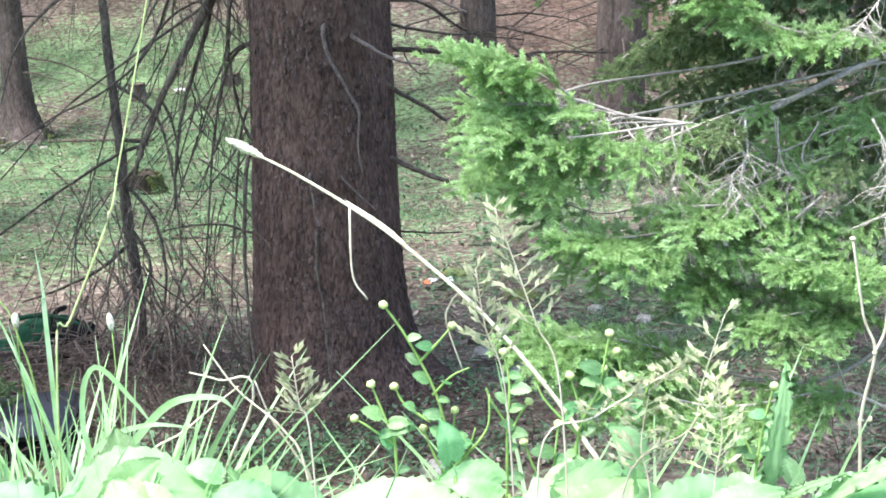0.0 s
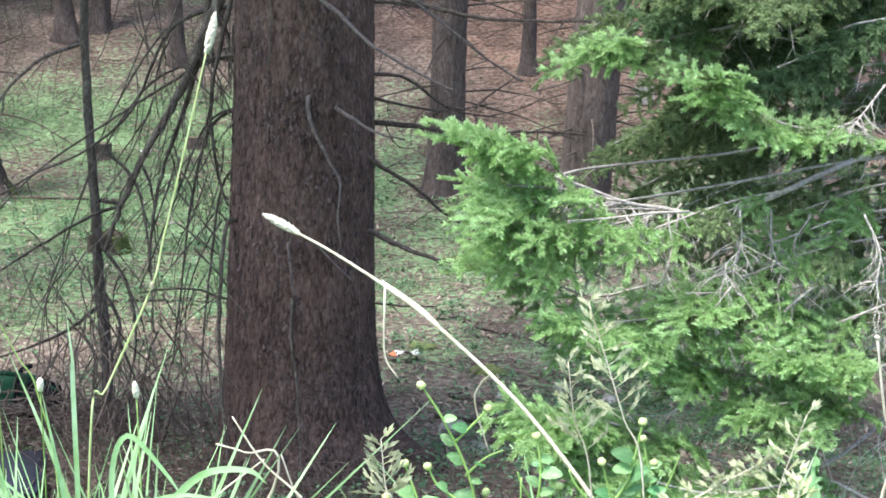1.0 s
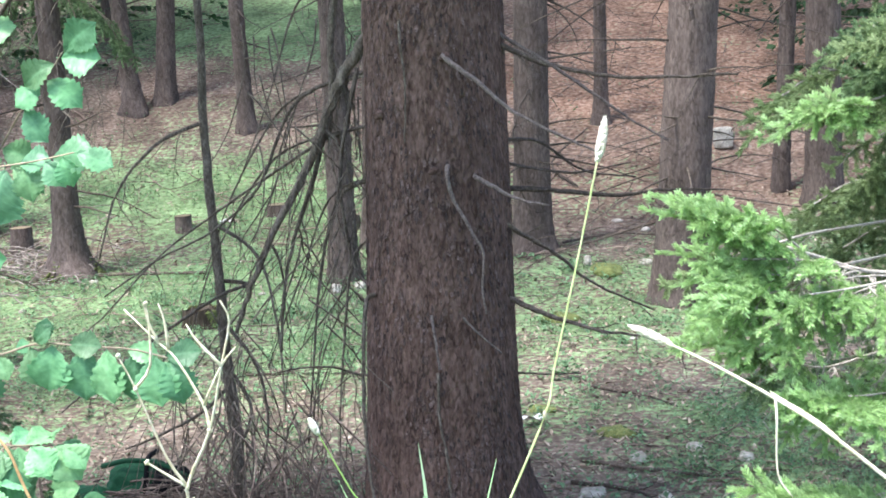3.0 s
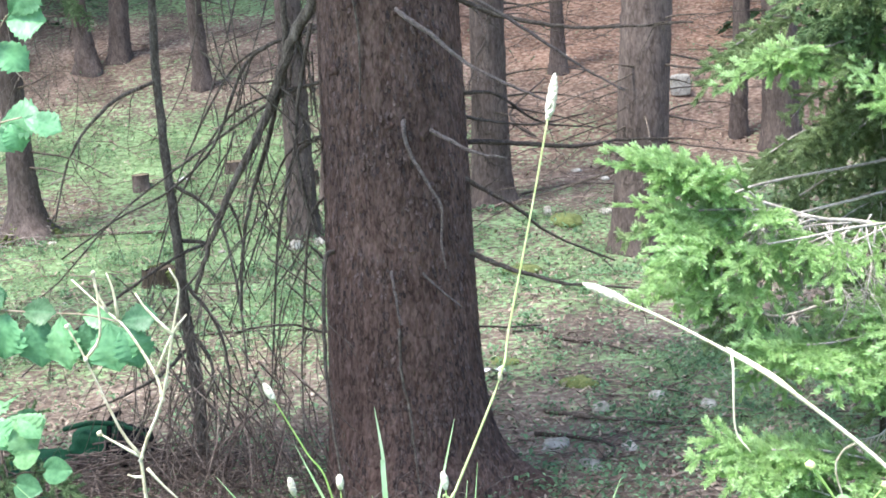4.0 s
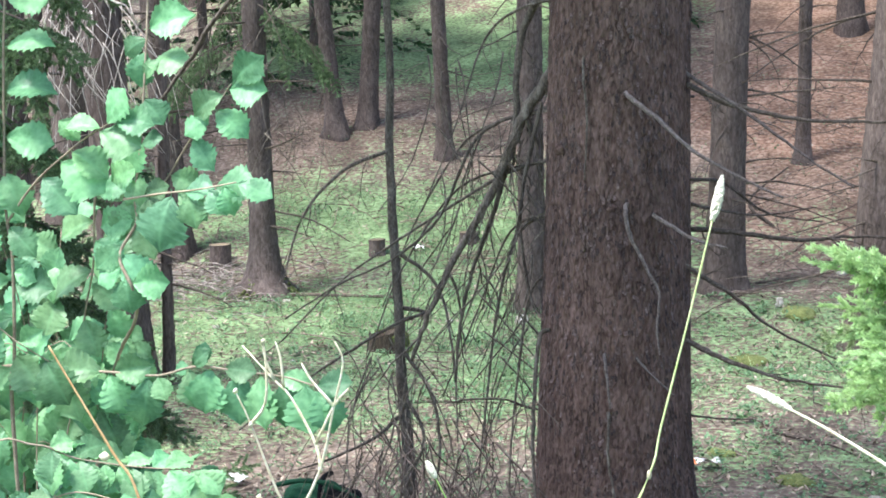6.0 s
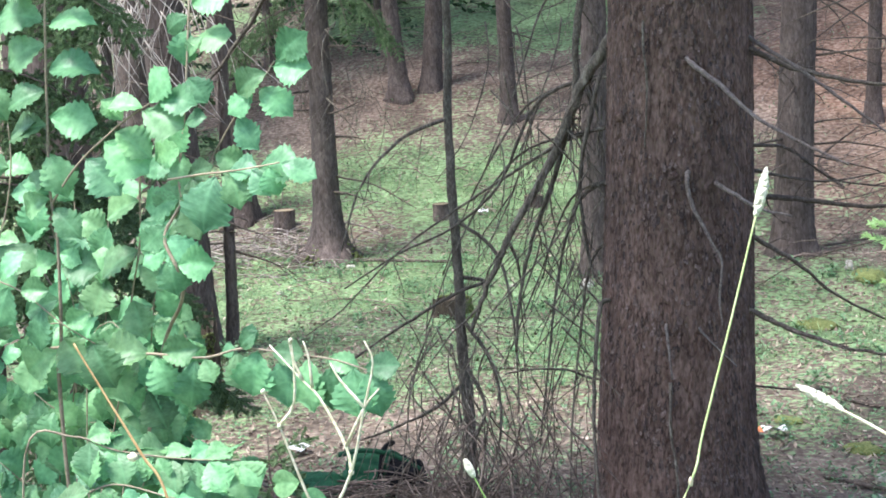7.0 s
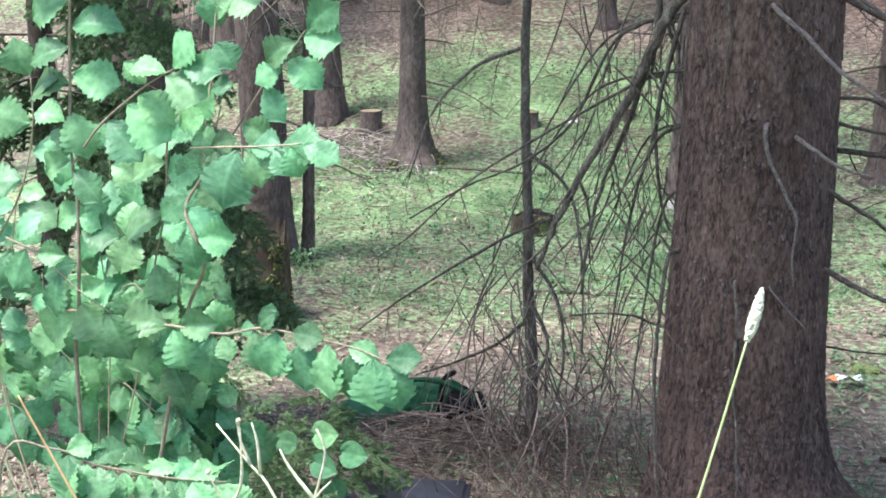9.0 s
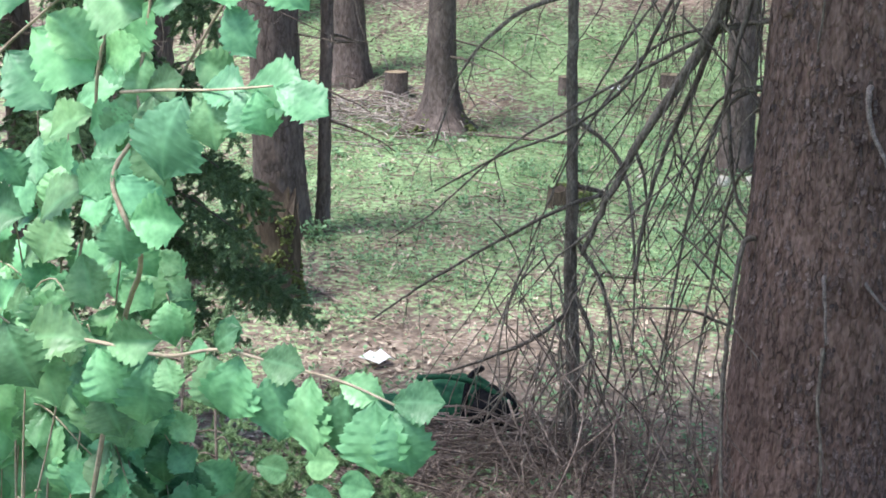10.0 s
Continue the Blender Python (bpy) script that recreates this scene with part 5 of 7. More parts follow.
limb(young, [(1.13, 1.52, 1.39), (1.03, 1.47, 1.37), (0.95, 1.43, 1.34), (0.89, 1.41, 1.325)], 0.0024, 23, "new", 0.3, 0.035, (0.67, 1.06), twigs=6, old=0.0, droop=0.4)
limb(young, [(1.0, 1.6, 1.36), (0.93, 1.56, 1.335), (0.88, 1.53, 1.32), (0.85, 1.5, 1.325)], 0.0024, 24, "new", 0.3, 0.06, (0.67, 1.06), twigs=6, old=0.1, droop=0.4)
# duller sprays behind and below it, their shade painted into some needles
limb(young, reach_out(1.48, [(1.3, 1.9, 1.46), (0.961, 1.75, 1.44), (0.88, 1.7, 1.4), (0.84, 1.67, 1.41), (0.81, 1.63, 1.43)]), 0.004, 5, "new", 0.62, 0.035, (0.78, 1.18), twigs=12, old=0.25, droop=0.5)
limb(young, reach_out(1.4, [(1.3, 1.95, 1.38), (0.964, 1.8, 1.346), (0.89, 1.75, 1.335), (0.85, 1.7, 1.345), (0.825, 1.67, 1.345)]), 0.004, 6, "new", 0.66, 0.041, (0.78, 1.18), twigs=12, old=0.3, droop=0.6)
limb(young, reach_out(1.3, [(1.4, 1.9, 1.22), (1.131, 1.75, 1.186), (1.005, 1.7, 1.169), (0.906, 1.65, 1.211), (0.833, 1.6, 1.251)]), 0.004, 7, "new", 0.72, 0.075, (0.67, 1.06), twigs=20, old=0.25, droop=0.6)
limb(young, reach_out(1.2, [(1.4, 1.85, 1.14), (1.121, 1.7, 1.113), (1.06, 1.67, 1.139), (1.0, 1.63, 1.125), (0.96, 1.6, 1.11)]), 0.0035, 8, "new", 0.72, 0.080, (0.56, 0.89), twigs=14, old=0.3, droop=0.5)
# lower bright clusters
limb(young, reach_out(1.25, [(1.553, 1.6, 1.16), (1.367, 1.54, 1.17), (1.186, 1.48, 1.18), (1.057, 1.41, 1.185), (1.01, 1.37, 1.195)]), 0.0045, 9, "new", 0.5, 0.036, (0.78, 1.18), twigs=16, old=0.0, droop=0.25)
limb(young, reach_out(1.2, [(1.556, 1.64, 1.146), (1.428, 1.57, 1.185), (1.303, 1.51, 1.222), (1.183, 1.45, 1.236)]), 0.004, 10, "new", 0.5, 0.041, (0.78, 1.18), twigs=16, old=0.15, droop=0.35)
limb(young, reach_out(1.1, [(1.624, 1.55, 1.071), (1.47, 1.45, 1.109), (1.377, 1.35, 1.146)]), 0.004, 11, "new", 0.5, 0.036, (0.78, 1.18), twigs=10, old=0.1, droop=0.3)
limb(young, reach_out(1.0, [(1.658, 1.5, 0.94), (1.508, 1.45, 1.014), (1.41, 1.4, 1.027), (1.337, 1.35, 1.03)]), 0.004, 12, "new", 0.5, 0.036, (0.78, 1.18), twigs=14, old=0.1, droop=0.3)
limb(young, reach_out(0.9, [(1.487, 1.5, 0.863), (1.307, 1.45, 0.87), (1.16, 1.4, 0.94), (1.04, 1.36, 0.985), (0.97, 1.33, 1.0), (0.93, 1.31, 1.01)]), 0.0045, 13, "new", 0.5, 0.036, (0.78, 1.18), twigs=16, old=0.0, droop=0.25)
limb(young, reach_out(0.85, [(1.618, 1.45, 0.809), (1.472, 1.4, 0.861), (1.297, 1.35, 0.851), (1.2, 1.3, 0.867), (1.08, 1.3, 0.9), (0.97, 1.31, 0.94)]), 0.004, 14, "new", 0.4, 0.026, (0.67, 1.12), twigs=10, old=0.0, droop=0.3)
limb(young, reach_out(1.05, [(1.5, 1.7, 1.0), (1.36, 1.6, 1.02), (1.27, 1.5, 1.06), (1.2, 1.45, 1.09)]), 0.0035, 15, "new", 0.55, 0.041, (0.67, 1.01), twigs=18, old=0.3, droop=0.5)
# half-lit sprays among the bare twigs; some take the shade-coloured needles
rf = random.Random(31)
for i in range(9):
    x, y, z = 1.12 + 0.06 * i, 1.5 + 0.09 * (i % 3), 1.36 - 0.05 * ((i * 4) % 5)
    limb(young, [(x + 0.3, y + 0.1, z + 0.07), (x + 0.16, y + 0.05, z + 0.05), (x, y, z)], 0.0024, 240 + i, "new", 0.25, 0.042, (0.65, 1.0), twigs=5, old=0.45, droop=rf.uniform(0.2, 0.5))
# upper boughs
limb(young, reach_out(1.5, [(1.791, 1.7, 1.443), (1.623, 1.65, 1.498), (1.51, 1.6, 1.557), (1.411, 1.55, 1.563), (1.291, 1.5, 1.609), (1.235, 1.46, 1.65)]), 0.0055, 16, "new", 0.42, 0.023, (0.67, 1.06), twigs=16, old=0.3, droop=0.25)
limb(young, reach_out(1.85, [(1.5, 2.0, 1.8), (1.327, 1.9, 1.753), (1.195, 1.8, 1.735), (1.09, 1.71, 1.719), (1.04, 1.67, 1.73)]), 0.0045, 17, "new", 0.6, 0.026, (0.67, 1.06), twigs=16, old=0.8, droop=0.35)
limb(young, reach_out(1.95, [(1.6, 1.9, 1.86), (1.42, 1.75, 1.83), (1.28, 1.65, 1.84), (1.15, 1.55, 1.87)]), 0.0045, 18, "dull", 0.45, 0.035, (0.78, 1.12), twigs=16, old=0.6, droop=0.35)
ry = random.Random(5)
for i in range(20):
    z, a = ry.uniform(1.2, 2.35), radians(ry.uniform(165, 262))
    ln = ry.uniform(0.5, 0.95)
    d = V(math.cos(a), math.sin(a) * 0.35 - 0.02, 0)
    p = V(*YT, z)
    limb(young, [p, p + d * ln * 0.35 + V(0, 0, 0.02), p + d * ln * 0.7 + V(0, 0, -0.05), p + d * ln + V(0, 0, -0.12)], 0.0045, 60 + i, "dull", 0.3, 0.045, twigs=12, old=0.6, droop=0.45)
# dull boughs behind the lit ones, with its own shade painted into their needles
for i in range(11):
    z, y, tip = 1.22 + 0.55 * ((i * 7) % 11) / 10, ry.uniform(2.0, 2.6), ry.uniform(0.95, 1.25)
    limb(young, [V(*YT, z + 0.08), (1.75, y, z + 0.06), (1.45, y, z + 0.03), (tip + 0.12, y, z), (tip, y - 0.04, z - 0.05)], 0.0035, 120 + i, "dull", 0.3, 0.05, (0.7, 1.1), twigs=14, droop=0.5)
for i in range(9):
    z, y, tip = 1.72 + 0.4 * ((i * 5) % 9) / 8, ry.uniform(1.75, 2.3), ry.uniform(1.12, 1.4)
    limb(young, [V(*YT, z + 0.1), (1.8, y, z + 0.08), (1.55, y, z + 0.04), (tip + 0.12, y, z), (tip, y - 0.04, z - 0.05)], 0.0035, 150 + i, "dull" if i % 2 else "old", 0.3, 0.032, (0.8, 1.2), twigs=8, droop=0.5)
# bare grey twigs that hang from the main limb
BARE = [
    [(1.169, 1.5, 1.397), (1.151, 1.47, 1.308), (1.133, 1.45, 1.225), (1.151, 1.42, 1.172)],
    [(1.114, 1.5, 1.395), (1.096, 1.46, 1.37), (1.082, 1.42, 1.335)],
    [(1.291, 1.5, 1.4), (1.292, 1.473, 1.33), (1.26, 1.447, 1.29), (1.287, 1.42, 1.24)],
    [(1.445, 1.5, 1.241), (1.392, 1.473, 1.204), (1.339, 1.447, 1.157), (1.325, 1.42, 1.152)],
    [(1.588, 1.6, 1.648), (1.538, 1.55, 1.595), (1.498, 1.5, 1.561)],
    [(1.304, 1.5, 1.082), (1.323, 1.46, 1.022), (1.332, 1.42, 0.962)],
    [(1.255, 1.5, 1.055), (1.201, 1.473, 1.015), (1.154, 1.447, 0.981), (1.073, 1.42, 0.984)],
    [(1.13, 1.55, 1.39), (1.05, 1.5, 1.4), (0.98, 1.46, 1.398), (0.93, 1.43, 1.41)],
    [(1.07, 1.55, 1.4), (0.99, 1.5, 1.425), (0.93, 1.46, 1.432)],
]
for i in range(8):
    x, y = 1.0 + 0.09 * i, 1.5 + 0.05 * (i % 3)
    p = V(x, y, 1.395 - 0.02 * (i % 2))
    BARE.append([p, p + V(ry.uniform(-0.05, 0.03), -0.03, -0.07), p + V(ry.uniform(-0.08, 0.04), -0.06, -0.14), p + V(ry.uniform(-0.1, 0.05), -0.08, -ry.uniform(0.17, 0.26))])
for i, pts in enumerate(BARE):
    branch(young, pts, 0.0025, 0.0009, GREYTWIG, 22, 0.1, 0.4, 400 + i, "bare_twig", "pale grey bare twig")

# dark spruce boughs in the shade behind the hazel
old_sp = thing("young_spruce", (-2.9, 4.3, ground_z(-2.9, 4.3)), "shaded young spruce with dark green boughs", "tree")
part("trunk", trunk_shape(-2.9, 4.3, (0, 0), 0.05, 0.02, 4.0, 16, 18, 0.003, 6), BARK_FAR, old_sp)
for i in range(34):
    z, a, ln = ry.uniform(0.3, 2.4), radians(ry.uniform(-150, 30)), ry.uniform(0.5, 1.0)
    d = V(math.cos(a), math.sin(a), 0)
    p = V(-2.9, 4.3, z)
    limb(old_sp, [p, p + d * ln * 0.4, p + d * ln * 0.75 + V(0, 0, -0.06), p + d * ln + V(0, 0, -0.16)], 0.006, 90 + i, "old", 0.15, 0.04, (1.0, 1.5), twigs=4, droop=0.5, mat=DEADWOOD)
for i in range(12):
    z, a, ln = ry.uniform(1.7, 2.9), ry.uniform(0, 6.283), ry.uniform(0.4, 0.8)
    d = V(math.cos(a), math.sin(a), 0)
    p = V(-3.245, 9.62, z)
    limb(mossy_tree, [p, p + d * ln * 0.4 + V(0, 0, -0.05), p + d * ln * 0.75 + V(0, 0, -0.2), p + d * ln + V(0, 0, -0.42)], 0.006, 170 + i, "old", 0.3, 0.06, (0.9, 1.3), twigs=6, droop=1.0, mat=DEADWOOD)
for j, (sx, sy, h) in enumerate(((-1.25, 2.6, 0.72), (-1.5, 2.9, 0.85), (-1.0, 2.35, 0.55), (-1.28, 3.25, 0.6))):
    seedling = thing("spruce_seedling", (sx, sy, ground_z(sx, sy)), "small dark spruce seedling in the shade", "tree", "spruce seedlings")
    g0 = ground_z(sx, sy)
    s = Shape()
    s.tube([(sx, sy, g0 - 0.03), (sx, sy, g0 + h)], 0.009, 0.003, 6)
    part("trunk", s, DEADWOOD, seedling)
    for i in range(14):
        z, a = g0 + h * (0.15 + 0.8 * i / 14), i * 2.4
        ln = 0.3 * (1.1 - i / 14)
        d = V(math.cos(a), math.sin(a), 0)
        p = V(sx, sy, z)
        limb(seedling, [p, p + d * ln * 0.5 + V(0, 0, 0.01), p + d * ln + V(0, 0, -0.03)], 0.003, 130 + i + 20 * j, "old", 0.2, 0.05, (0.8, 1.2), twigs=0, mat=DEADWOOD)

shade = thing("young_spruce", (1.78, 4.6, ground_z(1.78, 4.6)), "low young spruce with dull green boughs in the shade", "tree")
s = Shape()
s.tube([(1.78, 4.6, ground_z(1.78, 4.6) - 0.03), (1.79, 4.6, 0.6), (1.78, 4.6, 1.35)], 0.014, 0.004, 8)
part("trunk", s, DEADWOOD, shade)
for i in range(20):
    z, a = 0.25 + 1.0 * i / 20, i * 2.4
    ln = 0.62 * (1.15 - 0.75 * i / 20)
    d, p = V(math.cos(a), math.sin(a), 0), V(1.78, 4.6, z)
    limb(shade, [p, p + d * ln * 0.5 + V(0, 0, 0.02), p + d * ln + V(0, 0, -0.05)], 0.004, 210 + i, "old", 0.2, 0.05, (0.8, 1.2), twigs=4, droop=0.4, mat=DEADWOOD)


# ---- leaves ----
def make_leaf(seed, width=0.86, serr=0.05, teeth=11, pleat=0.03, curl=0.25, tipsharp=0.9, stalk=0.12, cut=0.0, bulge=0.78):
    """A veined, saw-edged leaf one unit long: it points along x and its upper face is z; a short stalk at its foot."""
    rg = random.Random(seed)
    s = Shape()
    nu, nv = 36, 13
    for i in range(nu + 1):
        t = i / nu
        w = width * 0.5 * (math.sin(math.pi * min(1, t * 0.98 + 0.02) ** bulge) ** 0.72) * (1 - 0.1 * t)
        if t > 0.86:
            w *= 1 - tipsharp * 0.35 * (t - 0.86) / 0.14
        w = max(w, 0.0)
        tooth = (serr * (0.5 - ((t * teeth) % 1)) * 1.2 + cut * 0.012 * math.sin(t * 26 + seed)) * (1 if 0.08 < t < 0.97 else 0) * (1 + rg.uniform(-0.3, 0.3))
        for j in range(nv):
            v = (j / (nv - 1)) * 2 - 1
            av = abs(v)
            ww = w + (tooth + cut * rg.uniform(-0.05, 0.02)) * (av > 0.99)
            x = t - 0.1 * av * av * (1 - t)
            phase = (t - av * 0.42) * 8.0
            rib = abs((phase % 1) - 0.5) * 2
            z = pleat * (rib - 0.5) * min(1, 3 * av) * (1 - t) + 0.12 * av * width * 0.5 - curl * (t - 0.35) ** 2 - 0.03
            z += 0.03 * noise.noise((x * 3 + seed, v * 2, seed))
            s.v.append(V(x, v * ww, z))
            s.fac.append(0.8 if j == nv // 2 else max(0.0, 1 - (1 - rib) * 3.5) * 0.6)
    return leaf_faces(s, nu, nv, stalk)


def leaf_faces(s, nu, nv, stalk):
    for i in range(nu):
        for j in range(nv - 1):
            a = i * nv + j
            s.f.append((a, a + 1, a + nv + 1, a + nv))
    n0 = len(s.v)
    s.tube([V(-stalk, 0, 0.02), V(-stalk * 0.5, 0, -0.03), V(0.03, 0, s.v[nv // 2].z)], 0.009, 0.007, 4)
    s.fac += [1.0] * (len(s.v) - n0)
    return s


def make_hazel_leaf(seed, width, curl, fold, twist):
    """A hazel leaf: broadest past its middle, drawn into a short point, pleated along its side veins, with coarse double teeth."""
    rg = random.Random(seed)
    s = Shape()
    nu, nv = 44, 13
    for i in range(nu + 1):
        t = i / nu
        w = math.sin(math.pi * min(0.999, max(0.004, t)) ** 1.22) ** 0.62
        if t > 0.7:
            w = math.sin(math.pi * 0.7 ** 1.22) ** 0.62 * max(0.0, 1 - (t - 0.7) / 0.3) ** 1.15
        w *= width * 0.5
        big, small = (t * 7.3 + 0.15) % 1, (t * 22) % 1
        for j in range(nv):
            v = (j / (nv - 1)) * 2 - 1
            av = abs(v)
            lobe = (0.24 * (0.55 - big) * av * av + (0.1 * (0.5 - small) + rg.uniform(-0.04, 0.04)) * av ** 6) * (0.06 < t < 0.93)
            ww = max(0.0, w * (1 + lobe))
            x = t + 0.16 * av * (1 - t) * (t - 0.28)
            rib = abs(((t - av * 0.34) * 7.3) % 1 - 0.5) * 2
            z = 0.036 * (rib - 0.5) * min(1, 2.5 * av) * (1 - 0.5 * t) + fold * av * w - curl * (t - 0.3) ** 2 + twist * v * w * t
            z += 0.035 * noise.noise((x * 2.2 + seed, v * 1.6, seed * 1.7)) + 0.03 * av * av * noise.noise((t * 5, v * 3 + seed, 2))
            s.v.append(V(x, v * ww, z))
            s.fac.append(0.75 if j == nv // 2 else max(0.0, 1 - (1 - rib) * 4.0) * 0.5)
    return leaf_faces(s, nu, nv, 0.16)


HZ = [make_hazel_leaf(i, 0.78 + 0.06 * (i % 4), 0.2 + 0.22 * (i % 3), (0.1, 0.4, -0.15, 0.25)[i % 4], (0.0, 0.35, -0.35)[i % 3]).mesh("leaf", HAZEL) for i in range(9)]


def put_leaf(parent, meshes, p, tip, normal, size, rg, name="leaf"):
    x = Vector(tip).normalized()
    y = Vector(normal).cross(x).normalized()
    z = x.cross(y)
    m = Matrix((x, y, z)).transposed().to_4x4()
    return part(name, rg.choice(meshes), None, parent, m=Matrix.Translation(Vector(p) + x * 0.1 * size) @ m @ Matrix.Diagonal((size, size * rg.uniform(0.9, 1.08), size, 1)))


def leafy_stem(plant, pts, r0, seed, step, size, hang=0.5, meshes=HZ, mat=DEADWOOD, lo=0.0, face=(0.12, -1.0, 0.75), spread=0.5, n=6, down=0.0):
    rg = random.Random(seed)
    line = curve(pts, 6)
    s = Shape()
    s.tube(line, r0, max(0.0012, r0 * 0.4), n, 0.08)
    st = part("stem", s, mat, plant)
    total = sum((line[i + 1] - line[i]).length for i in range(len(line) - 1))
    cnt = max(1, int(total * (1 - lo) / step))
    for i in range(cnt + 1):
        t = lo + (1 - lo) * i / cnt
        u = min(len(line) - 1.001, t * (len(line) - 1))
        p = line[int(u)].lerp(line[int(u) + 1], u % 1)
        d = (line[int(u) + 1] - line[int(u)]).normalized()
        f = Vector(face)
        side = d.cross(f).normalized() * (1 if i % 2 else -1)
        tip = side * rg.uniform(0.5, 1.1) + d * (rg.uniform(0.1, 0.6) if i < cnt else 1.3) + V(0, 0, -hang * rg.uniform(0.5, 1.5)) + V(rg.uniform(-1, 1), rg.uniform(-0.8, 0.2), 0) * 0.3
        if down and rg.random() < down:
            tip = V(rg.uniform(-0.35, 0.45), rg.uniform(-1.0, -0.4), -1)
        nor = f + V(rg.uniform(-1, 1), rg.uniform(-0.6, 0.6), rg.uniform(-0.7, 0.8)) * spread
        put_leaf(st, meshes, p, tip, nor, size * rg.uniform(0.65, 1.12), rg)
    return st


def leaf_row(plant, pts, r0, seed, rows, face=(0.1, -1.0, 0.55), n=6):
    """A hazel shoot with its leaves: each row gives how far along the shoot, the way the leaf points as seen from the open side, and its length."""
    rg = random.Random(seed)
    line = curve(pts, 6)
    s = Shape()
    s.tube(line, r0, max(0.0012, r0 * 0.45), n, 0.1)
    st = part("stem", s, BROWNSTEM, plant)
    for t, turn, size in rows:
        u = min(len(line) - 1.001, t * (len(line) - 1))
        p = line[int(u)].lerp(line[int(u) + 1], u % 1)
        a = radians(turn + rg.uniform(-6, 6))
        tip = V(math.cos(a), -0.08 - 0.15 * max(0, -math.sin(a)) + rg.uniform(-0.2, 0.1), math.sin(a) - 0.15)
        nor = Vector(face) + V(rg.uniform(-0.3, 0.3), rg.uniform(-0.1, 0.2), rg.uniform(-0.3, 0.5))
        put_leaf(st, HZ, p, tip, nor, size * rg.uniform(0.96, 1.12), rg)
    return st


hazel = thing("hazel_bush", (-0.95, 1.35, ground_z(-0.95, 1.35)), "hazel bush with broad saw-edged green leaves", "bush")
BROWNSTEM = noise_mat("hazel_stem", [(0.22, 0.165, 0.11), (0.4, 0.33, 0.23)], 40, 0.7, 0.2)
# the two upright shoots
leaf_row(hazel, [(-0.93, 1.3, 0.4), (-0.914, 1.25, 1.25), (-0.9, 1.25, 1.398), (-0.89, 1.25, 1.585), (-0.897, 1.25, 1.692), (-0.888, 1.25, 1.851), (-0.877, 1.25, 2.007), (-0.866, 1.25, 2.109), (-0.849, 1.25, 2.24)], 0.0045, 1,
         [(0.97, 20, 0.085), (0.95, 165, 0.085), (0.86, 10, 0.088), (0.84, 165, 0.085), (0.75, 20, 0.09), (0.76, 165, 0.088), (0.72, 192, 0.085), (0.68, 8, 0.096), (0.65, 188, 0.075), (0.61, -2, 0.09), (0.6, 185, 0.08), (0.56, -62, 0.078), (0.53, 215, 0.045),
          (0.48, 195, 0.06), (0.46, -28, 0.075), (0.5, 150, 0.05), (0.36, -12, 0.05), (0.34, 8, 0.08), (0.3, 195, 0.07), (0.25, -40, 0.08), (0.2, 200, 0.08)])
leaf_row(hazel, [(-0.95, 1.42, 0.5), (-0.8, 1.45, 1.25), (-0.66, 1.3, 1.46), (-0.626, 1.22, 1.534), (-0.654, 1.23, 1.598), (-0.625, 1.25, 1.66), (-0.628, 1.26, 1.715), (-0.614, 1.27, 1.812), (-0.603, 1.28, 1.934), (-0.598, 1.29, 2.014), (-0.597, 1.31, 2.105), (-0.586, 1.32, 2.21)], 0.0042, 2,
         [(0.973, 20, 0.075), (0.955, 200, 0.07), (0.836, 25, 0.085), (0.818, 200, 0.055), (0.791, 250, 0.062), (0.755, 18, 0.085), (0.727, 60, 0.04), (0.7, -45, 0.058), (0.645, 240, 0.07), (0.636, 20, 0.045), (0.6, 200, 0.06), (0.591, -80, 0.07),
          (0.545, 250, 0.08), (0.482, -60, 0.08), (0.473, 190, 0.07), (0.4, 220, 0.07), (0.373, -40, 0.07), (0.318, -80, 0.065), (0.336, 200, 0.055), (0.291, 10, 0.07)])
# side shoots
leaf_row(hazel, [(-0.897, 1.25, 1.66), (-0.828, 1.24, 1.739), (-0.742, 1.23, 1.805), (-0.683, 1.21, 1.839), (-0.636, 1.2, 1.862)], 0.0026, 3,
         [(0.3, -32, 0.1), (0.42, -24, 0.1), (0.5, -18, 0.08), (0.8, -14, 0.088), (0.85, 160, 0.062), (0.9, 62, 0.076), (1.0, 8, 0.078), (0.6, 120, 0.05)])
leaf_row(hazel, [(-0.64, 1.3, 1.66), (-0.579, 1.29, 1.732), (-0.508, 1.27, 1.824), (-0.457, 1.26, 1.877), (-0.417, 1.25, 1.924)], 0.0026, 4,
         [(1.0, 48, 0.078), (0.95, 4, 0.078), (0.9, 205, 0.07), (0.75, -30, 0.078), (0.7, 215, 0.06), (0.5, -48, 0.075), (0.3, -15, 0.06)])
leaf_row(hazel, [(-0.643, 1.24, 1.707), (-0.553, 1.19, 1.723), (-0.456, 1.15, 1.736), (-0.363, 1.1, 1.754)], 0.0024, 5,
         [(1.0, -12, 0.062), (0.8, 15, 0.072), (0.75, -42, 0.052), (0.55, 20, 0.06), (0.45, -105, 0.096), (0.5, -35, 0.07), (0.25, -72, 0.072), (0.2, 30, 0.05), (0.6, -75, 0.06), (0.9, -68, 0.048)])
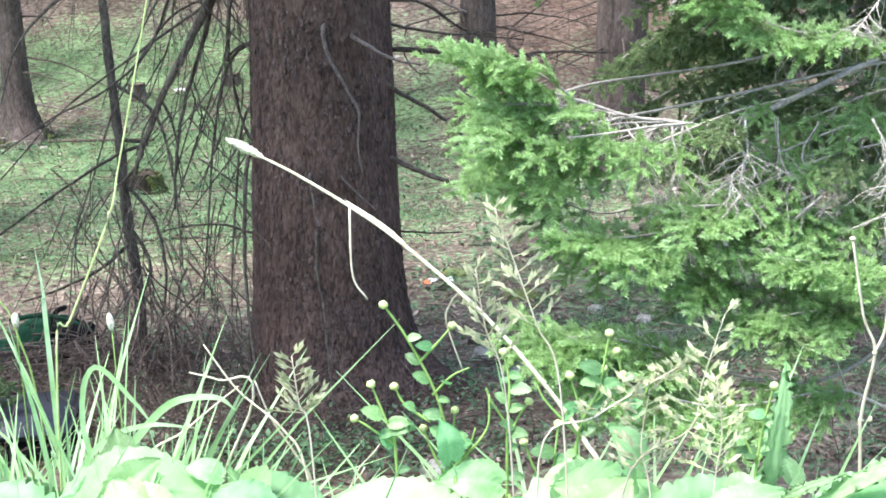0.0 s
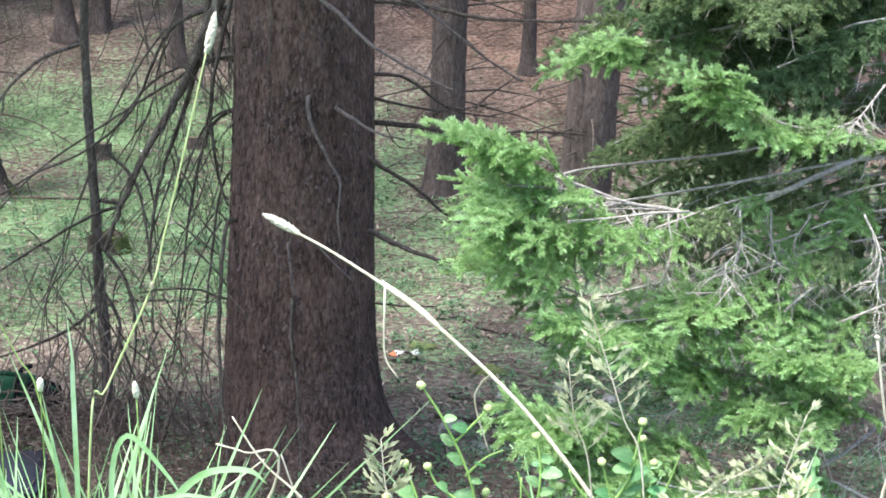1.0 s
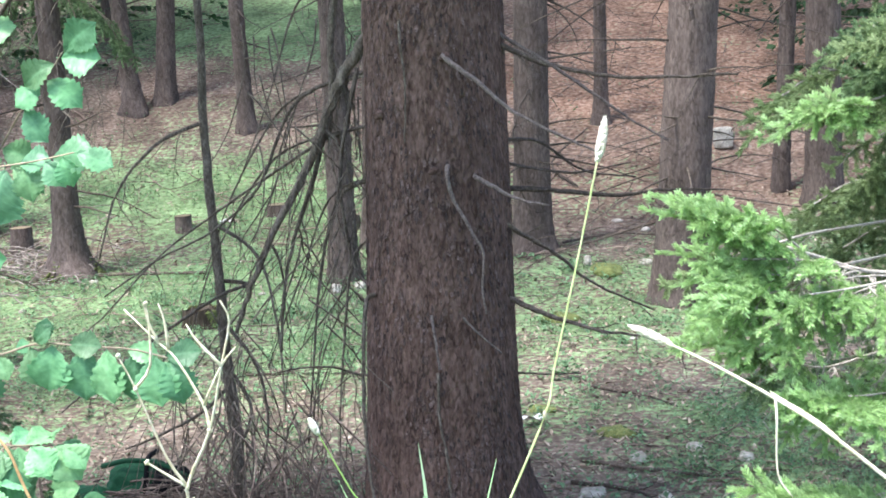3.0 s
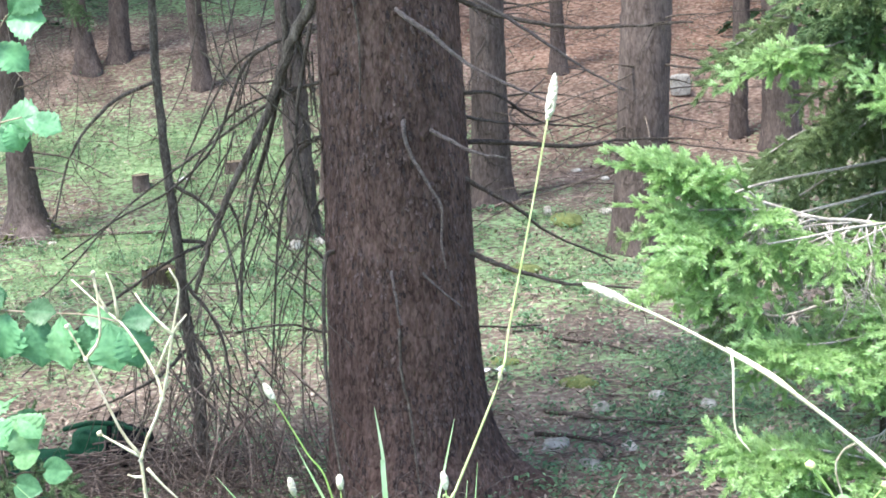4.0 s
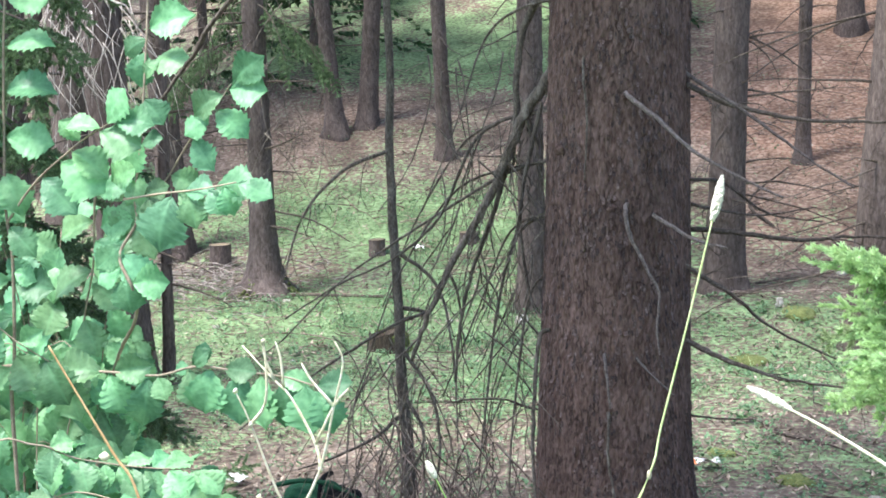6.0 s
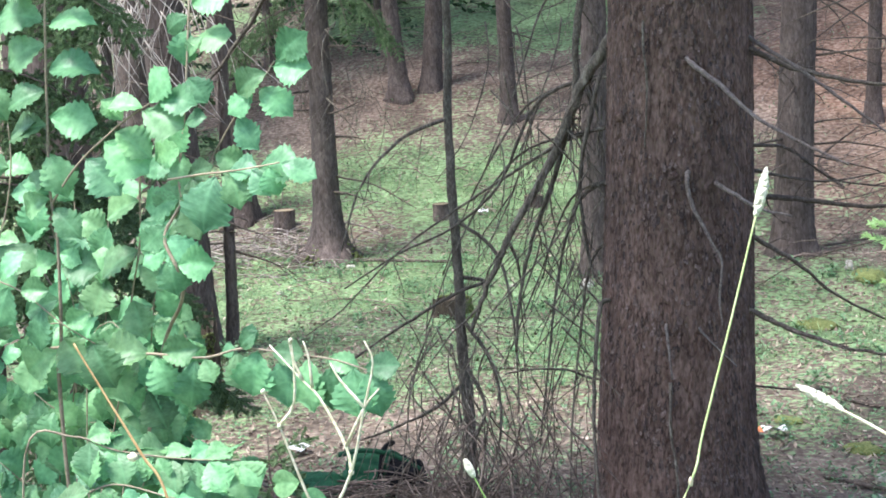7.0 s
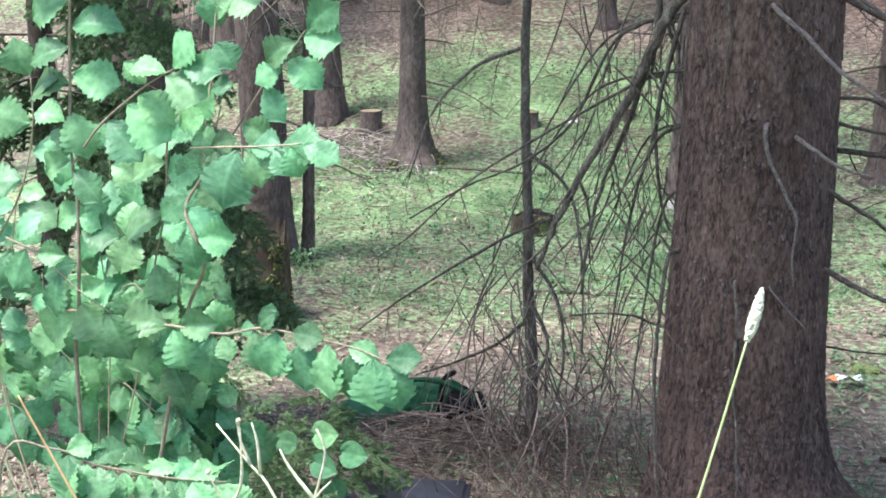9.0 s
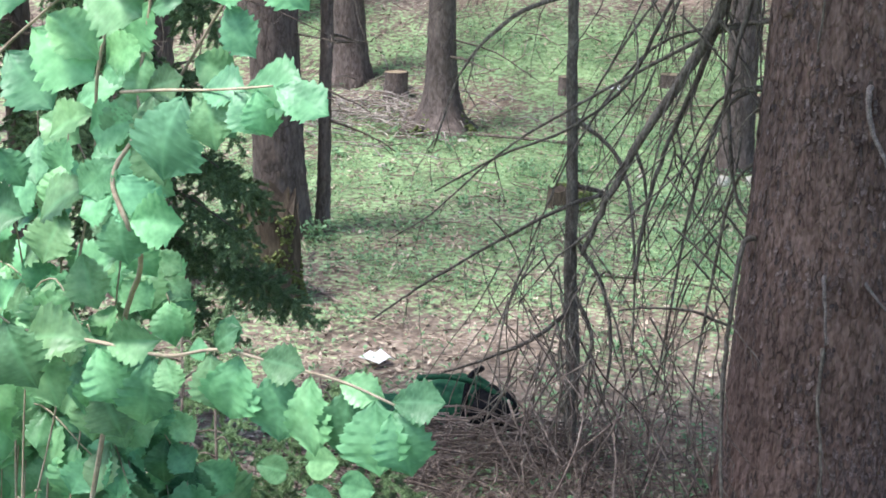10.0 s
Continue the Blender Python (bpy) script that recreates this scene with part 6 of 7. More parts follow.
leaf_row(hazel, [(-0.753, 1.4, 1.78), (-0.776, 1.4, 1.692), (-0.788, 1.4, 1.558), (-0.816, 1.4, 1.443), (-0.87, 1.4, 1.2), (-0.95, 1.38, 0.9)], 0.0028, 6,
         [(0.12, 150, 0.06), (0.18, 20, 0.065), (0.27, -160, 0.075), (0.33, -20, 0.075), (0.42, 200, 0.085), (0.48, -30, 0.075), (0.6, -60, 0.075), (0.66, 210, 0.08)])
# the long level shoot with its hanging row
leaf_row(hazel, [(-0.995, 1.3, 1.356), (-0.919, 1.29, 1.364), (-0.833, 1.27, 1.361), (-0.708, 1.26, 1.362), (-0.599, 1.25, 1.359), (-0.513, 1.24, 1.381), (-0.419, 1.23, 1.375), (-0.327, 1.21, 1.371), (-0.254, 1.2, 1.354)], 0.0036, 7,
         [(0.02, -100, 0.085), (0.08, 120, 0.062), (0.12, -108, 0.09), (0.18, -75, 0.068), (0.2, 70, 0.07), (0.28, -70, 0.1), (0.375, -64, 0.084), (0.37, 166, 0.085), (0.385, 22, 0.08), (0.475, -98, 0.092), (0.5, -60, 0.05), (0.55, 30, 0.032), (0.6, -72, 0.075), (0.61, 48, 0.05),
          (0.64, 80, 0.042), (0.665, -105, 0.085), (0.7, 14, 0.07), (0.745, -92, 0.095), (0.805, -86, 0.095), (0.86, 4, 0.06), (0.89, -98, 0.092), (0.95, -85, 0.085), (0.985, 14, 0.07), (1.0, -65, 0.075)])
leaf_row(hazel, [(-1.018, 1.2, 1.525), (-0.948, 1.2, 1.496), (-0.87, 1.2, 1.435), (-0.802, 1.2, 1.395)], 0.0018, 8,
         [(0.1, 60, 0.07), (0.3, 10, 0.055), (0.5, -100, 0.075), (0.7, 32, 0.055), (0.95, -60, 0.085), (0.2, -110, 0.08)])
leaf_row(hazel, [(-1.1, 1.3, 1.5), (-1.03, 1.28, 1.6), (-0.99, 1.27, 1.72), (-0.98, 1.26, 1.82)], 0.0024, 9,
         [(0.1, 200, 0.085), (0.25, -20, 0.08), (0.4, 180, 0.085), (0.55, 10, 0.07), (0.7, 160, 0.08), (0.9, 40, 0.07), (1.0, 110, 0.075)])
rh = random.Random(6)
for i in range(13):
    z = 0.95 + 0.3 * (i % 3) / 2 + rh.uniform(-0.05, 0.08)
    x0, y0 = rh.uniform(-1.25, -0.8), rh.uniform(1.42, 1.8)
    x1 = min(x0 + rh.uniform(0.2, 0.45), -0.8)
    leafy_stem(hazel, [(-0.95, 1.35, 0.5), (x0, y0, z - 0.1), ((x0 + x1) / 2, y0 - 0.06, z + 0.06), (x1, y0 - 0.12, z)], 0.0017, 30 + i, 0.036, 0.078, 1.3, mat=BROWNSTEM, lo=0.4, spread=0.6, down=0.35)
for i in range(7):
    x0, y0 = -1.4 + 0.5 * i / 6 + rh.uniform(-0.03, 0.03), rh.uniform(1.45, 1.8)
    leafy_stem(hazel, [(-0.98, 1.4, 0.45), (x0, y0, 1.1), (x0 + 0.03, y0, 1.35), (x0 + rh.uniform(-0.06, 0.1), y0, rh.uniform(1.55, 1.68))], 0.0022, 60 + i, 0.055, 0.082, 0.9, mat=BROWNSTEM, lo=0.45, spread=0.4, down=0.3)
for i in range(7):
    x0, y0, z = -1.38 + 0.06 * i, rh.uniform(1.4, 1.7), 0.98 + 0.1 * (i % 4)
    leafy_stem(hazel, [(-1.0, 1.4, 0.45), (x0 - 0.05, y0 + 0.05, z - 0.1), (x0 + 0.06, y0, z + 0.05), (x0 + 0.2, y0 - 0.05, z)], 0.0017, 80 + i, 0.036, 0.08, 1.3, mat=BROWNSTEM, lo=0.4, spread=0.6, down=0.35)

ROUND = [make_leaf(20 + i, 1.05, 0.015, 16, 0.012, 0.1, 0.5, 0.3).mesh("leaf", HAZEL) for i in range(2)]
rl = thing("round_leaf_shrub", (-0.9, 2.5, ground_z(-0.9, 2.5)), "low shrub with a few rounded leaves", "bush")
s = Shape()
s.tube(curve([(-0.95, 2.55, ground_z(-0.95, 2.55) - 0.02), (-0.93, 2.5, 0.4), (-0.9, 2.46, 0.62)], 6), 0.004, 0.002, 5)
st = part("stem", s, BROWNSTEM, rl)
for p, tip in (((-0.95, 2.44, 0.70), (1, 0, 0.15)), ((-0.87, 2.44, 0.66), (1, 0.1, -0.1)), ((-0.95, 2.43, 0.63), (0.9, 0, -0.3)), ((-1.0, 2.46, 0.66), (-1, 0, 0.1)), ((-0.9, 2.45, 0.58), (0.3, 0, -1))):
    put_leaf(st, ROUND, p, tip, (0.1, -1.0, 0.25), 0.072, rh)

# pale sunlit shoots low in front of the hazel
low = thing("hazel_shoot", (-0.4, 0.45, ground_z(-0.4, 0.45)), "low leafy shoot bleached by bright light", "bush")
leafy_stem(low, [(-0.52, 0.42, 0.4), (-0.52, 0.4, 1.1), (-0.506, 0.4, 1.43), (-0.443, 0.425, 1.45), (-0.39, 0.45, 1.424), (-0.3, 0.48, 1.405), (-0.222, 0.5, 1.4)], 0.002, 71, 0.022, 0.055, 0.4, mat=BROWNSTEM, lo=0.55, face=(0.1, -0.8, 1))
leafy_stem(low, [(-0.5, 0.42, 1.0), (-0.47, 0.4, 1.3), (-0.4, 0.42, 1.38), (-0.3, 0.44, 1.36)], 0.002, 72, 0.022, 0.055, 0.4, mat=BROWNSTEM, lo=0.3, face=(0.1, -0.8, 1))
leafy_stem(low, [(-0.55, 0.42, 1.0), (-0.53, 0.4, 1.3), (-0.46, 0.38, 1.36)], 0.002, 73, 0.022, 0.06, 0.5, mat=BROWNSTEM, lo=0.3, face=(0.1, -0.8, 1))
leafy_stem(low, [(-0.45, 0.5, 0.9), (-0.36, 0.46, 1.2), (-0.3, 0.45, 1.32)], 0.002, 74, 0.022, 0.06, 0.6, mat=BROWNSTEM, lo=0.3, face=(0.1, -0.8, 1))


# ---- stalks and grasses near the camera ----
def stalk_part(parent, pts, r0, r1, mat, name="stem", n=7, k=6):
    s = Shape()
    s.tube(curve(pts, k), r0, r1, n, 0.05)
    return part(name, s, mat, parent)


dry = thing("dry_umbel_stalk", (0.11, -0.05, ground_z(0.11, -0.05)), "dry bleached stalk with forked bare stems", "dry plant")
stalk_part(dry, [(0.106, -0.05, 0.400), (0.097, -0.05, 1.000), (0.102, -0.05, 1.455), (0.102, -0.05, 1.509), (0.131, -0.05, 1.570), (0.149, -0.05, 1.640), (0.161, -0.05, 1.687), (0.153, -0.05, 1.710)], 0.0025, 0.0009, PALE, "stem", 7, 3)
for pts in ([(0.102, -0.05, 1.509), (0.082, -0.05, 1.542), (0.055, -0.05, 1.618), (0.039, -0.05, 1.654)],
            [(0.055, -0.05, 1.618), (0.073, -0.05, 1.643), (0.075, -0.05, 1.692), (0.073, -0.05, 1.709)],
            [(0.131, -0.05, 1.570), (0.127, -0.05, 1.598), (0.102, -0.05, 1.648), (0.084, -0.05, 1.667), (0.050, -0.05, 1.704)],
            [(0.127, -0.05, 1.598), (0.149, -0.05, 1.640), (0.166, -0.05, 1.660)],
            [(0.149, -0.05, 1.640), (0.125, -0.05, 1.668), (0.115, -0.05, 1.686)],
            [(0.094, -0.05, 1.660), (0.092, -0.05, 1.691), (0.087, -0.05, 1.709)],
            [(0.084, -0.05, 1.667), (0.075, -0.05, 1.689), (0.072, -0.05, 1.707)],
            [(0.102, -0.05, 1.509), (0.079, -0.05, 1.524), (0.060, -0.05, 1.537)],
            [(0.107, -0.05, 1.496), (0.119, -0.05, 1.480), (0.139, -0.05, 1.457)],
            [(0.102, -0.05, 1.487), (0.093, -0.05, 1.487), (0.085, -0.05, 1.490)]):
    stalk_part(dry, pts, 0.002, 0.0008, PALE, "branch", 6, 3)
for c in ((0.102, -0.05, 1.509), (0.131, -0.05, 1.570), (0.055, -0.05, 1.618), (0.060, -0.05, 1.537), (0.039, -0.05, 1.654), (0.073, -0.05, 1.709)):
    s = Shape()
    s.blob(c, 0.003, 0.003, 0.003, 7, 5, 0.4)
    part("node", s, PALE, dry)


def seed_head(pts, r, seed, fuzz=0.25):
    """A dense grass head: many small husks along a spindle."""
    rg = random.Random(seed)
    line = curve(pts, 10)
    s = Shape()
    s.tube([line[0]] + line + [line[-1]], r * 0.3, r * 0.3, 6)
    n = len(line)
    for i, p in enumerate(line):
        t = i / (n - 1)
        w = r * (math.sin(math.pi * (0.1 + 0.86 * t)) ** 0.6)
        d = (line[min(i + 1, n - 1)] - line[max(i - 1, 0)]).normalized()
        a = d.cross(V(0.3, 1, 0.2)).normalized()
        b = d.cross(a)
        for k in range(12):
            q = rg.uniform(0, 6.283)
            c = p + (a * math.cos(q) + b * math.sin(q)) * w * 0.6 + d * rg.uniform(-0.5, 0.5) * w
            s.blob(c, w * 0.36, w * 0.36, w * 0.55, 5, 4, fuzz)
    return s


# the long bent reed stalk
reed = thing("bent_reed", (1.06, -0.12, ground_z(1.06, -0.12)), "long bleached reed stalk bent to one side", "dry plant")
stalk_part(reed, [(1.07, -0.14, 0.4), (1.05, -0.12, 0.9), (1.013, -0.1, 1.25), (0.985, -0.076, 1.322), (0.93, -0.051, 1.395), (0.868, -0.03, 1.462), (0.786, -0.01, 1.532), (0.728, 0.01, 1.57), (0.66, 0.035, 1.606), (0.617, 0.046, 1.626)], 0.0034, 0.0014, PALE, n=9)
part("seed_head", seed_head([(0.622, 0.046, 1.624), (0.6, 0.058, 1.633), (0.577, 0.07, 1.641)], 0.0052, 1), SEED, reed, "white husked seed head")
stalk_part(reed, [(0.728, 0.008, 1.571), (0.728, 0.0, 1.55), (0.728, 0.0, 1.491), (0.743, 0.0, 1.464)], 0.0015, 0.0009, STRAW, "dead_leaf")
stalk_part(reed, [(0.85, -0.02, 1.475), (0.839, 0.0, 1.459), (0.832, 0.0, 1.436), (0.849, 0.0, 1.375)], 0.0015, 0.0009, STRAW, "dead_leaf")
s = Shape()
s.ribbon(curve([(0.79, -0.008, 1.53), (0.76, 0.0, 1.553), (0.722, 0.012, 1.578)], 5), 0.006)
part("sheath", s, PALE, reed)

# timothy grass
STEMPALE = noise_mat("pale_green_stem", [(0.4, 0.5, 0.16), (0.6, 0.66, 0.34)], 30, 0.55, 0)
tim = thing("timothy_grass", (0.38, -0.13, ground_z(0.38, -0.13)), "tall green timothy grass with a pale head", "grass", "tall grasses")
stalk_part(tim, [(0.38, -0.13, 0.4), (0.4, -0.13, 1.1), (0.420, -0.131, 1.448), (0.436, -0.123, 1.481), (0.488, -0.115, 1.594), (0.500, -0.107, 1.643), (0.527, -0.099, 1.749), (0.551, -0.091, 1.849)], 0.0015, 0.0009, STEMPALE)
part("seed_head", seed_head([(0.550, -0.091, 1.845), (0.555, -0.087, 1.864), (0.559, -0.083, 1.886)], 0.0055, 2), SEED, tim, "pale cream seed head")
s = Shape()
s.blob((0.488, -0.115, 1.595), 0.0024, 0.0024, 0.005, 6, 5)
part("node", s, PALE, tim)
for i, (pts, hl) in enumerate((([(0.30, 0.15, 0.4), (0.29, 0.15, 1.2), (0.267, 0.15, 1.388), (0.243, 0.15, 1.438), (0.21, 0.15, 1.505)], (0.2, 0.15, 1.524)),
                               ([(0.42, 0.1, 0.4), (0.41, 0.1, 1.2), (0.408, 0.1, 1.404)], (0.406, 0.1, 1.423)),
                               ([(0.28, 0.1, 0.4), (0.287, 0.1, 1.2), (0.287, 0.1, 1.41)], (0.287, 0.1, 1.425)),
                               ([(0.24, 0.1, 0.4), (0.235, 0.1, 1.2), (0.233, 0.1, 1.405)], (0.229, 0.1, 1.425)))):
    g = thing("foxtail_grass", (pts[0][0], pts[0][1], ground_z(*pts[0][:2])), "thin grass stem with a small pale head", "grass", "tall grasses")
    stalk_part(g, pts, 0.0016, 0.0008, STEMGREEN)
    part("seed_head", seed_head([pts[-1], V(*pts[-1]).lerp(V(*hl), 0.5), hl], 0.0048, 10 + i), SEED, g, "small pale seed head")
g = thing("orange_stem", (-0.1, 0.0, ground_z(-0.1, 0)), "dry orange-brown weed stem", "dry plant")
stalk_part(g, [(-0.02, 0.02, 0.4), (-0.06, 0.0, 1.3), (-0.1, 0.0, 1.51), (-0.129, 0.0, 1.566), (-0.17, 0.0, 1.637), (-0.2, 0, 1.69)], 0.0022, 0.001, noise_mat("orange_stem", [(0.42, 0.22, 0.08), (0.6, 0.4, 0.2)], 40, 0.6, 0))
s = Shape()
s.blob((-0.14, 0.0, 1.562), 0.006, 0.006, 0.005, 7, 5, 0.2)
part("bud", s, PALE, g)


def grass_tuft(name, cx, cy, count, h, spread, seed, width=0.006, lean=(0, 0), label="clump of long bright green grass blades"):
    rg = random.Random(seed)
    s = Shape()
    g0 = ground_z(cx, cy)
    for k in range(count):
        x, y = rg.gauss(cx, spread * 0.5), rg.gauss(cy, spread * 0.25)
        a, hh = rg.uniform(0, 6.283), h * rg.uniform(0.66, 1.05)
        bend = V(math.cos(a) + lean[0], 0.5 * math.sin(a) + lean[1], 0) * rg.uniform(0.05, 0.5)
        p = V(x, y, g0 - 0.02)
        fall = rg.uniform(0, 0.32) if rg.random() < 0.7 else 0
        pts = [p + V(0, 0, hh * t - fall * max(0, t - 0.6) ** 2 * 6) + bend * t ** 2.6 for t in [i / 9 for i in range(10)]]
        s.ribbon(pts, width * rg.uniform(0.5, 1.2), V(rg.uniform(-0.6, 0.6), -1, 0.3), 0.15, 9)
    return tagged(new(name, s.mesh(name, GRASS)), label, "grass", kind="stuff")


grass_tuft("grass_clump", 0.42, -0.16, 230, 1.0, 0.2, 1, 0.007)
grass_tuft("grass_clump", 0.34, -0.02, 160, 0.98, 0.16, 2, 0.007)
grass_tuft("grass_clump", 0.99, -0.1, 110, 0.93, 0.2, 3, 0.007)
grass_tuft("grass_clump", 1.1, -0.12, 80, 0.88, 0.2, 6, 0.007)
grass_tuft("grass_clump", 0.72, -0.25, 90, 0.86, 0.3, 4, 0.007)
grass_tuft("grass_clump", 0.44, -0.24, 260, 0.91, 0.3, 7, 0.008, label="low thick clump of bright grass")
grass_tuft("grass_clump", 0.95, -0.22, 160, 0.9, 0.36, 8, 0.007, label="low thick clump of bright grass")
grass_tuft("grass_clump", 0.38, -0.14, 300, 0.93, 0.2, 9, 0.007)
grass_tuft("grass_clump", 0.52, -0.2, 150, 0.87, 0.2, 11, 0.007, label="low thick clump of bright grass")
grass_tuft("grass_clump", 0.38, -0.24, 240, 0.93, 0.13, 12, 0.008, label="low thick clump of bright grass")
grass_tuft("grass_clump", 0.43, -0.3, 160, 0.89, 0.16, 13, 0.009, label="low thick clump of bright grass")
grass_tuft("grass_clump", 0.2, 0.05, 30, 0.88, 0.2, 5, 0.004)
s = Shape()
s.ribbon(curve([(0.35, 0.05, 0.42), (0.345, 0.05, 1.0), (0.344, 0.05, 1.414), (0.345, 0.05, 1.461), (0.34, 0.05, 1.52)], 5), 0.007)
tagged(new("grass_blade", s.mesh("grass_blade", GRASS)), "single bright green upright grass blade", "grass")

for pts, wd in (([(0.4, -0.12, 0.42), (0.41, -0.12, 1.1), (0.43, -0.12, 1.27), (0.488, -0.12, 1.334), (0.537, -0.12, 1.383), (0.588, -0.12, 1.39), (0.61, -0.12, 1.375)], 0.009),
                ([(0.39, -0.14, 0.42), (0.41, -0.14, 1.1), (0.432, -0.14, 1.29), (0.463, -0.14, 1.345), (0.515, -0.14, 1.366), (0.57, -0.14, 1.362)], 0.007),
                ([(0.44, -0.1, 0.42), (0.44, -0.1, 1.2), (0.43, -0.1, 1.36), (0.45, -0.1, 1.42), (0.49, -0.1, 1.38), (0.51, -0.1, 1.35)], 0.006)):
    s = Shape()
    s.ribbon(curve(pts, 5), wd, taper=5)
    tagged(new("grass_blade", s.mesh("grass_blade", GRASS)), "long arching bright green grass blade", "grass")

BL = [make_leaf(40 + i, 0.8, 0.03, 13, 0.05, 0.6, 0.6, 0.3, cut=0.6).mesh("leaf", BROAD) for i in range(3)]
LONG = [make_leaf(50 + i, 0.2, 0.06, 13, 0.05, 0.35, 0.7, 0.1, cut=1.2).mesh("leaf", BROAD) for i in range(2)]


def broad_plant(x, y, leaves, label, meshes, seed):
    t = thing("broad_leaf_plant", (x, y, ground_z(x, y)), label, "plant", "broad-leaved weeds")
    rg = random.Random(seed)
    extra = [((x + rg.gauss(0, 0.09), y + rg.gauss(0, 0.05), (1.305 if 0.45 < x < 1.2 else 1.25) + rg.uniform(-0.06, 0.04)), (rg.uniform(-1, 1), rg.uniform(-0.8, 0.5), rg.uniform(-0.1, 0.7)),
              (rg.uniform(-0.8, 0.8), -0.6, rg.uniform(0.4, 1)), rg.uniform(0.035, 0.085)) for k in range(34 if meshes is BL else 0)]
    for p, tip, nor, size in leaves + extra:
        st = stalk_part(t, [(x, y, ground_z(x, y) - 0.02), (x + (p[0] - x) * 0.4, y + (p[1] - y) * 0.4, 0.9), p], 0.003, 0.0018, STEMGREEN, "leaf_stalk")
        put_leaf(st, meshes, V(*p) + V(0, 0, 0.012 if meshes is BL else 0), tip, nor, size, rg)


broad_plant(0.5, -0.28, [((0.44, -0.25, 1.30), (1, 0.1, 0.25), (0, -0.5, 1), 0.16), ((0.6, -0.27, 1.30), (0.8, -0.2, 0.1), (0, -0.5, 1), 0.15), ((0.46, -0.28, 1.28), (-0.9, 0, 0.2), (0, -0.6, 1), 0.15), ((0.55, -0.3, 1.27), (0.1, -1, 0.2), (0, -0.3, 1), 0.14)], "broad-leaved weed with pale sunlit leaves", BL, 1)
broad_plant(0.415, -0.27, [((0.4, -0.26, 1.27), (0.8, 0.1, 0.1), (0.2, -0.5, 0.9), 0.08), ((0.38, -0.27, 1.27), (-0.7, 0, 0.1), (-0.2, -0.5, 0.9), 0.08)], "broad-leaved weed with pale sunlit leaves", BL, 5)
broad_plant(0.97, -0.3, [((0.92, -0.26, 1.29), (1, 0.1, 0.22), (0, -0.5, 1), 0.15), ((1.04, -0.28, 1.30), (0.9, -0.1, 0.1), (0, -0.5, 1), 0.14), ((0.88, -0.28, 1.28), (-0.9, 0, 0.3), (0, -0.6, 1), 0.15), ((1.0, -0.3, 1.27), (0.1, -1, 0.3), (0, -0.3, 1), 0.14), ((0.82, -0.22, 1.26), (-0.8, 0.2, 0.35), (0, -0.6, 1), 0.1)], "broad-leaved weed with pale sunlit leaves", BL, 2)
broad_plant(1.17, -0.22, [((1.17, -0.2, 1.29), (0.2, 0, 1), (0.3, -1, 0.1), 0.14), ((1.18, -0.2, 1.3), (1, 0, 0.45), (0, -0.8, 0.8), 0.07), ((1.22, -0.2, 1.3), (1, 0, 0.5), (0, -0.7, 1), 0.13), ((1.19, -0.2, 1.27), (0.7, 0, 0.2), (0, -0.7, 1), 0.1)], "thistle-like weed with long wavy leaves", LONG, 3)
broad_plant(1.27, -0.24, [((1.22, -0.2, 1.27), (1, 0.1, 0.25), (0, -0.6, 1), 0.1), ((1.26, -0.22, 1.25), (0.8, -0.4, 0.1), (0, -0.6, 1), 0.1)], "broad-leaved weed with pale sunlit leaves", BL, 4)

# weeds with yellow button flowers
SMALL = [make_leaf(60 + i, 0.75, 0.06, 6, 0.02, 0.3, 0.6, 0.15).mesh("leaf", WEED) for i in range(2)]


def button_weed(pts, sides, seed):
    t = thing("button_flower_weed", (pts[0][0], pts[0][1], ground_z(*pts[0][:2])), "weed with yellow button flowers and green leaves", "plant", "flowering weeds")
    rg = random.Random(seed)
    stalk_part(t, pts, 0.0022, 0.0012, STEMGREEN)
    line = curve(pts[1:], 6)
    for end in [pts[-1]] + [q[-1] for q in sides[::2]]:
        s = Shape()
        s.blob(end, 0.005, 0.005, 0.0043, 9, 6, 0.15)
        part("flower", s, YELLOW, t, "yellow button flower")
    for q in sides:
        stalk_part(t, q, 0.0016, 0.001, STEMGREEN, "side_stem")
        put_leaf(t, SMALL, V(*q[0]).lerp(V(*q[-1]), 0.4), (rg.uniform(-1, 1), -0.3, 0.2), (0, -1, 0.8), 0.018, rg)
    for i in range(11):
        p = line[min(len(line) - 2, int((0.05 + 0.8 * i / 11) * len(line)))]
        put_leaf(t, SMALL, p, (rg.choice((-1, 1)) * rg.uniform(0.5, 1), rg.uniform(-0.5, 0.2), rg.uniform(-0.2, 0.6)), (0, -0.9, 0.9), rg.uniform(0.01, 0.026), rg)


button_weed([(0.9, -0.13, 0.4), (0.88, -0.15, 1.1), (0.862, -0.15, 1.304), (0.846, -0.15, 1.35), (0.832, -0.15, 1.406), (0.806, -0.15, 1.463), (0.783, -0.15, 1.5)],
            [[(0.819, -0.15, 1.438), (0.84, -0.15, 1.46), (0.854, -0.15, 1.476)], [(0.83, -0.15, 1.40), (0.85, -0.15, 1.42), (0.87, -0.15, 1.43)], [(0.826, -0.15, 1.37), (0.8, -0.15, 1.39), (0.79, -0.15, 1.41)], [(0.85, -0.15, 1.32), (0.885, -0.15, 1.36), (0.89, -0.15, 1.40)]], 1)
button_weed([(0.8, -0.13, 0.4), (0.79, -0.15, 1.1), (0.787, -0.15, 1.343), (0.782, -0.15, 1.363), (0.765, -0.15, 1.413)], [[(0.787, -0.15, 1.345), (0.76, -0.15, 1.365), (0.745, -0.15, 1.375)]], 2)
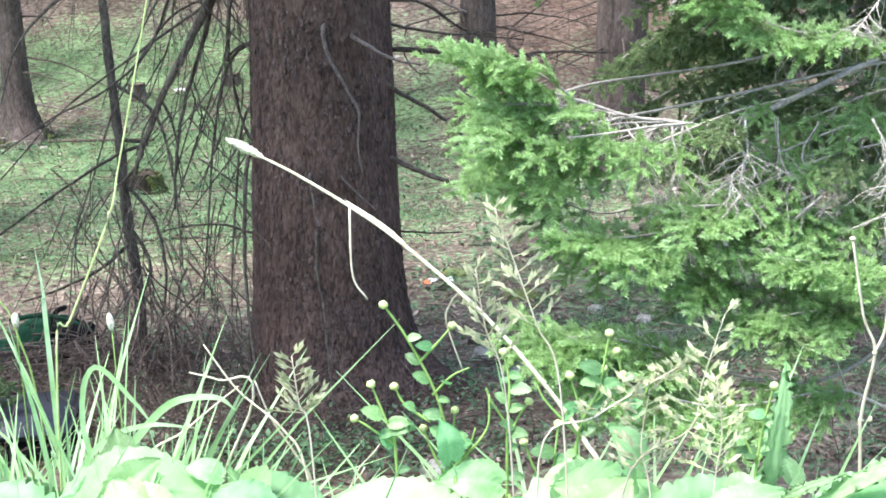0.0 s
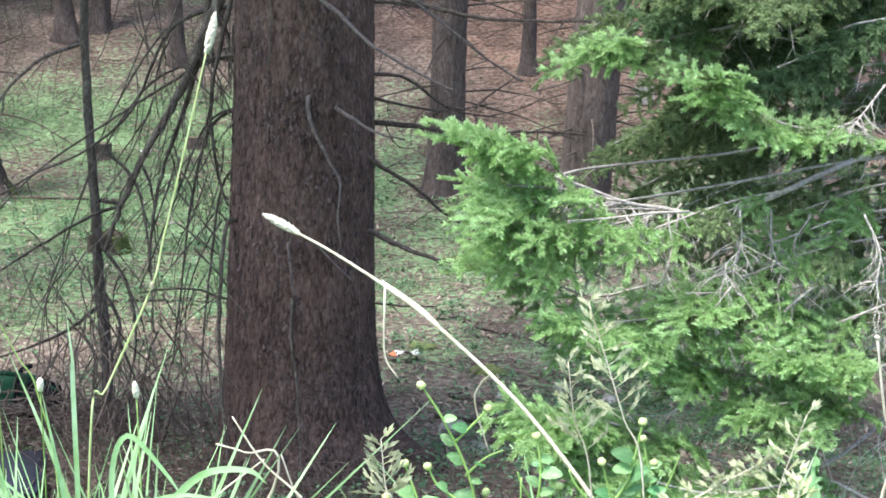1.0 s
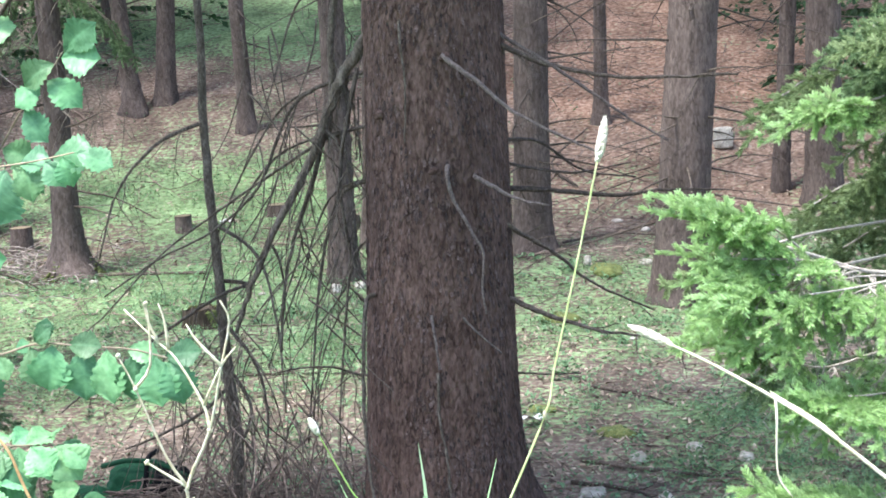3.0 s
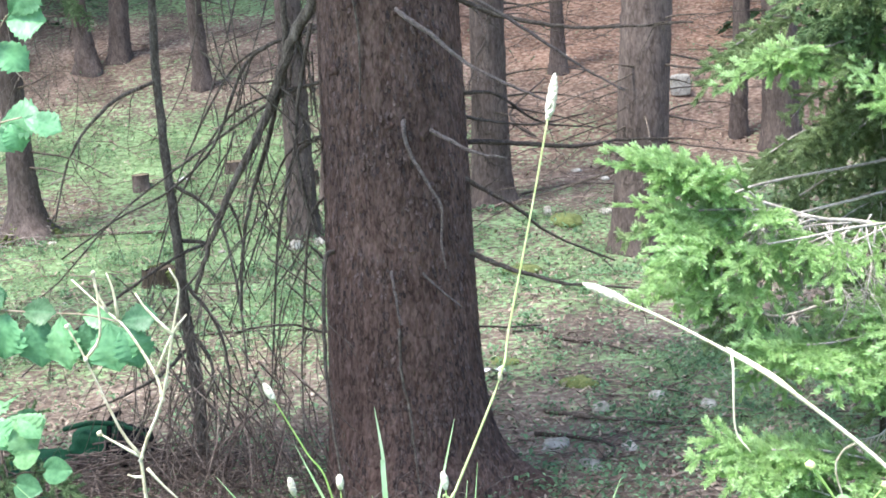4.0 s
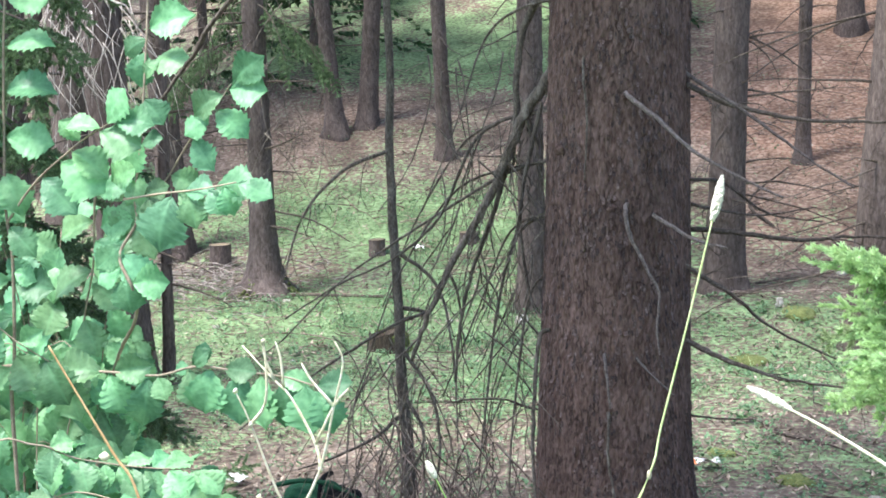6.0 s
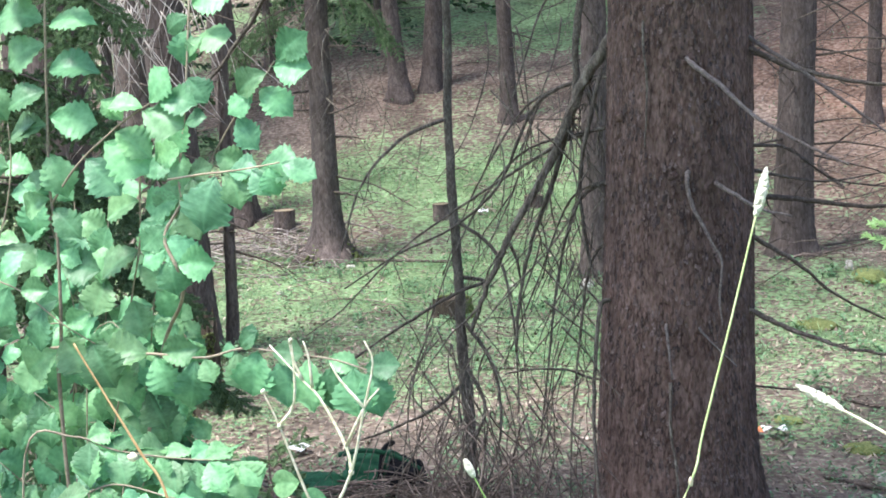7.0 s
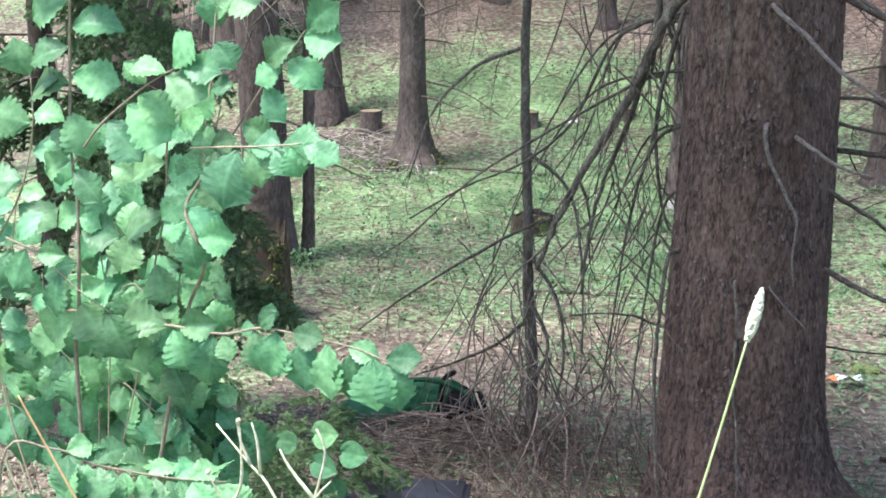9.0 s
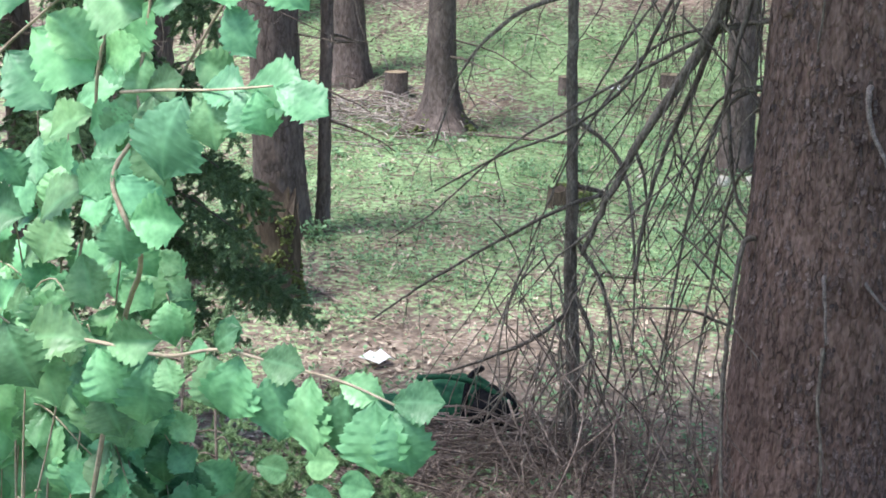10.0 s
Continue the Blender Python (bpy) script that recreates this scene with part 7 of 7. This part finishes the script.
button_weed([(0.96, -0.13, 0.4), (0.97, -0.15, 1.1), (0.979, -0.15, 1.335), (1.004, -0.15, 1.404), (1.017, -0.15, 1.465)],
            [[(0.99, -0.15, 1.36), (0.98, -0.15, 1.4), (0.975, -0.15, 1.42)], [(0.985, -0.15, 1.35), (0.95, -0.15, 1.39), (0.94, -0.15, 1.41)], [(1.0, -0.15, 1.39), (1.02, -0.15, 1.41), (1.03, -0.15, 1.42)]], 3)
button_weed([(0.9, -0.1, 0.4), (0.9, -0.12, 1.1), (0.905, -0.13, 1.33), (0.91, -0.13, 1.4), (0.905, -0.13, 1.44)], [[(0.905, -0.13, 1.34), (0.92, -0.13, 1.37), (0.93, -0.13, 1.385)], [(0.905, -0.13, 1.36), (0.89, -0.13, 1.385), (0.885, -0.13, 1.4)]], 4)


rw = random.Random(31)
for i in range(4):
    wx, wy, wz = 0.86 + 0.3 * i / 3 + rw.uniform(-0.02, 0.02), rw.uniform(-0.16, 0.02), rw.uniform(1.34, 1.44)
    dx = rw.uniform(-0.03, 0.03)
    button_weed([(wx, wy, 0.4), (wx, wy, 1.1), (wx + dx * 0.3, wy, wz - 0.12), (wx + dx * 0.6, wy, wz - 0.05), (wx + dx, wy, wz)],
                [[(wx + dx * 0.4, wy, wz - 0.09), (wx + dx * 0.4 + k * 0.018, wy, wz - 0.05), (wx + dx * 0.4 + k * 0.028, wy, wz - 0.02)] for k in (-1, 1)], 10 + i)


def panicle(pts, seed, side, label="dry grass with loose straw-coloured seed sprays"):
    """A loose grass panicle: side branches set with small straw husks."""
    t = thing("panicle_grass", (pts[0][0], pts[0][1], ground_z(*pts[0][:2])), label, "grass", "tall grasses")
    rg = random.Random(seed)
    line = curve(pts, 8)
    stalk_part(t, pts, 0.001, 0.0004, STRAW)
    top = line[int(len(line) * 0.66):]
    s = Shape()
    for i in range(20):
        p = top[min(len(top) - 1, int(i / 20 * len(top)))]
        ln = side * (1 - 0.75 * i / 20) * rg.uniform(0.6, 1.1)
        d = V((1 if i % 2 else -1) * rg.uniform(0.5, 1), rg.uniform(-0.5, 0.5), rg.uniform(0.2, 0.9)).normalized()
        s.tube([p, p + d * ln * 0.5, p + d * ln], 0.0004, 0.00025, 4)
        for k in range(5):
            q = p + d * ln * (0.35 + 0.65 * k / 4)
            e = (d + V(rg.uniform(-0.6, 0.6), rg.uniform(-0.6, 0.6), rg.uniform(-0.3, 0.7))).normalized() * rg.uniform(0.006, 0.009)
            w = e.cross(V(rg.uniform(-1, 1), 1, rg.uniform(-1, 1))).normalized() * 0.0014
            s.tube([q, q + e * 0.4 + w * 0.3, q + e], 0.0002, 0.00015, 3)
            b = len(s.v)
            s.v += [q, q + e * 0.45 - w, q + e, q + e * 0.45 + w, q + e * 0.45 + w.cross(e).normalized() * 0.0006]
            s.f += [(b, b + 1, b + 4), (b + 1, b + 2, b + 4), (b + 2, b + 3, b + 4), (b + 3, b, b + 4)]
    part("seed_spray", s, HUSK, t, "straw-coloured husks")


panicle([(1.006, -0.75, 0.400), (0.996, -0.75, 1.100), (0.990, -0.75, 1.408), (0.986, -0.75, 1.608), (0.972, -0.75, 1.655), (0.959, -0.75, 1.697), (0.947, -0.75, 1.735)], 1, 0.026)
panicle([(0.837, -0.75, 0.400), (0.827, -0.75, 1.100), (0.821, -0.75, 1.374), (0.817, -0.75, 1.574), (0.811, -0.75, 1.602), (0.808, -0.75, 1.637)], 2, 0.023)
panicle([(1.045, -0.75, 0.400), (1.035, -0.75, 1.100), (1.029, -0.75, 1.336), (1.025, -0.75, 1.536), (1.070, -0.75, 1.583), (1.078, -0.75, 1.614), (1.093, -0.75, 1.661)], 3, 0.029)
panicle([(0.990, -0.75, 0.400), (0.980, -0.75, 1.100), (0.974, -0.75, 1.361), (0.970, -0.75, 1.561), (1.008, -0.75, 1.592), (1.045, -0.75, 1.615), (1.070, -0.75, 1.630)], 4, 0.017)
panicle([(0.971, -0.76, 0.400), (0.961, -0.76, 1.100), (0.955, -0.76, 1.405), (0.951, -0.76, 1.605), (0.939, -0.76, 1.657), (0.934, -0.76, 1.697)], 5, 0.023)
panicle([(1.104, -0.76, 0.400), (1.094, -0.76, 1.100), (1.088, -0.76, 1.323), (1.084, -0.76, 1.523), (1.090, -0.76, 1.581), (1.087, -0.76, 1.622)], 6, 0.023)
panicle([(1.064, -0.75, 0.400), (1.054, -0.75, 1.100), (1.048, -0.75, 1.323), (1.044, -0.75, 1.523), (1.038, -0.75, 1.570), (1.044, -0.75, 1.610)], 7, 0.029)

dr = thing("dry_weed_stem", (1.3, 0.0, ground_z(1.3, 0)), "dry yellow forked weed stem", "dry plant")
stalk_part(dr, [(1.3, 0, 0.4), (1.296, 0.0, 1.22), (1.296, 0.0, 1.315), (1.31, 0.0, 1.392), (1.297, 0.0, 1.434), (1.284, 0.0, 1.522)], 0.0024, 0.0014, STRAW)
stalk_part(dr, [(1.31, 0.0, 1.392), (1.321, 0.0, 1.421), (1.324, 0.0, 1.486)], 0.002, 0.0012, STRAW, "branch")
for c in ((1.296, 0.0, 1.313), (1.306, 0, 1.313), (1.284, 0.0, 1.522), (1.31, 0, 1.392)):
    s = Shape()
    s.blob(c, 0.003, 0.003, 0.003, 7, 5, 0.4)
    part("node", s, PALE, dr)
for i, pts in enumerate(([(0.69, 0, 0.4), (0.68, 0, 1.0), (0.66, 0.0, 1.245), (0.634, 0.0, 1.308), (0.584, 0.0, 1.357), (0.548, 0.0, 1.413)],
                         [(0.4, 0, 0.4), (0.42, 0, 1.0), (0.452, 0.0, 1.246), (0.519, 0.0, 1.309), (0.584, 0.005, 1.36)],
                         [(0.7, 0, 0.4), (0.69, 0, 1.0), (0.668, 0.0, 1.223), (0.645, 0.0, 1.28), (0.621, 0.0, 1.322), (0.605, 0.0, 1.368)],
                         [(0.5, 0.01, 0.4), (0.52, 0.01, 1.1), (0.6, 0.01, 1.345), (0.56, 0.01, 1.366), (0.525, 0.01, 1.376)],
                         [(0.74, 0.05, 0.4), (0.72, 0.05, 1.0), (0.7, 0.05, 1.2), (0.74, 0.05, 1.27)],
                         [(0.72, 0.05, 0.4), (0.7, 0.05, 1.0), (0.69, 0.05, 1.18), (0.72, 0.05, 1.24)])):
    d = thing("dry_grass_stem", (pts[0][0], pts[0][1], ground_z(*pts[0][:2])), "thin dry straw stem", "dry plant", "dry stems")
    stalk_part(d, pts, 0.0022, 0.0009, STRAW)


# ---- meadow behind and beside the camera ----
def verge_grass():
    rg = random.Random(51)
    s = Shape()
    for k in range(42000):
        x, y = rg.uniform(-7, 7), 2.0 - 9.5 * rg.random()
        if noise.noise((x * 1.2, y * 1.2, 2)) < rg.uniform(-0.9, 0.35) - 0.1:
            continue
        p = V(x, y, ground_z(x, y) - 0.005)
        a, h = rg.uniform(0, 6.283), rg.uniform(0.06, 0.2) * (1.5 if rg.random() < 0.15 else 1)
        b, w = V(math.cos(a), math.sin(a), 0) * h * rg.uniform(0.2, 0.8), V(-math.sin(a), math.cos(a), 0) * 0.003
        i = len(s.v)
        s.v.extend([p - w, p + w, p + b * 0.35 + V(0, 0, h * 0.7) + w * 0.7, p + b + V(0, 0, h), p + b * 0.35 + V(0, 0, h * 0.7) - w * 0.7])
        s.f.append((i, i + 1, i + 2, i + 3, i + 4))
    tagged(new("meadow_grass", s.mesh("meadow_grass", WOODGRASS, False)), "short meadow grass at the edge of the wood", "grass", kind="stuff")


verge_grass()
